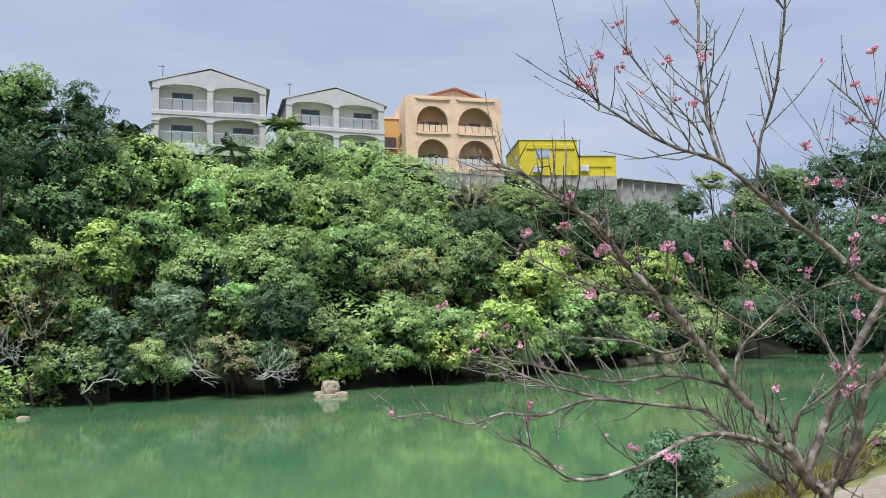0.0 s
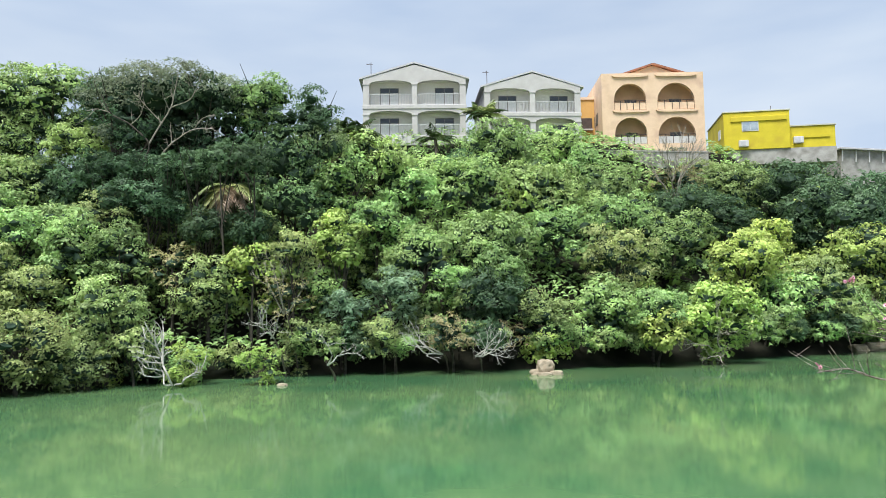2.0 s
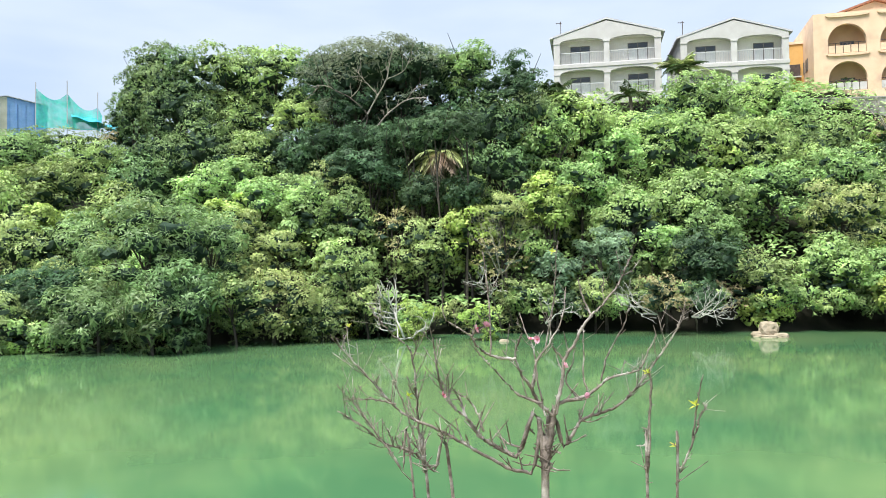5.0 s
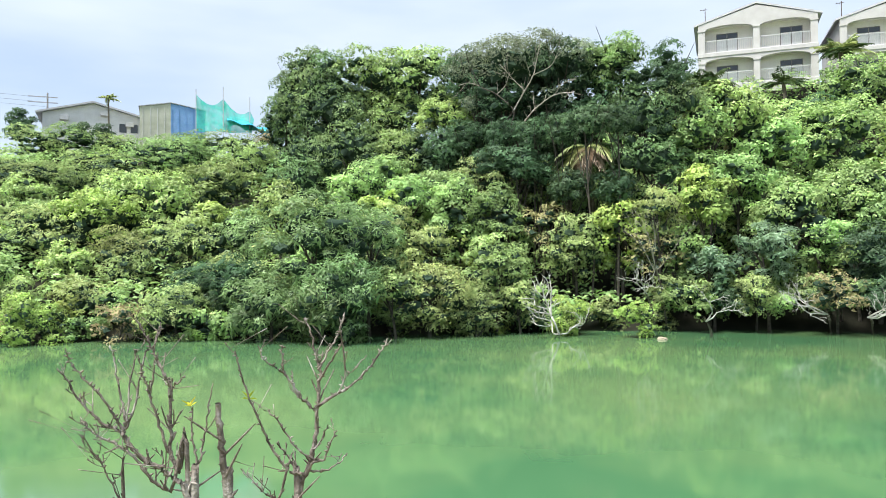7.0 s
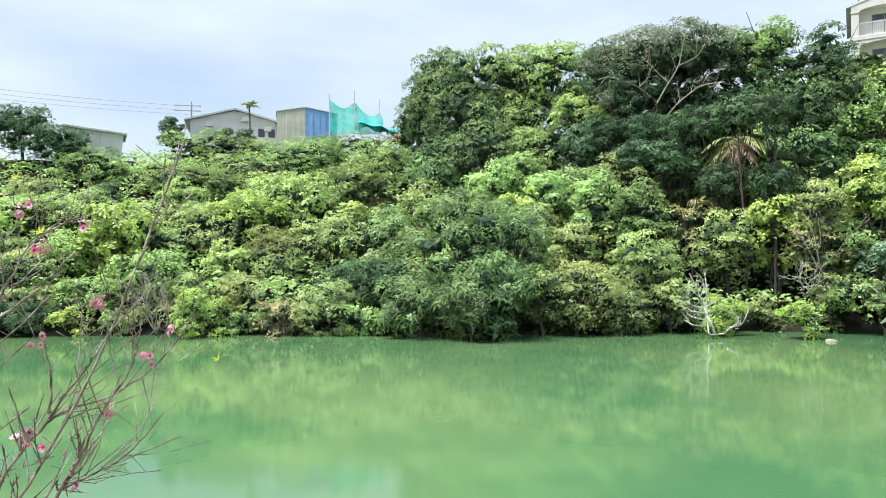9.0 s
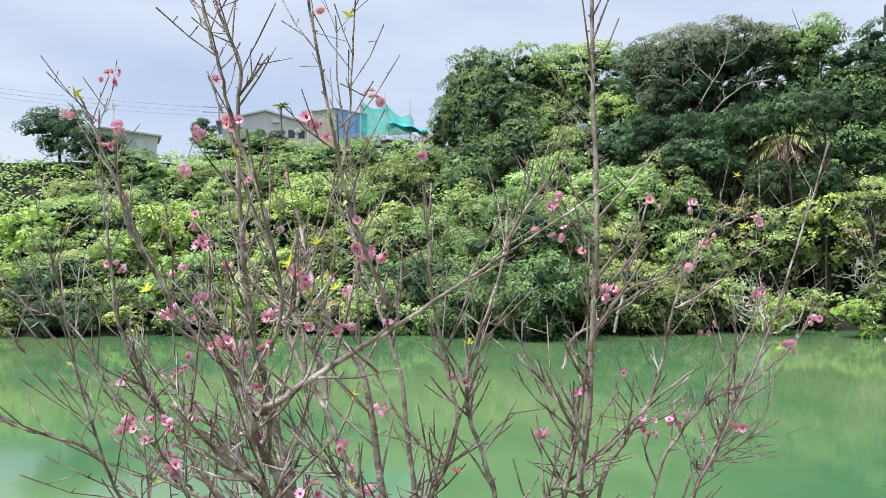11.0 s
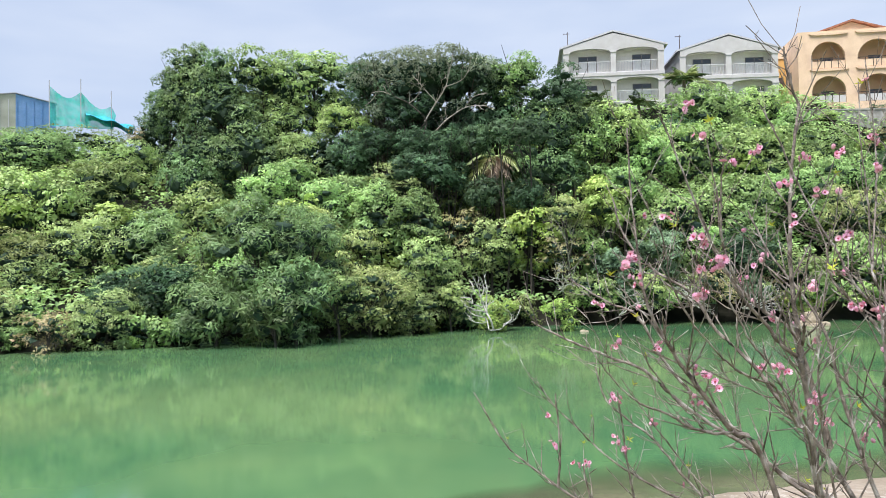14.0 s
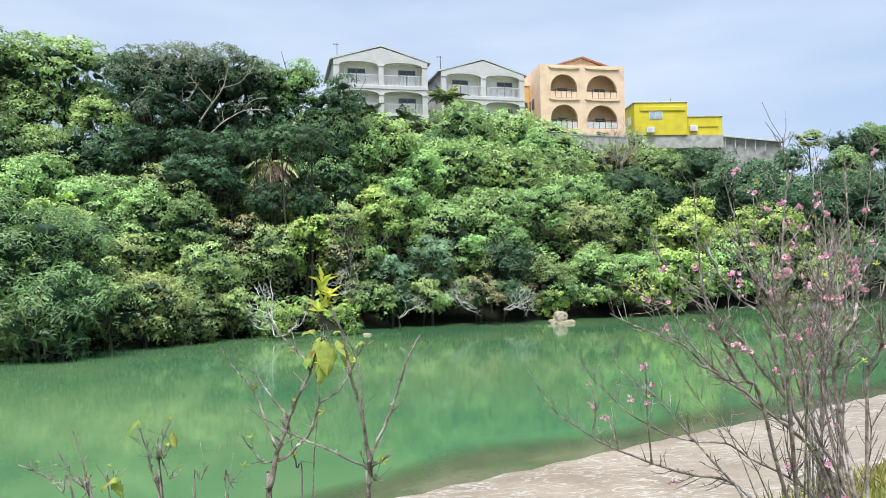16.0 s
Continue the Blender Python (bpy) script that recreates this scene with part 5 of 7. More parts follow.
def limb(tree, pts, r0, r1, rng, twigs, flowers, leaves, reach=0.34, up=0.5, k=1.0, mat=None, bunch=(1, 2, 3, 4, 6)):
    """One limb with its twigs as one mesh; blossoms and young leaves are parts of it."""
    verts, faces, spots = [], [], []
    line = smooth_line(pts, rng, 0.0022 * k)
    n = len(line)
    rad = [r0 + (r1 - r0) * (i / (n - 1)) ** 0.8 for i in range(n)]
    tube(verts, faces, line, rad, 7)
    total = sum((b - a).length for a, b in zip(line, line[1:]))
    for _ in range(max(1, int(total * twigs))):
        i = rng.randrange(int(n * 0.15), n - 1)
        d = (line[i + 1] - line[i]).normalized()
        side = d.orthogonal().normalized()
        side.rotate(Matrix.Rotation(rng.uniform(0, 6.28), 3, d))
        ln = reach * rng.uniform(0.35, 1.2)
        aim = (d * rng.uniform(0.4, 1.0) + side * 0.8 + Vector((0, 0, up))).normalized()
        a = line[i]
        b = a + aim * ln * 0.5 + Vector((rng.uniform(-1, 1), rng.uniform(-1, 1), rng.uniform(-1, 1))) * ln * 0.08
        c = b + (aim + Vector((0, 0, up * 0.5))).normalized() * ln * 0.5
        rr = min(rad[i] * 0.55, 0.0042 * k)
        tube(verts, faces, [a, b, c], [rr, rr * 0.8, 0.0016 * k], 4)
        spots += [b, c]
        for q in (a.lerp(b, 0.6), b, b.lerp(c, 0.5)):
            if rng.random() < 0.55:
                v = Vector((rng.uniform(-1, 1), rng.uniform(-1, 1), rng.uniform(0, 1.2))).normalized()
                s = rng.uniform(0.01, 0.12) * k * (1 if rng.random() < 0.4 else 0.25)
                tube(verts, faces, [q, q + v * s * 0.6, q + v * s], [rr * 0.7, rr * 0.65, 0.0012 * k], 4)
                spots.append(q + v * s)
    for i in range(2, n - 1):
        if k == 1 and rng.random() < 0.6:
            v = Vector((rng.uniform(-1, 1), rng.uniform(-1, 1), rng.uniform(-0.2, 1))).normalized()
            tube(verts, faces, [line[i], line[i] + v * (rad[i] + 0.003), line[i] + v * (rad[i] + 0.007)], [0.0026, 0.0024, 0.001], 4)
    ob = pydata("branch", verts, faces, mat or TWIG, tree)
    ob.data.shade_smooth()
    rng.shuffle(spots)
    flowers, leaves = (int(v) + (rng.random() < v % 1) for v in (flowers, leaves))
    for q in spots[:flowers]:
        for _ in range(rng.choice(bunch)):
            m = Matrix.Translation(q + Vector((rng.uniform(-1, 1), rng.uniform(-1, 1), rng.uniform(-1, 0.6))) * 0.022) @ pose(0, 0, 0, rng.uniform(-100, 100), rng.uniform(-100, 100), rng.uniform(0, 360)) @ Matrix.Scale(rng.uniform(0.65, 1.1), 4)
            f = new("blossom", PETALS)
            f.parent, f.matrix_local = ob, m
            f["label"] = "open pink blossom"
            s = new("blossom_heart", STAMENS)
            s.parent, s.matrix_local = ob, m
    for q in spots[flowers : flowers + leaves]:
        f = new("leaf_tuft", TUFT)
        f.parent = ob
        f.matrix_local = Matrix.Translation(q) @ pose(0, 0, 0, rng.uniform(-40, 40), rng.uniform(-40, 40), rng.uniform(0, 360)) @ Matrix.Scale(rng.uniform(0.3, 0.6), 4)
        f["label"] = "yellow-green young leaves"
    return ob


def near_tree(name, limbs, label, seed, twigs, flowers, leaves, reach, up=0.5, bunch=(1, 2, 3, 4, 6), mat=None):
    rng = random.Random(seed)
    x, y, z = limbs[0][2][0]
    g = float(ground(x, y))
    tree = thing(name, pose(x, y, g), label, "tree", "saplings of the near bank")
    for i, (r0, r1, pts) in enumerate(limbs):
        pts = [Vector(p) - Vector((x, y, g)) for p in pts]
        if i == 0 or pts[0].z + g < z + 0.085:
            pts = [Vector((pts[0].x * 0.6, pts[0].y * 0.6, -0.1))] + pts
            r0 = r0 * 1.15
        limb(tree, pts, r0, r1, rng, twigs, flowers, leaves, reach, up, bunch=bunch, mat=mat)
    return tree


def stem(rows, r0, r1, *pts):
    rows.append((r0, r1, pts))


CHERRY_LIMBS = []
stem(CHERRY_LIMBS, 0.0321, 0.0048, (1.914, 7.520, 2.529), (1.806, 7.498, 2.748), (1.717, 7.480, 2.898), (1.602, 7.468, 3.022), (1.416, 7.445, 3.212), (1.243, 7.413, 3.424), (1.074, 7.384, 3.606), (0.881, 7.354, 3.784), (0.743, 7.319, 3.957), (0.585, 7.301, 4.054), (0.405, 7.276, 4.171), (0.279, 7.264, 4.216))
stem(CHERRY_LIMBS, 0.0252, 0.0156, (1.776, 7.491, 2.803), (1.839, 7.484, 2.931), (1.918, 7.483, 3.086), (2.033, 7.487, 3.295), (2.197, 7.495, 3.536), (2.475, 7.510, 3.869))
stem(CHERRY_LIMBS, 0.0267, 0.0166, (1.887, 7.523, 2.530), (1.954, 7.458, 2.775), (1.990, 7.385, 3.017), (1.994, 7.328, 3.203), (2.087, 7.261, 3.332))
stem(CHERRY_LIMBS, 0.0175, 0.0098, (1.775, 7.561, 2.527), (1.673, 7.602, 2.772), (1.578, 7.650, 2.916), (1.468, 7.705, 3.035))
stem(CHERRY_LIMBS, 0.0172, 0.0049, (1.719, 7.485, 2.872), (1.537, 7.484, 2.970), (1.257, 7.483, 3.008), (0.948, 7.483, 2.884), (0.649, 7.471, 2.839), (0.462, 7.435, 2.977), (0.344, 7.411, 3.058))
stem(CHERRY_LIMBS, 0.0125, 0.0046, (1.501, 7.688, 3.003), (1.388, 7.718, 3.091), (1.085, 7.836, 3.125), (0.776, 7.971, 3.186), (0.508, 8.094, 3.287), (0.370, 8.159, 3.332))
stem(CHERRY_LIMBS, 0.0100, 0.0041, (1.085, 7.836, 3.125), (0.852, 7.849, 3.144), (0.617, 7.859, 3.076), (0.415, 7.857, 3.092), (0.243, 7.856, 3.045), (0.047, 7.842, 3.108), (-0.132, 7.834, 3.089))
stem(CHERRY_LIMBS, 0.0091, 0.0042, (1.443, 7.443, 3.211), (1.177, 7.517, 3.278), (0.887, 7.626, 3.253), (0.590, 7.739, 3.321), (0.359, 7.830, 3.377))
stem(CHERRY_LIMBS, 0.0077, 0.0037, (1.228, 7.409, 3.450), (1.079, 7.419, 3.390), (0.916, 7.410, 3.445), (0.673, 7.396, 3.463))
stem(CHERRY_LIMBS, 0.0076, 0.0026, (0.992, 7.377, 3.658), (0.777, 7.437, 3.689), (0.540, 7.517, 3.799), (0.347, 7.588, 3.938))
stem(CHERRY_LIMBS, 0.0213, 0.0037, (2.292, 7.331, 3.625), (2.071, 7.346, 3.669), (1.899, 7.333, 3.828), (1.671, 7.320, 3.984), (1.500, 7.305, 4.112), (1.304, 7.286, 4.249), (1.059, 7.277, 4.320), (0.790, 7.252, 4.460), (0.554, 7.219, 4.619))
stem(CHERRY_LIMBS, 0.0089, 0.0055, (1.317, 7.286, 4.249), (1.282, 7.304, 4.422), (1.274, 7.339, 4.673), (1.297, 7.379, 4.935), (1.354, 7.427, 5.241))
stem(CHERRY_LIMBS, 0.0051, 0.0024, (1.194, 7.282, 4.285), (1.048, 7.238, 4.476), (0.928, 7.191, 4.610), (0.810, 7.147, 4.715))
stem(CHERRY_LIMBS, 0.0053, 0.0027, (1.321, 7.428, 4.403), (1.217, 7.461, 4.547), (1.127, 7.499, 4.667))
stem(CHERRY_LIMBS, 0.0077, 0.0048, (1.500, 7.303, 4.124), (1.496, 7.252, 4.335), (1.533, 7.184, 4.524), (1.530, 7.091, 4.774), (1.505, 7.004, 4.987))
stem(CHERRY_LIMBS, 0.0078, 0.0041, (1.416, 7.445, 3.212), (1.456, 7.447, 3.392), (1.671, 7.449, 3.571), (1.891, 7.457, 3.676), (2.114, 7.469, 3.715))
stem(CHERRY_LIMBS, 0.0066, 0.0039, (1.535, 7.449, 3.482), (1.321, 7.435, 3.603), (1.233, 7.423, 3.656))
stem(CHERRY_LIMBS, 0.0081, 0.0028, (2.016, 7.487, 3.268), (1.883, 7.508, 3.487), (1.642, 7.567, 3.767), (1.500, 7.608, 3.995), (1.406, 7.637, 4.170))
stem(CHERRY_LIMBS, 0.0106, 0.0063, (1.715, 7.473, 2.938), (1.712, 7.434, 3.074), (1.825, 7.338, 3.208), (1.903, 7.243, 3.338))
stem(CHERRY_LIMBS, 0.0053, 0.0042, (2.245, 7.281, 4.248), (2.169, 7.318, 4.392), (2.105, 7.371, 4.544), (2.010, 7.450, 4.708))
stem(CHERRY_LIMBS, 0.0053, 0.0024, (1.956, 7.338, 3.775), (1.965, 7.299, 3.903), (1.949, 7.176, 4.195), (1.918, 7.005, 4.505))
stem(CHERRY_LIMBS, 0.0040, 0.0027, (2.247, 7.305, 4.037), (2.150, 7.325, 4.094), (1.941, 7.383, 4.266), (1.888, 7.410, 4.493))
stem(CHERRY_LIMBS, 0.0065, 0.0038, (1.995, 7.368, 3.071), (1.924, 7.340, 3.179), (2.021, 7.258, 3.259))
stem(CHERRY_LIMBS, 0.0049, 0.0025, (0.739, 7.253, 4.459), (0.737, 7.271, 4.579), (0.730, 7.307, 4.721))
stem(CHERRY_LIMBS, 0.0050, 0.0024, (0.881, 7.354, 3.784), (0.690, 7.331, 3.821), (0.519, 7.263, 3.949))
BARE_LIMBS = []
stem(BARE_LIMBS, 0.0127, 0.0102, (-4.447, 4.369, 2.802), (-4.443, 4.369, 2.844), (-4.440, 4.368, 2.895), (-4.428, 4.369, 2.963), (-4.417, 4.370, 3.027))
stem(BARE_LIMBS, 0.0076, 0.0024, (-4.415, 4.370, 3.030), (-4.458, 4.341, 3.076), (-4.480, 4.316, 3.130), (-4.503, 4.292, 3.174), (-4.517, 4.271, 3.226), (-4.512, 4.255, 3.261), (-4.489, 4.243, 3.311))
stem(BARE_LIMBS, 0.0049, 0.0016, (-4.514, 4.258, 3.228), (-4.567, 4.234, 3.233), (-4.600, 4.215, 3.248), (-4.625, 4.197, 3.273), (-4.638, 4.183, 3.302), (-4.673, 4.162, 3.332), (-4.712, 4.141, 3.365), (-4.715, 4.127, 3.445))
stem(BARE_LIMBS, 0.0076, 0.0022, (-4.415, 4.370, 3.030), (-4.399, 4.385, 3.070), (-4.338, 4.414, 3.084), (-4.294, 4.437, 3.107), (-4.257, 4.458, 3.139), (-4.220, 4.480, 3.154), (-4.157, 4.509, 3.169), (-4.135, 4.526, 3.202), (-4.096, 4.546, 3.288))
stem(BARE_LIMBS, 0.0076, 0.0022, (-4.410, 4.371, 3.039), (-4.403, 4.376, 3.080), (-4.388, 4.383, 3.147), (-4.381, 4.388, 3.214), (-4.349, 4.399, 3.264), (-4.326, 4.409, 3.315), (-4.294, 4.421, 3.357), (-4.254, 4.435, 3.399), (-4.214, 4.450, 3.450), (-4.190, 4.459, 3.502), (-4.165, 4.469, 3.553))
stem(BARE_LIMBS, 0.0043, 0.0017, (-4.388, 4.400, 3.212), (-4.413, 4.377, 3.249), (-4.422, 4.360, 3.276))
stem(BARE_LIMBS, 0.0043, 0.0017, (-4.294, 4.421, 3.352), (-4.322, 4.421, 3.417), (-4.337, 4.424, 3.477))
stem(BARE_LIMBS, 0.0068, 0.0023, (-4.442, 4.368, 2.875), (-4.386, 4.396, 2.925), (-4.359, 4.417, 2.972), (-4.332, 4.437, 3.011), (-4.288, 4.463, 3.025), (-4.227, 4.494, 3.048), (-4.181, 4.520, 3.088), (-4.134, 4.545, 3.147), (-4.087, 4.570, 3.215), (-4.038, 4.596, 3.285), (-4.021, 4.613, 3.328))
stem(BARE_LIMBS, 0.0050, 0.0017, (-4.472, 4.303, 3.132), (-4.463, 4.304, 3.174), (-4.454, 4.304, 3.223), (-4.429, 4.310, 3.256), (-4.397, 4.317, 3.306), (-4.371, 4.322, 3.372), (-4.362, 4.322, 3.454))
stem(BARE_LIMBS, 0.0085, 0.0020, (-4.449, 4.366, 2.875), (-4.535, 4.327, 2.900), (-4.591, 4.296, 2.938), (-4.630, 4.269, 2.967), (-4.652, 4.247, 3.004), (-4.671, 4.226, 3.040), (-4.703, 4.202, 3.076), (-4.724, 4.180, 3.120), (-4.737, 4.160, 3.163), (-4.741, 4.143, 3.221), (-4.745, 4.124, 3.303))
stem(BARE_LIMBS, 0.0041, 0.0016, (-4.613, 4.220, 3.000), (-4.627, 4.214, 3.053), (-4.657, 4.204, 3.102), (-4.711, 4.188, 3.135), (-4.750, 4.176, 3.168))
stem(BARE_LIMBS, 0.0068, 0.0020, (-4.450, 4.368, 2.819), (-4.488, 4.343, 2.845), (-4.561, 4.309, 2.870), (-4.633, 4.274, 2.916), (-4.688, 4.244, 2.954), (-4.758, 4.210, 2.999), (-4.812, 4.181, 3.027), (-4.865, 4.152, 3.063), (-4.901, 4.127, 3.107), (-4.951, 4.098, 3.174), (-5.001, 4.068, 3.240), (-5.036, 4.044, 3.290))
stem(BARE_LIMBS, 0.0032, 0.0016, (-4.867, 4.117, 3.094), (-4.940, 4.087, 3.110), (-5.024, 4.054, 3.112))
stem(BARE_LIMBS, 0.0058, 0.0020, (-4.726, 4.244, 2.795), (-4.778, 4.211, 2.867), (-4.813, 4.184, 2.913), (-4.848, 4.157, 2.942), (-4.913, 4.121, 2.971), (-4.977, 4.086, 3.032), (-5.040, 4.050, 3.076))
stem(BARE_LIMBS, 0.0040, 0.0016, (-4.815, 4.121, 2.852), (-4.845, 4.111, 2.892), (-4.904, 4.092, 2.980), (-4.964, 4.072, 3.067), (-4.993, 4.062, 3.115))
stem(BARE_LIMBS, 0.0053, 0.0017, (-4.854, 4.354, 2.776), (-4.858, 4.346, 2.818), (-4.870, 4.334, 2.911), (-4.873, 4.324, 3.018), (-4.876, 4.314, 3.107), (-4.879, 4.306, 3.177), (-4.891, 4.294, 3.248), (-4.937, 4.275, 3.292), (-4.990, 4.252, 3.354), (-5.010, 4.240, 3.398))
stem(BARE_LIMBS, 0.0032, 0.0016, (-4.802, 4.171, 2.914), (-4.831, 4.159, 3.007), (-4.861, 4.147, 3.104), (-4.898, 4.134, 3.202))
stem(BARE_LIMBS, 0.0032, 0.0017, (-4.580, 4.201, 3.247), (-4.587, 4.216, 3.393), (-4.600, 4.232, 3.490), (-4.615, 4.247, 3.573))
stem(BARE_LIMBS, 0.0050, 0.0017, (-4.446, 4.312, 3.082), (-4.512, 4.292, 3.108), (-4.559, 4.277, 3.158), (-4.606, 4.263, 3.208), (-4.645, 4.250, 3.259))
stem(BARE_LIMBS, 0.0034, 0.0017, (-4.438, 4.356, 3.251), (-4.407, 4.335, 3.387), (-4.386, 4.310, 3.587))
stem(BARE_LIMBS, 0.0033, 0.0017, (-4.434, 4.316, 3.041), (-4.460, 4.329, 3.153), (-4.474, 4.346, 3.251), (-4.507, 4.358, 3.317), (-4.527, 4.375, 3.367))
stem(BARE_LIMBS, 0.0035, 0.0017, (-4.350, 4.435, 3.080), (-4.382, 4.424, 3.141), (-4.364, 4.427, 3.192), (-4.351, 4.428, 3.244))
stem(BARE_LIMBS, 0.0035, 0.0017, (-4.277, 4.501, 3.132), (-4.252, 4.489, 3.222), (-4.202, 4.484, 3.310), (-4.177, 4.472, 3.380))
stem(BARE_LIMBS, 0.0035, 0.0018, (-4.321, 4.490, 3.093), (-4.335, 4.501, 3.147), (-4.336, 4.513, 3.234), (-4.338, 4.526, 3.304))
REED_LIMBS = []
stem(REED_LIMBS, 0.0044, 0.0029, (-4.112, 4.148, 2.897), (-4.109, 4.147, 2.931), (-4.103, 4.144, 3.050), (-4.097, 4.142, 3.167), (-4.101, 4.139, 3.225))
stem(REED_LIMBS, 0.0037, 0.0022, (-4.032, 4.170, 2.896), (-4.024, 4.171, 2.930), (-3.987, 4.178, 3.020), (-3.965, 4.181, 3.093), (-3.946, 4.186, 3.124))
stem(REED_LIMBS, 0.0029, 0.0015, (-3.990, 4.177, 3.012), (-3.979, 4.178, 3.078), (-3.971, 4.178, 3.136), (-3.955, 4.180, 3.209))
BUDDING_LIMBS = []
stem(BUDDING_LIMBS, 0.0085, 0.0016, (-6.773, 2.246, 2.940), (-6.775, 2.242, 2.965), (-6.784, 2.233, 3.000), (-6.796, 2.223, 3.034), (-6.828, 2.201, 3.063), (-6.854, 2.183, 3.081), (-6.875, 2.167, 3.107), (-6.893, 2.153, 3.140), (-6.905, 2.143, 3.160), (-6.926, 2.129, 3.167), (-6.947, 2.114, 3.191), (-6.967, 2.098, 3.220), (-6.987, 2.083, 3.266), (-7.005, 2.069, 3.296))
stem(BUDDING_LIMBS, 0.0039, 0.0013, (-6.904, 2.164, 3.144), (-6.911, 2.152, 3.171), (-6.918, 2.139, 3.199), (-6.930, 2.124, 3.232), (-6.942, 2.109, 3.253), (-6.960, 2.090, 3.286), (-6.972, 2.075, 3.312), (-6.972, 2.066, 3.342))
stem(BUDDING_LIMBS, 0.0033, 0.0013, (-6.904, 2.164, 3.153), (-6.909, 2.167, 3.182), (-6.921, 2.165, 3.227), (-6.933, 2.164, 3.266), (-6.940, 2.165, 3.304), (-6.952, 2.163, 3.337))
stem(BUDDING_LIMBS, 0.0033, 0.0014, (-6.904, 2.164, 3.153), (-6.900, 2.180, 3.187), (-6.901, 2.194, 3.224), (-6.906, 2.205, 3.262), (-6.907, 2.218, 3.314), (-6.905, 2.234, 3.326))
stem(BUDDING_LIMBS, 0.0026, 0.0013, (-6.901, 2.166, 3.170), (-6.901, 2.171, 3.241), (-6.895, 2.180, 3.305), (-6.892, 2.188, 3.331))
stem(BUDDING_LIMBS, 0.0052, 0.0017, (-6.786, 2.237, 2.999), (-6.808, 2.230, 3.050), (-6.828, 2.225, 3.094), (-6.832, 2.229, 3.146), (-6.837, 2.232, 3.197), (-6.842, 2.236, 3.243), (-6.856, 2.234, 3.262), (-6.877, 2.229, 3.301), (-6.891, 2.227, 3.327), (-6.912, 2.221, 3.361), (-6.933, 2.216, 3.394))
stem(BUDDING_LIMBS, 0.0027, 0.0013, (-6.843, 2.240, 3.238), (-6.829, 2.253, 3.254), (-6.823, 2.262, 3.267))
stem(BUDDING_LIMBS, 0.0039, 0.0013, (-6.822, 2.214, 3.097), (-6.831, 2.200, 3.151), (-6.841, 2.187, 3.204), (-6.846, 2.177, 3.244), (-6.850, 2.167, 3.283), (-6.855, 2.157, 3.323))
stem(BUDDING_LIMBS, 0.0026, 0.0013, (-6.855, 2.191, 3.228), (-6.838, 2.184, 3.269), (-6.824, 2.175, 3.310))
stem(BUDDING_LIMBS, 0.0027, 0.0014, (-6.899, 2.237, 3.330), (-6.897, 2.248, 3.366), (-6.898, 2.258, 3.386))
stem(BUDDING_LIMBS, 0.0046, 0.0016, (-6.786, 2.237, 2.999), (-6.811, 2.211, 3.015), (-6.839, 2.183, 3.044), (-6.861, 2.159, 3.092), (-6.883, 2.134, 3.126), (-6.910, 2.107, 3.147), (-6.926, 2.087, 3.169), (-6.930, 2.073, 3.189))
stem(BUDDING_LIMBS, 0.0039, 0.0013, (-6.794, 2.232, 3.029), (-6.778, 2.244, 3.057), (-6.768, 2.254, 3.082), (-6.762, 2.261, 3.134), (-6.755, 2.267, 3.199), (-6.748, 2.274, 3.251))
stem(BUDDING_LIMBS, 0.0026, 0.0013, (-6.769, 2.245, 3.075), (-6.783, 2.246, 3.134), (-6.789, 2.252, 3.198))
stem(BUDDING_LIMBS, 0.0026, 0.0013, (-6.835, 2.207, 3.061), (-6.835, 2.206, 3.104))
stem(BUDDING_LIMBS, 0.0026, 0.0013, (-6.908, 2.167, 2.954), (-6.908, 2.157, 2.989), (-6.931, 2.134, 3.063), (-6.943, 2.118, 3.103), (-6.963, 2.097, 3.150))
FORKED_LIMBS = []
stem(FORKED_LIMBS, 0.0089, 0.0019, (-6.726, 2.542, 2.862), (-6.727, 2.545, 2.887), (-6.721, 2.551, 2.949), (-6.709, 2.561, 2.985), (-6.697, 2.572, 3.036), (-6.691, 2.578, 3.095), (-6.689, 2.582, 3.154), (-6.686, 2.586, 3.214), (-6.687, 2.589, 3.243), (-6.700, 2.584, 3.288), (-6.708, 2.583, 3.333), (-6.728, 2.574, 3.379))
stem(FORKED_LIMBS, 0.0037, 0.0015, (-6.675, 2.563, 3.247), (-6.660, 2.586, 3.290), (-6.645, 2.609, 3.334), (-6.636, 2.628, 3.393))
stem(FORKED_LIMBS, 0.0037, 0.0015, (-6.675, 2.563, 3.218), (-6.644, 2.565, 3.256), (-6.613, 2.567, 3.302), (-6.595, 2.562, 3.325))
stem(FORKED_LIMBS, 0.0030, 0.0015, (-6.614, 2.599, 3.229), (-6.606, 2.579, 3.308), (-6.601, 2.558, 3.354))
stem(FORKED_LIMBS, 0.0052, 0.0019, (-6.680, 2.562, 3.151), (-6.649, 2.595, 3.178), (-6.621, 2.626, 3.198), (-6.593, 2.657, 3.234), (-6.578, 2.680, 3.262), (-6.562, 2.704, 3.299), (-6.559, 2.720, 3.320))
stem(FORKED_LIMBS, 0.0030, 0.0015, (-6.653, 2.623, 3.174), (-6.642, 2.636, 3.218), (-6.624, 2.654, 3.240), (-6.599, 2.675, 3.277))
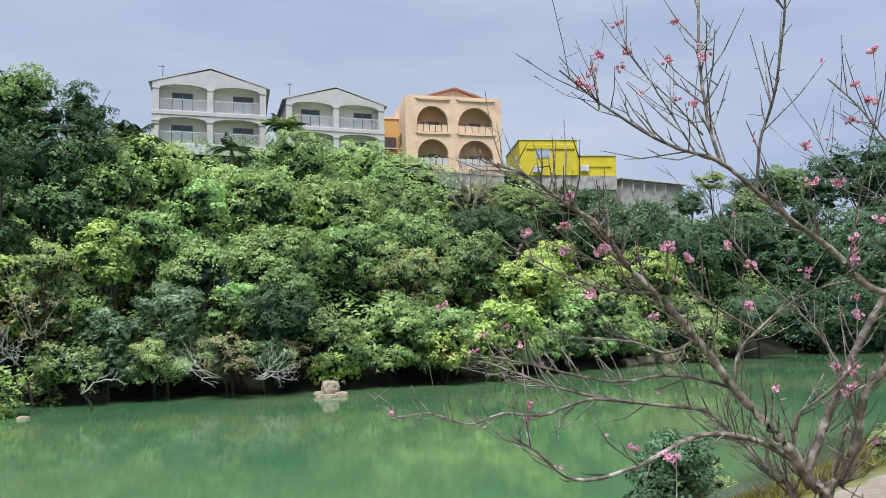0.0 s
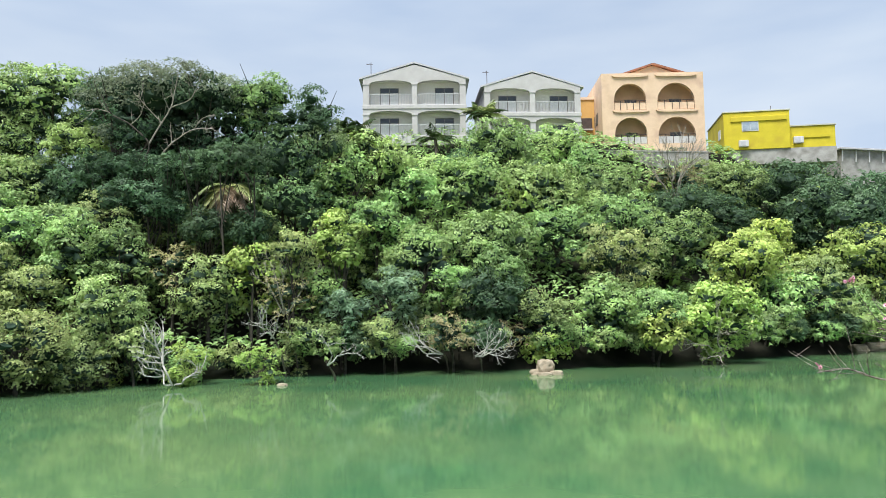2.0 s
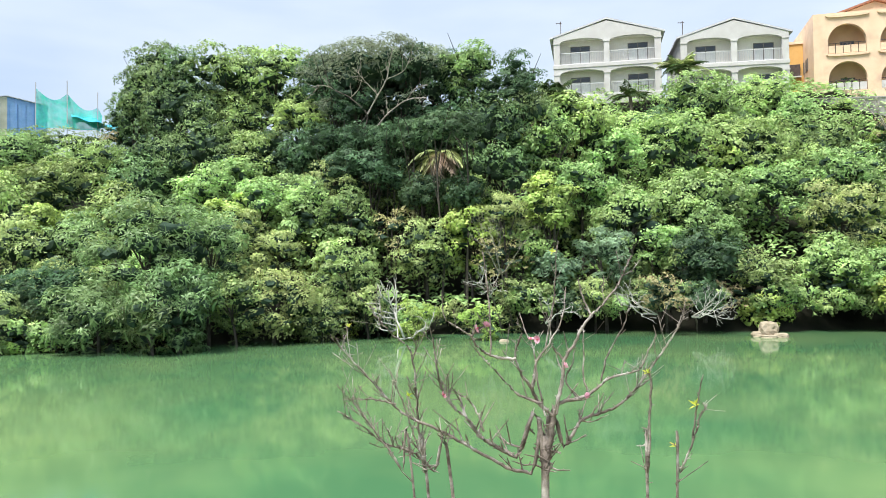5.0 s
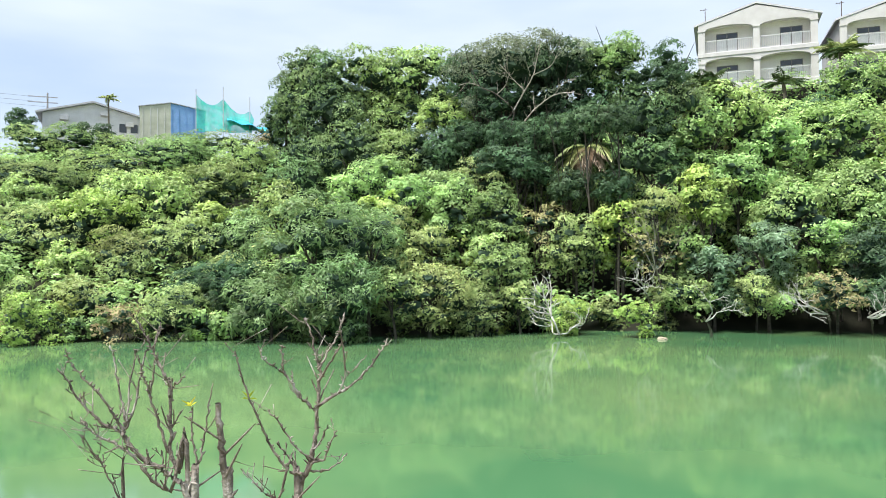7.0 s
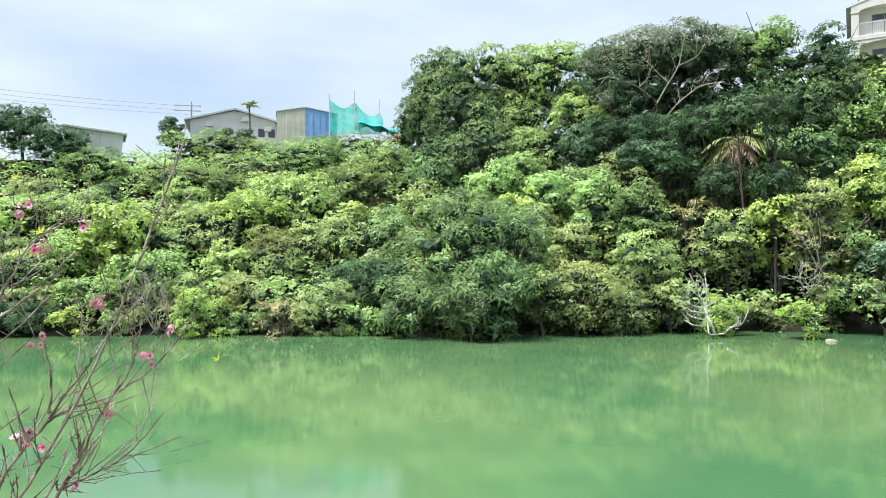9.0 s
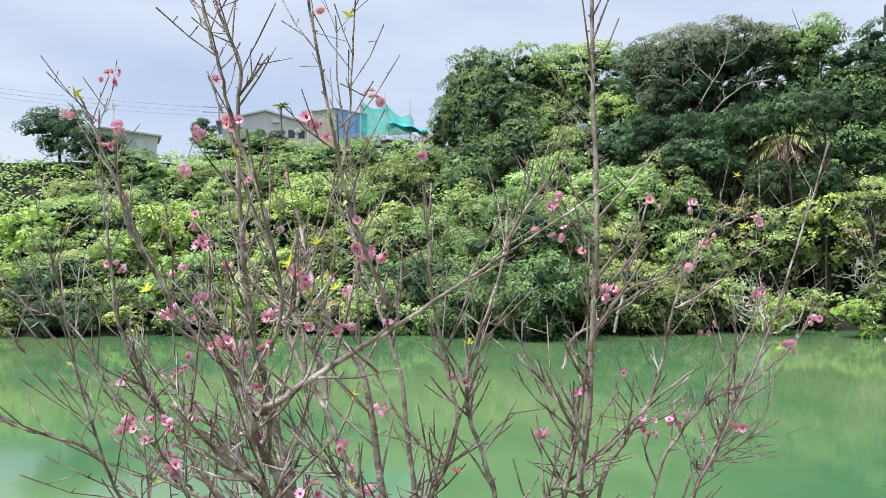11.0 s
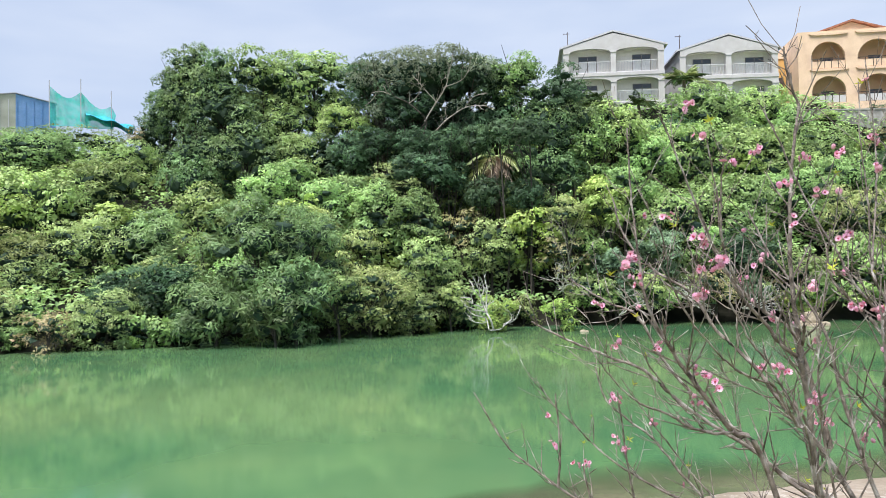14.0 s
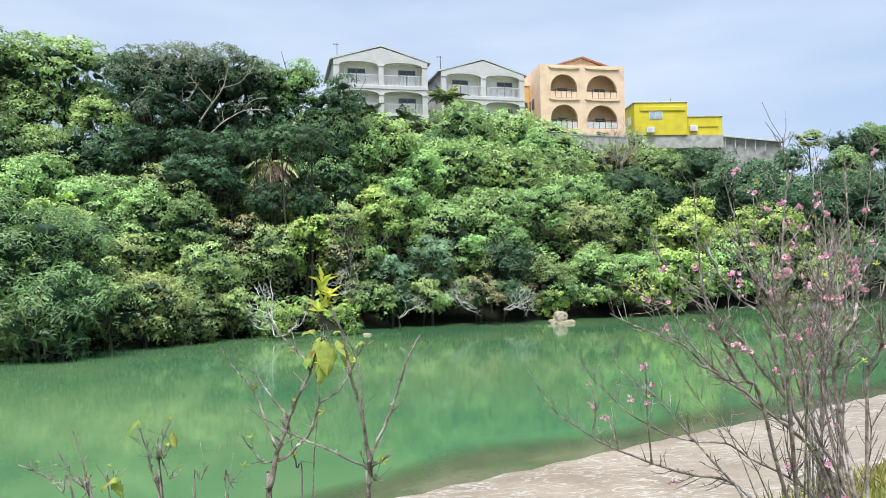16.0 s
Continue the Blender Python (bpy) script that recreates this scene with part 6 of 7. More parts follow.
stem(FORKED_LIMBS, 0.0052, 0.0018, (-6.683, 2.561, 3.143), (-6.698, 2.540, 3.168), (-6.712, 2.519, 3.199), (-6.720, 2.503, 3.230), (-6.740, 2.478, 3.260), (-6.760, 2.455, 3.284), (-6.764, 2.440, 3.318))
stem(FORKED_LIMBS, 0.0029, 0.0015, (-6.722, 2.490, 3.241), (-6.727, 2.485, 3.297), (-6.724, 2.486, 3.318))
stem(FORKED_LIMBS, 0.0029, 0.0015, (-6.706, 2.523, 3.180), (-6.716, 2.517, 3.206), (-6.721, 2.513, 3.250))
stem(FORKED_LIMBS, 0.0045, 0.0018, (-6.705, 2.552, 2.980), (-6.731, 2.521, 2.991), (-6.750, 2.494, 3.032), (-6.763, 2.471, 3.079), (-6.769, 2.452, 3.125), (-6.786, 2.425, 3.199), (-6.791, 2.406, 3.259), (-6.793, 2.389, 3.310))
stem(FORKED_LIMBS, 0.0037, 0.0015, (-6.718, 2.544, 2.958), (-6.738, 2.535, 3.009), (-6.758, 2.527, 3.039), (-6.776, 2.519, 3.060))
stem(FORKED_LIMBS, 0.0045, 0.0015, (-6.705, 2.552, 2.980), (-6.681, 2.553, 3.012), (-6.652, 2.559, 3.022), (-6.635, 2.557, 3.061), (-6.611, 2.558, 3.100))
stem(FORKED_LIMBS, 0.0037, 0.0015, (-6.705, 2.552, 2.988), (-6.672, 2.586, 2.984), (-6.644, 2.617, 3.003), (-6.636, 2.637, 3.022))
stem(FORKED_LIMBS, 0.0030, 0.0015, (-6.689, 2.560, 3.040), (-6.675, 2.578, 3.067), (-6.666, 2.594, 3.102))
stem(FORKED_LIMBS, 0.0045, 0.0015, (-6.726, 2.542, 2.884), (-6.758, 2.507, 2.918), (-6.789, 2.473, 2.952), (-6.807, 2.446, 2.999))
stem(FORKED_LIMBS, 0.0037, 0.0015, (-6.672, 2.570, 3.014), (-6.706, 2.538, 3.035), (-6.733, 2.510, 3.089), (-6.753, 2.485, 3.135), (-6.779, 2.458, 3.166))
STUMP_LIMBS = []
stem(STUMP_LIMBS, 0.0101, 0.0067, (-6.744, 2.321, 2.916), (-6.746, 2.320, 2.947), (-6.749, 2.317, 3.004), (-6.756, 2.311, 3.071), (-6.760, 2.307, 3.138), (-6.763, 2.304, 3.199))
LEAFY_LIMBS = []
stem(LEAFY_LIMBS, 0.0108, 0.0033, (-12.673, -1.077, 2.666), (-12.668, -1.084, 2.713), (-12.655, -1.093, 2.779), (-12.644, -1.101, 2.839), (-12.622, -1.110, 2.899), (-12.601, -1.119, 2.959), (-12.569, -1.130, 3.039), (-12.537, -1.139, 3.098), (-12.511, -1.149, 3.157), (-12.485, -1.159, 3.235), (-12.454, -1.168, 3.280))
stem(LEAFY_LIMBS, 0.0046, 0.0016, (-12.515, -1.140, 3.152), (-12.535, -1.144, 3.196), (-12.573, -1.146, 3.236), (-12.601, -1.149, 3.266), (-12.639, -1.151, 3.316), (-12.661, -1.153, 3.346))
stem(LEAFY_LIMBS, 0.0030, 0.0017, (-12.556, -1.159, 3.222), (-12.572, -1.149, 3.275), (-12.585, -1.140, 3.324))
stem(LEAFY_LIMBS, 0.0054, 0.0022, (-12.596, -1.109, 2.938), (-12.613, -1.098, 2.995), (-12.654, -1.084, 3.043), (-12.687, -1.072, 3.092), (-12.738, -1.058, 3.151), (-12.780, -1.044, 3.191))
stem(LEAFY_LIMBS, 0.0046, 0.0022, (-12.644, -1.094, 2.877), (-12.676, -1.078, 2.944), (-12.709, -1.061, 3.030), (-12.742, -1.044, 3.088), (-12.796, -1.025, 3.147), (-12.839, -1.008, 3.197), (-12.863, -0.991, 3.236))
stem(LEAFY_LIMBS, 0.0069, 0.0020, (-12.652, -1.083, 2.819), (-12.605, -1.099, 2.837), (-12.563, -1.114, 2.879), (-12.522, -1.131, 2.920), (-12.495, -1.147, 3.000), (-12.477, -1.161, 3.041), (-12.427, -1.178, 3.072), (-12.396, -1.192, 3.103), (-12.356, -1.209, 3.181), (-12.315, -1.226, 3.257))
stem(LEAFY_LIMBS, 0.0030, 0.0016, (-12.479, -1.160, 3.041), (-12.486, -1.161, 3.100), (-12.496, -1.162, 3.178))
stem(LEAFY_LIMBS, 0.0039, 0.0016, (-12.653, -1.082, 2.814), (-12.693, -1.099, 2.824), (-12.737, -1.117, 2.886), (-12.770, -1.134, 2.940))
stem(LEAFY_LIMBS, 0.0031, 0.0016, (-12.693, -1.080, 2.818), (-12.727, -1.136, 2.827))
stem(LEAFY_LIMBS, 0.0031, 0.0017, (-12.557, -1.048, 2.661), (-12.574, -1.055, 2.784), (-12.592, -1.063, 2.867), (-12.600, -1.070, 2.925))
stem(LEAFY_LIMBS, 0.0031, 0.0017, (-12.518, -1.050, 2.661), (-12.504, -1.095, 2.872), (-12.486, -1.140, 3.038))
stem(LEAFY_LIMBS, 0.0053, 0.0024, (-13.168, -0.679, 2.567), (-13.174, -0.679, 2.609), (-13.196, -0.680, 2.681), (-13.217, -0.680, 2.772), (-13.250, -0.681, 2.881))
stem(LEAFY_LIMBS, 0.0044, 0.0019, (-13.163, -0.681, 2.640), (-13.173, -0.684, 2.749), (-13.148, -0.688, 2.839), (-13.118, -0.691, 2.911))
stem(LEAFY_LIMBS, 0.0036, 0.0019, (-13.171, -0.683, 2.703), (-13.150, -0.685, 2.749), (-13.119, -0.689, 2.816))
stem(LEAFY_LIMBS, 0.0044, 0.0019, (-13.167, -0.681, 2.649), (-13.128, -0.685, 2.664), (-13.089, -0.688, 2.684))
stem(LEAFY_LIMBS, 0.0045, 0.0020, (-13.469, -0.611, 2.558), (-13.477, -0.612, 2.600), (-13.488, -0.614, 2.673), (-13.509, -0.614, 2.765), (-13.541, -0.615, 2.870))
stem(LEAFY_LIMBS, 0.0052, 0.0024, (-13.419, -0.726, 2.593), (-13.438, -0.726, 2.639), (-13.481, -0.724, 2.683), (-13.525, -0.723, 2.750), (-13.552, -0.721, 2.807))
stem(LEAFY_LIMBS, 0.0044, 0.0024, (-13.493, -0.720, 2.595), (-13.537, -0.718, 2.635), (-13.591, -0.716, 2.696), (-13.646, -0.713, 2.725), (-13.712, -0.708, 2.753))
stem(LEAFY_LIMBS, 0.0036, 0.0020, (-13.386, -0.618, 2.556), (-13.378, -0.620, 2.614), (-13.361, -0.622, 2.671))
stem(LEAFY_LIMBS, 0.0035, 0.0019, (-13.008, -0.758, 2.586), (-12.985, -0.762, 2.674), (-12.961, -0.765, 2.730))
stem(LEAFY_LIMBS, 0.0035, 0.0019, (-12.887, -0.767, 2.584), (-12.870, -0.770, 2.651), (-12.861, -0.772, 2.676))
SHOOT_LIMBS = []
stem(SHOOT_LIMBS, 0.0066, 0.0020, (-12.309, -1.672, 2.846), (-12.308, -1.679, 2.884), (-12.307, -1.687, 2.935), (-12.309, -1.694, 2.983), (-12.319, -1.701, 3.062), (-12.336, -1.708, 3.140), (-12.354, -1.715, 3.203), (-12.367, -1.722, 3.280), (-12.380, -1.729, 3.341), (-12.401, -1.735, 3.388), (-12.415, -1.741, 3.433), (-12.421, -1.748, 3.479))
stem(SHOOT_LIMBS, 0.0048, 0.0027, (-12.311, -1.674, 2.935), (-12.284, -1.670, 3.007), (-12.253, -1.665, 3.067), (-12.229, -1.661, 3.128), (-12.204, -1.656, 3.205), (-12.180, -1.652, 3.266), (-12.148, -1.647, 3.317))
stem(SHOOT_LIMBS, 0.0037, 0.0020, (-12.314, -1.674, 2.936), (-12.369, -1.678, 2.966), (-12.429, -1.683, 3.000), (-12.488, -1.687, 3.026), (-12.547, -1.691, 3.060), (-12.598, -1.697, 3.093), (-12.648, -1.702, 3.131))
stem(SHOOT_LIMBS, 0.0037, 0.0020, (-12.308, -1.674, 2.947), (-12.315, -1.668, 3.023), (-12.325, -1.661, 3.115), (-12.330, -1.655, 3.192), (-12.341, -1.647, 3.254), (-12.369, -1.638, 3.317), (-12.386, -1.629, 3.325))
stem(SHOOT_LIMBS, 0.0024, 0.0014, (-12.305, -1.674, 2.935), (-12.261, -1.678, 2.962), (-12.238, -1.681, 2.980))
stem(SHOOT_LIMBS, 0.0024, 0.0014, (-12.306, -1.673, 2.879), (-12.293, -1.674, 2.897), (-12.277, -1.676, 2.913))
stem(SHOOT_LIMBS, 0.0018, 0.0014, (-12.314, -1.674, 2.940), (-12.323, -1.673, 2.955), (-12.330, -1.674, 2.991))
PEACH_LIMBS = []
stem(PEACH_LIMBS, 0.0135, 0.0032, (-9.591, 0.520, 1.503), (-9.769, 0.313, 2.138), (-9.878, 0.186, 2.773), (-9.893, 0.167, 2.913), (-9.910, 0.147, 3.015), (-9.927, 0.128, 3.116), (-9.937, 0.111, 3.216), (-9.954, 0.092, 3.315), (-9.965, 0.074, 3.463), (-9.964, 0.062, 3.609), (-9.961, 0.051, 3.738), (-9.948, 0.043, 3.898), (-9.934, 0.037, 4.009), (-9.976, 0.006, 4.135), (-9.984, -0.009, 4.212))
stem(PEACH_LIMBS, 0.0056, 0.0016, (-9.679, 0.481, 1.505), (-9.854, 0.103, 2.180), (-9.961, -0.128, 2.856), (-10.010, -0.180, 2.940), (-10.058, -0.232, 3.020), (-10.100, -0.281, 3.084), (-10.163, -0.338, 3.111), (-10.219, -0.392, 3.144), (-10.274, -0.446, 3.197), (-10.338, -0.505, 3.272), (-10.388, -0.557, 3.352), (-10.422, -0.603, 3.426), (-10.430, -0.636, 3.497), (-10.447, -0.674, 3.572))
stem(PEACH_LIMBS, 0.0069, 0.0022, (-10.158, 0.135, 2.844), (-10.231, 0.114, 2.842), (-10.312, 0.089, 2.866), (-10.393, 0.064, 2.916), (-10.476, 0.038, 2.950), (-10.543, 0.019, 3.001), (-10.610, -0.001, 3.080), (-10.688, -0.027, 3.204))
stem(PEACH_LIMBS, 0.0123, 0.0026, (-9.509, 0.461, 1.512), (-9.849, 0.288, 2.133), (-10.057, 0.182, 2.753), (-10.158, 0.138, 2.840), (-10.212, 0.114, 2.913), (-10.274, 0.087, 2.999), (-10.336, 0.060, 3.086), (-10.390, 0.036, 3.173), (-10.437, 0.016, 3.260), (-10.466, 0.003, 3.347), (-10.482, -0.004, 3.452), (-10.496, -0.011, 3.592), (-10.512, -0.020, 3.767), (-10.517, -0.024, 3.959))
stem(PEACH_LIMBS, 0.0091, 0.0024, (-9.927, 0.123, 3.100), (-9.947, 0.111, 3.129), (-10.013, 0.077, 3.184), (-10.049, 0.057, 3.242), (-10.129, 0.016, 3.334), (-10.186, -0.014, 3.433), (-10.236, -0.041, 3.532), (-10.278, -0.065, 3.639), (-10.327, -0.093, 3.762), (-10.383, -0.124, 3.910), (-10.411, -0.141, 3.975))
stem(PEACH_LIMBS, 0.0057, 0.0019, (-10.155, -0.010, 3.392), (-10.198, -0.054, 3.499), (-10.217, -0.087, 3.579), (-10.229, -0.117, 3.705), (-10.247, -0.149, 3.781), (-10.268, -0.184, 3.895))
stem(PEACH_LIMBS, 0.0040, 0.0016, (-10.214, -0.096, 3.570), (-10.217, -0.118, 3.656), (-10.213, -0.138, 3.780), (-10.188, -0.147, 3.847))
stem(PEACH_LIMBS, 0.0068, 0.0024, (-9.649, 0.060, 3.187), (-9.667, 0.066, 3.254), (-9.714, 0.060, 3.319), (-9.759, 0.054, 3.376), (-9.796, 0.052, 3.446), (-9.828, 0.052, 3.521), (-9.859, 0.053, 3.573), (-9.904, 0.047, 3.662), (-9.947, 0.042, 3.761), (-10.002, 0.030, 3.901), (-10.049, 0.022, 4.003))
stem(PEACH_LIMBS, 0.0065, 0.0022, (-9.927, 0.099, 3.169), (-9.943, -0.002, 3.244), (-9.975, -0.110, 3.344), (-9.997, -0.214, 3.414))
stem(PEACH_LIMBS, 0.0070, 0.0032, (-9.505, -0.172, 1.524), (-9.557, 0.097, 2.140), (-9.589, 0.263, 2.756), (-9.610, 0.242, 2.825), (-9.683, 0.197, 2.925), (-9.740, 0.160, 2.993), (-9.798, 0.124, 3.056), (-9.855, 0.087, 3.123), (-9.923, 0.046, 3.176))
stem(PEACH_LIMBS, 0.0078, 0.0023, (-9.676, -0.095, 3.175), (-9.724, -0.098, 3.218), (-9.758, -0.094, 3.267), (-9.803, -0.095, 3.316), (-9.843, -0.094, 3.359), (-9.879, -0.091, 3.418), (-9.888, -0.077, 3.523), (-9.912, -0.070, 3.592))
stem(PEACH_LIMBS, 0.0100, 0.0022, (-9.677, -0.118, 3.178), (-9.609, -0.043, 3.238), (-9.540, 0.033, 3.302), (-9.493, 0.099, 3.345), (-9.399, 0.185, 3.426), (-9.290, 0.277, 3.517), (-9.088, 0.410, 3.675))
stem(PEACH_LIMBS, 0.0101, 0.0077, (-9.582, -0.222, 1.507), (-9.641, -0.050, 2.165), (-9.677, 0.056, 2.824), (-9.690, 0.006, 2.940), (-9.708, -0.046, 3.038), (-9.716, -0.092, 3.115), (-9.677, -0.118, 3.178))
stem(PEACH_LIMBS, 0.0090, 0.0050, (-9.689, -0.145, 1.508), (-9.649, -0.143, 2.199), (-9.624, -0.141, 2.889), (-9.606, -0.159, 2.956), (-9.576, -0.170, 3.022), (-9.566, -0.191, 3.067), (-9.598, -0.230, 3.105), (-9.639, -0.274, 3.167), (-9.677, -0.316, 3.229))
stem(PEACH_LIMBS, 0.0058, 0.0022, (-9.553, 0.508, 1.503), (-9.796, 0.152, 2.188), (-9.945, -0.066, 2.873), (-10.004, -0.103, 2.981), (-10.043, -0.129, 3.058), (-10.095, -0.162, 3.146), (-10.147, -0.194, 3.212), (-10.198, -0.226, 3.311), (-10.243, -0.255, 3.368), (-10.309, -0.292, 3.387), (-10.353, -0.320, 3.432))
stem(PEACH_LIMBS, 0.0046, 0.0025, (-9.559, -0.178, 3.318), (-9.523, -0.176, 3.420), (-9.531, -0.196, 3.550), (-9.539, -0.214, 3.628), (-9.568, -0.243, 3.743), (-9.590, -0.268, 3.869), (-9.606, -0.291, 3.980), (-9.619, -0.312, 4.077))
stem(PEACH_LIMBS, 0.0052, 0.0027, (-9.466, 0.082, 3.384), (-9.513, 0.015, 3.588), (-9.522, -0.035, 3.770), (-9.527, -0.084, 3.973), (-9.529, -0.131, 4.180))
stem(PEACH_LIMBS, 0.0052, 0.0020, (-9.655, 0.001, 3.209), (-9.681, 0.018, 3.325), (-9.714, 0.032, 3.415), (-9.700, 0.067, 3.506), (-9.678, 0.105, 3.647), (-9.657, 0.142, 3.808), (-9.661, 0.166, 4.006), (-9.670, 0.189, 4.193))
stem(PEACH_LIMBS, 0.0043, 0.0019, (-9.664, -0.057, 3.201), (-9.654, -0.029, 3.329), (-9.627, 0.009, 3.415), (-9.582, 0.054, 3.496), (-9.510, 0.113, 3.556))
stem(PEACH_LIMBS, 0.0043, 0.0018, (-9.656, -0.057, 3.331), (-9.652, -0.031, 3.445), (-9.657, -0.008, 3.541))
stem(PEACH_LIMBS, 0.0047, 0.0019, (-9.569, -0.025, 1.528), (-9.798, -0.151, 2.202), (-9.939, -0.228, 2.877), (-9.963, -0.276, 3.011), (-9.977, -0.318, 3.154), (-9.976, -0.355, 3.292), (-9.966, -0.387, 3.426), (-9.962, -0.421, 3.561))
stem(PEACH_LIMBS, 0.0035, 0.0014, (-10.306, -0.405, 3.301), (-10.318, -0.431, 3.400), (-10.348, -0.466, 3.497), (-10.378, -0.500, 3.579))
stem(PEACH_LIMBS, 0.0037, 0.0014, (-10.329, -0.306, 3.284), (-10.351, -0.354, 3.356), (-10.398, -0.413, 3.392), (-10.450, -0.473, 3.429))
stem(PEACH_LIMBS, 0.0029, 0.0014, (-10.333, -0.363, 3.334), (-10.384, -0.414, 3.335), (-10.419, -0.458, 3.356))
stem(PEACH_LIMBS, 0.0044, 0.0017, (-10.266, 0.118, 2.851), (-10.295, 0.093, 2.893), (-10.354, 0.054, 2.957), (-10.413, 0.014, 3.037), (-10.471, -0.025, 3.126), (-10.505, -0.054, 3.213))
stem(PEACH_LIMBS, 0.0042, 0.0018, (-9.553, 0.332, 1.524), (-9.769, 0.335, 2.220), (-9.901, 0.337, 2.916), (-9.998, 0.292, 2.944), (-10.095, 0.247, 2.990), (-10.192, 0.202, 3.036), (-10.272, 0.165, 3.082), (-10.360, 0.123, 3.146))
stem(PEACH_LIMBS, 0.0040, 0.0016, (-10.068, -0.023, 3.290), (-10.086, -0.052, 3.386), (-10.070, -0.067, 3.528), (-10.067, -0.087, 3.667))
stem(PEACH_LIMBS, 0.0043, 0.0014, (-9.713, -0.077, 3.113), (-9.733, -0.103, 3.218), (-9.743, -0.125, 3.362), (-9.735, -0.137, 3.461), (-9.752, -0.162, 3.560))
stem(PEACH_LIMBS, 0.0042, 0.0014, (-9.641, -0.107, 3.376), (-9.592, -0.103, 3.390), (-9.562, -0.108, 3.418), (-9.542, -0.121, 3.561))
stem(PEACH_LIMBS, 0.0079, 0.0022, (-9.560, -0.218, 1.506), (-9.585, 0.113, 2.164), (-9.600, 0.316, 2.822), (-9.578, 0.322, 2.884), (-9.524, 0.348, 2.990), (-9.495, 0.356, 3.111), (-9.504, 0.340, 3.203), (-9.519, 0.320, 3.323), (-9.531, 0.301, 3.442), (-9.529, 0.292, 3.561), (-9.530, 0.280, 3.708))
stem(PEACH_LIMBS, 0.0072, 0.0031, (-9.628, -0.030, 1.519), (-9.511, 0.251, 2.169), (-9.440, 0.423, 2.819), (-9.453, 0.418, 2.985), (-9.489, 0.398, 3.106), (-9.495, 0.399, 3.196), (-9.475, 0.417, 3.302), (-9.442, 0.444, 3.409), (-9.407, 0.470, 3.563), (-9.348, 0.514, 3.671), (-9.315, 0.542, 3.733))
stem(PEACH_LIMBS, 0.0085, 0.0033, (-9.612, 0.321, 1.526), (-9.466, 0.523, 2.147), (-9.377, 0.647, 2.768), (-9.353, 0.669, 2.912), (-9.344, 0.682, 3.009), (-9.360, 0.680, 3.073), (-9.401, 0.661, 3.139), (-9.442, 0.642, 3.204), (-9.490, 0.617, 3.313))
stem(PEACH_LIMBS, 0.0101, 0.0051, (-9.527, 0.351, 1.503), (-9.361, 0.501, 2.179), (-9.261, 0.554, 2.814), (-9.234, 0.500, 2.965), (-9.219, 0.521, 3.111), (-9.214, 0.534, 3.318), (-9.205, 0.550, 3.527), (-9.209, 0.559, 3.710), (-9.214, 0.564, 3.941), (-9.219, 0.570, 4.221))
stem(PEACH_LIMBS, 0.0065, 0.0026, (-9.343, 0.663, 3.012), (-9.338, 0.684, 3.074), (-9.322, 0.711, 3.204), (-9.288, 0.751, 3.335), (-9.232, 0.806, 3.417), (-9.164, 0.870, 3.450), (-9.118, 0.919, 3.500))
stem(PEACH_LIMBS, 0.0076, 0.0033, (-9.679, 0.358, 1.520), (-9.503, 0.492, 2.169), (-9.395, 0.573, 2.817), (-9.342, 0.621, 2.905), (-9.247, 0.697, 3.000), (-9.167, 0.762, 3.110), (-9.068, 0.840, 3.204))
stem(PEACH_LIMBS, 0.0054, 0.0023, (-9.307, 0.561, 3.220), (-9.286, 0.573, 3.298), (-9.233, 0.607, 3.343), (-9.157, 0.656, 3.404), (-9.115, 0.683, 3.435))
stem(PEACH_LIMBS, 0.0065, 0.0027, (-9.700, 0.416, 1.505), (-9.359, 0.728, 2.118), (-9.150, 0.919, 2.731), (-9.104, 0.990, 2.874), (-8.996, 1.100, 3.146), (-8.905, 1.197, 3.463), (-8.810, 1.295, 3.845))
stem(PEACH_LIMBS, 0.0044, 0.0019, (-9.509, 0.312, 3.007), (-9.566, 0.285, 3.057), (-9.616, 0.262, 3.130), (-9.655, 0.246, 3.204), (-9.706, 0.221, 3.309), (-9.735, 0.211, 3.415))
stem(PEACH_LIMBS, 0.0040, 0.0020, (-9.220, 0.677, 3.308), (-9.196, 0.709, 3.451), (-9.175, 0.740, 3.564), (-9.153, 0.772, 3.679))
stem(PEACH_LIMBS, 0.0044, 0.0018, (-9.623, 0.226, 3.407), (-9.665, 0.197, 3.445), (-9.674, 0.187, 3.592), (-9.683, 0.177, 3.755), (-9.704, 0.159, 3.918), (-9.706, 0.152, 4.110))
stem(PEACH_LIMBS, 0.0130, 0.0034, (-9.699, 0.437, 1.503), (-9.713, 0.495, 1.655), (-9.703, 0.564, 1.817), (-9.869, 0.668, 2.006), (-9.971, 0.767, 2.090), (-10.232, 0.786, 2.141), (-10.454, 0.803, 2.213), (-10.677, 0.818, 2.303), (-10.825, 0.825, 2.378), (-10.972, 0.832, 2.478), (-11.119, 0.839, 2.600), (-11.271, 0.842, 2.843))
stem(PEACH_LIMBS, 0.0068, 0.0033, (-10.860, 0.810, 2.405), (-10.844, 0.775, 2.601), (-10.859, 0.743, 2.862))
stem(PEACH_LIMBS, 0.0068, 0.0033, (-10.696, 0.795, 2.310), (-10.737, 0.738, 2.532))
stem(PEACH_LIMBS, 0.0068, 0.0033, (-10.477, 0.774, 2.229), (-10.531, 0.689, 2.533), (-10.574, 0.602, 2.907))
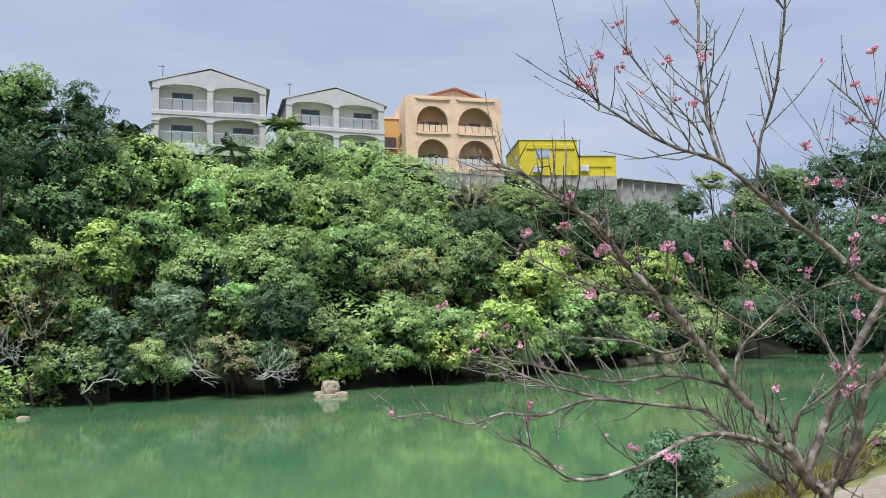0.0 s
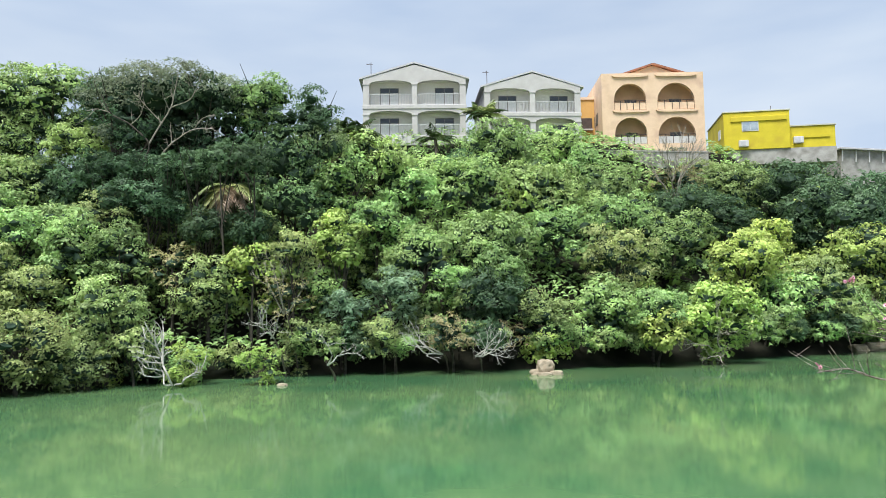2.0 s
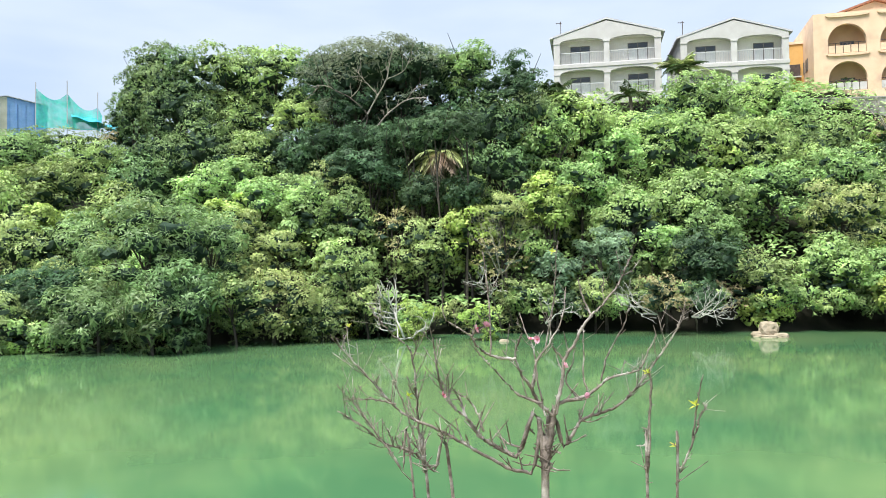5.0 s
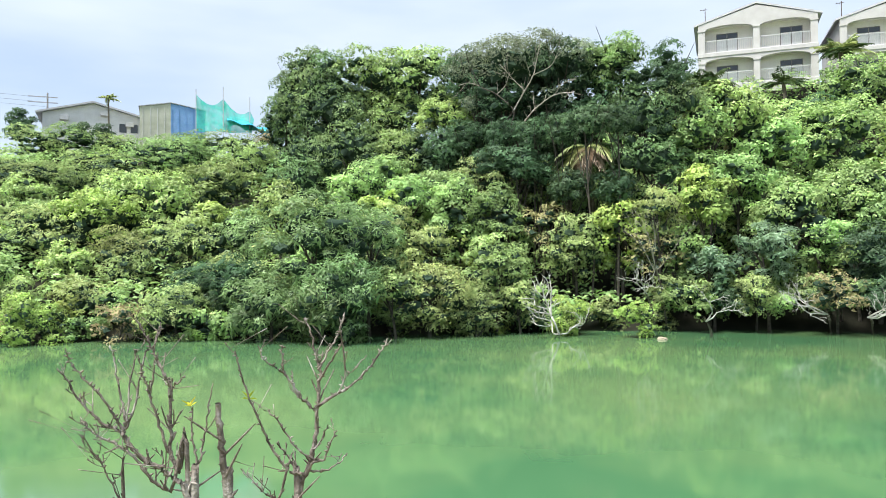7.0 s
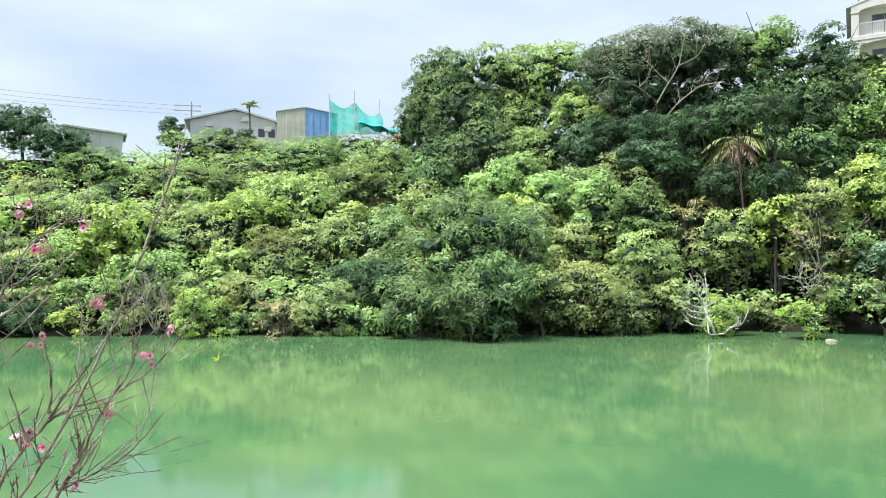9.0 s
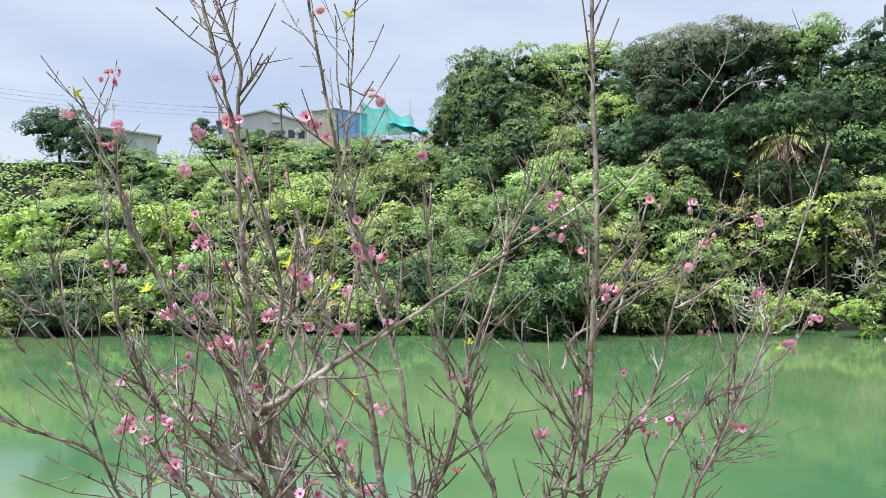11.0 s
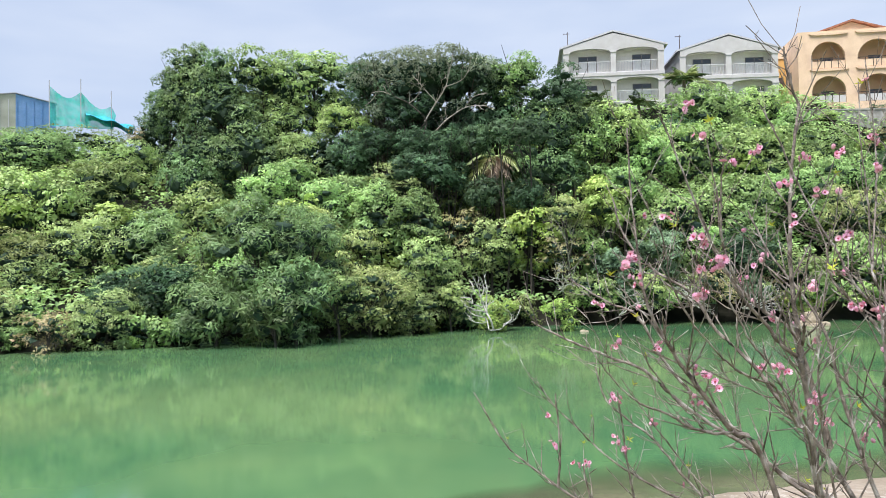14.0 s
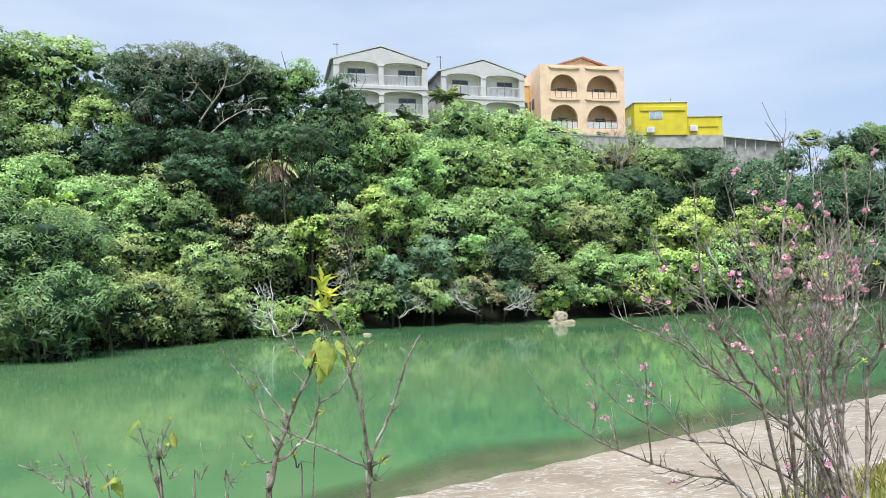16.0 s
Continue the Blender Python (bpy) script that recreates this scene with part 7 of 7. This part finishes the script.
stem(PEACH_LIMBS, 0.0097, 0.0033, (-9.508, 0.380, 1.526), (-9.511, 0.487, 1.758), (-9.486, 0.601, 2.007), (-9.606, 0.718, 2.124), (-9.775, 0.838, 2.210), (-9.935, 0.830, 2.313), (-10.133, 0.828, 2.333), (-10.328, 0.825, 2.387), (-10.485, 0.817, 2.468), (-10.639, 0.808, 2.568), (-10.756, 0.795, 2.686), (-10.871, 0.781, 2.801), (-10.932, 0.762, 2.897))
stem(PEACH_LIMBS, 0.0100, 0.0036, (-9.696, 0.391, 1.509), (-9.867, 0.520, 1.780), (-9.962, 0.624, 2.061), (-10.031, 0.710, 2.165), (-10.140, 0.799, 2.312), (-10.297, 0.826, 2.498), (-10.420, 0.850, 2.647), (-10.525, 0.874, 2.721), (-10.631, 0.899, 2.816), (-10.679, 0.915, 2.966))
stem(PEACH_LIMBS, 0.0130, 0.0041, (-9.516, 0.366, 1.517), (-9.526, 0.353, 1.821), (-9.532, 0.345, 2.125), (-9.643, 0.330, 2.371), (-9.788, 0.321, 2.514), (-9.932, 0.314, 2.622), (-10.075, 0.305, 2.746), (-10.217, 0.298, 2.835), (-10.357, 0.290, 2.940), (-10.464, 0.278, 3.044), (-10.603, 0.272, 3.098), (-10.773, 0.268, 3.168), (-10.909, 0.260, 3.238))
stem(PEACH_LIMBS, 0.0148, 0.0035, (-9.526, 0.352, 1.525), (-9.489, 0.375, 1.817), (-9.466, 0.389, 2.108), (-9.600, 0.395, 2.387), (-9.700, 0.401, 2.562), (-9.801, 0.407, 2.736), (-9.919, 0.416, 2.877), (-10.037, 0.424, 3.052), (-10.173, 0.435, 3.192), (-10.273, 0.441, 3.350), (-10.410, 0.453, 3.438), (-10.528, 0.462, 3.579), (-10.577, 0.463, 3.753))
stem(PEACH_LIMBS, 0.0103, 0.0034, (-9.747, 0.357, 2.539), (-9.966, 0.377, 2.645), (-10.100, 0.388, 2.784), (-10.268, 0.402, 2.924), (-10.402, 0.411, 3.097), (-10.485, 0.416, 3.252), (-10.603, 0.427, 3.306), (-10.771, 0.442, 3.411))
stem(PEACH_LIMBS, 0.0131, 0.0035, (-9.700, 0.415, 1.512), (-9.533, 0.396, 1.827), (-9.431, 0.384, 2.142), (-9.556, 0.404, 2.418), (-9.647, 0.421, 2.694), (-9.721, 0.436, 2.972), (-9.762, 0.449, 3.181), (-9.856, 0.468, 3.358), (-9.952, 0.489, 3.500), (-10.029, 0.507, 3.678))
stem(PEACH_LIMBS, 0.0121, 0.0052, (-9.766, 0.404, 2.736), (-9.826, 0.414, 2.978), (-9.887, 0.425, 3.186), (-10.018, 0.446, 3.292), (-10.149, 0.465, 3.468), (-10.228, 0.478, 3.680))
stem(PEACH_LIMBS, 0.0072, 0.0019, (-9.681, 0.362, 1.513), (-9.465, 0.654, 2.188), (-9.332, 0.833, 2.863), (-9.301, 0.856, 2.939), (-9.252, 0.892, 3.029), (-9.214, 0.919, 3.120), (-9.189, 0.937, 3.210), (-9.175, 0.945, 3.301), (-9.149, 0.962, 3.407), (-9.118, 0.985, 3.483), (-9.081, 1.012, 3.566), (-9.026, 1.053, 3.603), (-8.978, 1.090, 3.633))
stem(PEACH_LIMBS, 0.0045, 0.0015, (-9.160, 0.955, 3.359), (-9.103, 0.983, 3.392), (-9.032, 1.021, 3.452), (-8.973, 1.049, 3.512), (-8.927, 1.068, 3.541))
stem(PEACH_LIMBS, 0.0074, 0.0016, (-9.547, 0.505, 1.509), (-9.350, 0.798, 2.177), (-9.229, 0.978, 2.846), (-9.185, 1.019, 2.967), (-9.129, 1.071, 3.059), (-9.097, 1.104, 3.135), (-9.053, 1.147, 3.212), (-9.021, 1.181, 3.290), (-8.981, 1.219, 3.400))
stem(PEACH_LIMBS, 0.0047, 0.0016, (-9.108, 1.066, 3.070), (-9.095, 1.093, 3.090), (-9.063, 1.136, 3.110), (-9.012, 1.193, 3.131), (-8.985, 1.232, 3.160), (-8.944, 1.280, 3.205), (-8.889, 1.339, 3.300), (-8.872, 1.368, 3.367))
stem(PEACH_LIMBS, 0.0045, 0.0017, (-9.562, 0.328, 1.501), (-9.321, 0.797, 2.165), (-9.174, 1.084, 2.828), (-9.152, 1.125, 2.862), (-9.104, 1.187, 2.896), (-9.055, 1.249, 2.938), (-9.017, 1.303, 2.999), (-8.992, 1.346, 3.061))
stem(PEACH_LIMBS, 0.0068, 0.0016, (-9.504, 0.449, 1.519), (-9.284, 0.855, 2.173), (-9.149, 1.104, 2.828), (-9.129, 1.128, 2.889), (-9.097, 1.161, 2.967), (-9.064, 1.195, 3.077), (-9.017, 1.239, 3.172), (-8.997, 1.264, 3.252), (-8.989, 1.278, 3.348))
stem(PEACH_LIMBS, 0.0045, 0.0015, (-9.053, 1.045, 3.103), (-9.018, 1.037, 3.198), (-9.007, 1.012, 3.305))
BLEACHED_LIMBS = []
stem(BLEACHED_LIMBS, 0.0535, 0.0200, (-16.770, 34.097, 0.183), (-16.879, 34.026, 0.718), (-17.086, 33.908, 1.067), (-17.269, 33.802, 1.443), (-17.381, 33.734, 1.845), (-17.445, 33.690, 2.246), (-17.557, 33.621, 2.648), (-17.670, 33.553, 2.970))
stem(BLEACHED_LIMBS, 0.0401, 0.0160, (-17.086, 33.908, 1.094), (-17.097, 33.883, 1.843), (-17.020, 33.915, 2.243), (-17.132, 33.846, 2.645), (-17.197, 33.803, 2.993))
stem(BLEACHED_LIMBS, 0.0401, 0.0160, (-16.770, 34.097, 0.183), (-16.981, 33.983, 0.265), (-17.138, 33.888, 0.774), (-17.584, 33.647, 0.991), (-17.889, 33.483, 1.127), (-18.073, 33.378, 1.423))
stem(BLEACHED_LIMBS, 0.0334, 0.0160, (-17.161, 33.874, 0.827), (-17.236, 33.841, 0.561), (-17.590, 33.653, 0.644), (-17.824, 33.526, 0.752), (-17.986, 33.435, 0.968))
stem(BLEACHED_LIMBS, 0.0334, 0.0160, (-17.318, 33.779, 1.363), (-17.693, 33.575, 1.580), (-17.806, 33.509, 1.848), (-18.278, 33.258, 1.905))
stem(BLEACHED_LIMBS, 0.0334, 0.0160, (-17.180, 33.857, 1.148), (-17.580, 33.643, 1.258), (-17.885, 33.479, 1.368), (-18.167, 33.327, 1.504))
stem(BLEACHED_LIMBS, 0.0267, 0.0160, (-17.404, 33.720, 1.898), (-17.611, 33.602, 2.248), (-17.747, 33.522, 2.569), (-17.910, 33.432, 2.731))
stem(BLEACHED_LIMBS, 0.0267, 0.0160, (-17.405, 33.721, 1.845), (-17.256, 33.790, 2.245), (-17.297, 33.758, 2.646), (-17.387, 33.704, 2.914))
stem(BLEACHED_LIMBS, 0.0401, 0.0160, (-16.723, 34.122, 0.183), (-16.462, 34.258, 0.234), (-16.294, 34.344, 0.366), (-16.102, 34.441, 0.552), (-15.865, 34.565, 0.603), (-15.624, 34.685, 0.895), (-15.501, 34.743, 1.162), (-15.450, 34.764, 1.402))
stem(BLEACHED_LIMBS, 0.0267, 0.0160, (-16.102, 34.441, 0.552), (-15.933, 34.525, 0.764), (-16.000, 34.483, 1.032), (-16.091, 34.430, 1.220))
stem(BLEACHED_LIMBS, 0.0267, 0.0160, (-17.128, 33.878, 1.388), (-16.889, 34.000, 1.574), (-16.746, 34.073, 1.679))
PALE_LIMBS = []
stem(PALE_LIMBS, 0.065, 0.031, (-21.8, 42.6, 9.2), (-22.1, 42.5, 10.6), (-22.5, 42.3, 11.9), (-22.3, 42.2, 12.9), (-23.4, 42.0, 14.0), (-24.4, 41.9, 14.6), (-24.9, 41.7, 15.7))
stem(PALE_LIMBS, 0.054, 0.024, (-22.5, 42.6, 12.9), (-21.7, 42.4, 14.0), (-21.0, 42.2, 14.9), (-20.7, 42.0, 15.8), (-20.4, 41.8, 16.6))
stem(PALE_LIMBS, 0.038, 0.018, (-21.2, 42.6, 15.0), (-20.0, 42.3, 15.3), (-19.4, 41.9, 15.8))
stem(PALE_LIMBS, 0.054, 0.024, (-21.8, 42.6, 12.2), (-21.3, 42.4, 12.6), (-20.7, 42.2, 13.0), (-19.6, 42.0, 13.5), (-18.3, 41.8, 13.5))
stem(PALE_LIMBS, 0.033, 0.018, (-19.8, 42.6, 13.7), (-19.2, 42.3, 14.2), (-18.3, 41.9, 14.3))
stem(PALE_LIMBS, 0.033, 0.018, (-23.6, 42.6, 14.1), (-22.9, 42.3, 14.5), (-22.4, 41.9, 15.2))
stem(PALE_LIMBS, 0.033, 0.018, (-24.8, 42.6, 14.8), (-25.4, 42.3, 15.0), (-25.9, 41.9, 14.8))
stem(PALE_LIMBS, 0.033, 0.018, (-21.7, 42.6, 14.1), (-22.3, 42.3, 14.8), (-23.1, 41.9, 15.8))
stem(PALE_LIMBS, 0.065, 0.037, (-23.3, 42.6, 9.3), (-23.2, 42.4, 11.1), (-22.7, 42.1, 12.2), (-22.2, 41.9, 12.8))
stem(PALE_LIMBS, 0.043, 0.024, (-24.2, 42.6, 9.4), (-23.7, 42.3, 11.1), (-23.7, 41.9, 12.6))
LARGE_LEAVES = []
LARGE_LEAVES.append((-12.476, -1.147, 3.276, -0.68, -0.28, -0.52, 0.086))
LARGE_LEAVES.append((-12.468, -1.167, 3.274, -0.19, -0.31, -0.75, 0.108))
LARGE_LEAVES.append((-12.453, -1.149, 3.273, 0.20, -0.34, -0.73, 0.085))
LARGE_LEAVES.append((-12.416, -1.170, 3.266, 0.76, -0.39, -0.38, 0.073))
LARGE_LEAVES.append((-12.395, -1.132, 3.226, 0.55, -0.37, -0.58, 0.065))
LARGE_LEAVES.append((-12.488, -1.127, 3.295, -0.98, -0.28, 0.54, 0.057))
LARGE_LEAVES.append((-12.434, -1.131, 3.286, 0.75, -0.43, 0.86, 0.045))
LARGE_LEAVES.append((-12.455, -1.206, 3.271, 0.01, -0.33, -0.76, 0.087))
LARGE_LEAVES.append((-12.319, -1.226, 3.262, -1.01, -0.27, 0.07, 0.033))
LARGE_LEAVES.append((-13.241, -0.705, 2.918, -0.80, -0.27, -0.39, 0.057))
LARGE_LEAVES.append((-13.114, -0.690, 2.857, 0.41, -0.36, -0.66, 0.049))
LARGE_LEAVES.append((-13.334, -0.691, 2.685, -0.95, -0.27, -0.14, 0.064))
LARGE_LEAVES.append((-13.348, -0.668, 2.680, 0.54, -0.37, -0.58, 0.064))
LARGE_LEAVES.append((-12.394, -1.176, 3.405, 0.76, -0.43, 0.85, 0.031))
near_tree("cherry_tree", CHERRY_LIMBS, "nearly leafless cherry tree with scattered pink blossoms", 41, 19, 3.4, 0, 0.34, bunch=(2, 5, 8, 12))
near_tree("sapling", BARE_LIMBS, "bare grey sapling with a few pink buds", 42, 9, 0.3, 0.1, 0.09, bunch=(1, 1, 2), mat=PALE_TWIG)
near_tree("sapling", REED_LIMBS, "slim upright shoots tipped with yellow-green leaves", 49, 4, 0, 1, 0.03)
near_tree("sapling", BUDDING_LIMBS, "bare forked sapling with yellow-green buds", 43, 7, 0, 0.35, 0.04)
near_tree("sapling", FORKED_LIMBS, "bare knotty sapling with yellow-green buds", 47, 7, 0, 0.3, 0.04, mat=PALE_TWIG)
near_tree("stump", STUMP_LIMBS, "cut grey sapling stump with a reddish top", 48, 3, 0, 0, 0.03)
leafy = near_tree("sapling", LEAFY_LIMBS, "sapling with yellow-green young leaves and a few old ones", 44, 6, 0, 0.9, 0.05, mat=PALE_TWIG)
for i in range(6):
    shoot = random.Random(900 + i)
    a, r, tall = i * 2.4, 0.95 * math.sqrt((i + 0.6) / 6), shoot.uniform(1.0, 2.1)
    b = Vector((-9.6 + 0.14 * math.cos(a), 0.42 + 0.14 * math.sin(a), 1.5))
    e = b + Vector((r * math.cos(a), r * math.sin(a), tall * (1.1 - 0.3 * r)))
    m = b.lerp(e, 0.45) + Vector((shoot.uniform(-0.1, 0.1), shoot.uniform(-0.1, 0.1), 0.1))
    stem(PEACH_LIMBS, 0.0060, 0.002, b, m, m.lerp(e, 0.55) + Vector((shoot.uniform(-0.1, 0.1), shoot.uniform(-0.1, 0.1), 0)), e)
shoot_tree = near_tree("sapling", SHOOT_LIMBS, "slender sapling shoot with a yellow-green leafy tip", 45, 5, 0, 0.4, 0.05)
near_tree("peach_bush", PEACH_LIMBS, "many-stemmed bare peach bush with pink blossoms", 61, 14, 2.2, 0.6, 0.21, up=0.35, bunch=(1, 3, 5, 6), mat=PALE_TWIG)


def big_leaf(parent, p, d, size, seed, mat):
    """A broad, pointed leaf with a bent blade and a stalk."""
    rng = random.Random(seed)
    d = Vector(d).normalized()
    s = d.cross(Vector((0, 0, 1))).normalized()
    u = s.cross(d)
    verts, faces = [], []
    prof = (0.05, 0.26, 0.38, 0.33, 0.36, 0.20, 0.02)
    for i, w in enumerate(prof):
        t = i / 6
        c = Vector(p) + d * size * t - Vector((0, 0, 1)) * size * 0.5 * t * t + s * size * 0.06 * math.sin(4 * t + seed)
        for k in (-1, -0.5, 0, 0.5, 1):
            verts.append(c + s * size * w * k - u * size * (0.22 * abs(k) + 0.09 * rng.random() - 0.05 * math.sin(7 * t + 2 * k)))
    for i in range(6):
        for k in range(4):
            a = i * 5 + k
            faces.append((a, a + 1, a + 6, a + 5))
    ob = pydata("leaf", verts, faces, mat, parent, "large spotted yellow-green leaf")
    ob.data.shade_smooth()


root = leafy.matrix_world.translation
for i, (x, y, z, dx, dy, dz, s) in enumerate(LARGE_LEAVES):
    big_leaf(leafy, Vector((x, y, z)) - root, (dx, dy, dz), s, i, OLD)
tip_rng = random.Random(8)
tip = Vector(SHOOT_LIMBS[0][2][-1]) - shoot_tree.matrix_world.translation
for i in range(5):
    f = new("leaf_tuft", TUFT)
    f.parent = shoot_tree
    f.matrix_local = Matrix.Translation(tip + Vector((tip_rng.uniform(-1, 1), tip_rng.uniform(-1, 1), -i * 0.9)) * 0.022) @ pose(0, 0, 0, tip_rng.uniform(-45, 45), tip_rng.uniform(-45, 45), 70 * i) @ Matrix.Scale(1.05, 4)
    f["label"] = "yellow-green young leaves"


pale = thing("bare_tree", pose(-21, 42.6, float(ground(-21, 42.6))), "crooked pale bare limbs of an old tree in the wood", "tree", "bare trees of the bank")
pale_rng = random.Random(77)
for i, (r0, r1, pts) in enumerate(PALE_LIMBS):
    pts = [Vector(p) - pale.matrix_world.translation for p in pts]
    if r0 > 0.06:
        pts = [Vector((pts[0].x * 0.7, 0.2, -0.3))] + pts
    limb(pale, pts, r0, r1, pale_rng, 0.1 if i in (0, 8, 9) else 2.2, 0, 0, 1.3, 0.3, k=5, mat=SHADED_BARK if i in (0, 8, 9) else PALE_BARK)


bleached = thing("dead_tree", pose(BLEACHED_LIMBS[0][2][0][0], BLEACHED_LIMBS[0][2][0][1], 0.0), "bleached leafless tree fanning out over the water", "dead tree", "bare trees of the bank")
for r0, r1, pts in BLEACHED_LIMBS:
    pts = [Vector(p) - bleached.matrix_world.translation + Vector((0, 0.25 * math.sin(9 * p[0]), 0)) for p in pts]
    if pts[0].z < 0.15:
        pts[0].z = -0.15
    limb(bleached, pts, r0, r1, pale_rng, 3.0, 0, 0, 0.5, 0.5, k=4, mat=DRIFT)


# ---- bush and grass of the near shore ----
plant("dark", 5.4, 16.3, 0.95, 0.72, "plants of the near shore")
plant("dark", 5.1, 16.2, 0.45, 0.62, "plants of the near shore")
plant("fine", 6.2, 16.9, 0.5, 0.55, "plants of the near shore")
plant("fine", 12.5, 19.6, 0.5, 0.7, "plants of the near shore")


GRASS = leaf_mat("olive_grass", (0.17, 0.17, 0.045), (0.33, 0.31, 0.09), (0.42, 0.36, 0.16), trans=0.2)


def grass():
    rng = np.random.default_rng(9)
    n = 16000
    x = rng.uniform(4, 22, n)
    e = -0.15 + rng.random(n) * (0.65 + 0.12 * np.clip(x - 7, 0, 14))
    x2, e2 = rng.uniform(-12, 4, 9000), rng.uniform(5.0, 7.8, 9000)
    x, e = np.concatenate([x, x2]), np.concatenate([e, e2])
    y = np.interp(x, NEAR_X, NEAR_Y) - e
    z = ground(x, y)
    m = len(x)
    ahead = np.stack([rng.normal(size=m) * 0.5, rng.normal(size=m) * 0.5, np.ones(m)], -1)
    s = rng.uniform(0.5, 1.3, m)
    ob = new("grass", leaf_mesh("grass", np.stack([x, y, z], -1), ahead, rng.normal(size=(m, 3)), 0.22 * s, 0.016, GRASS))
    tagged(ob, "short yellow-green grass along the near shore", "grass", kind="stuff")


grass()
grow_crowns()
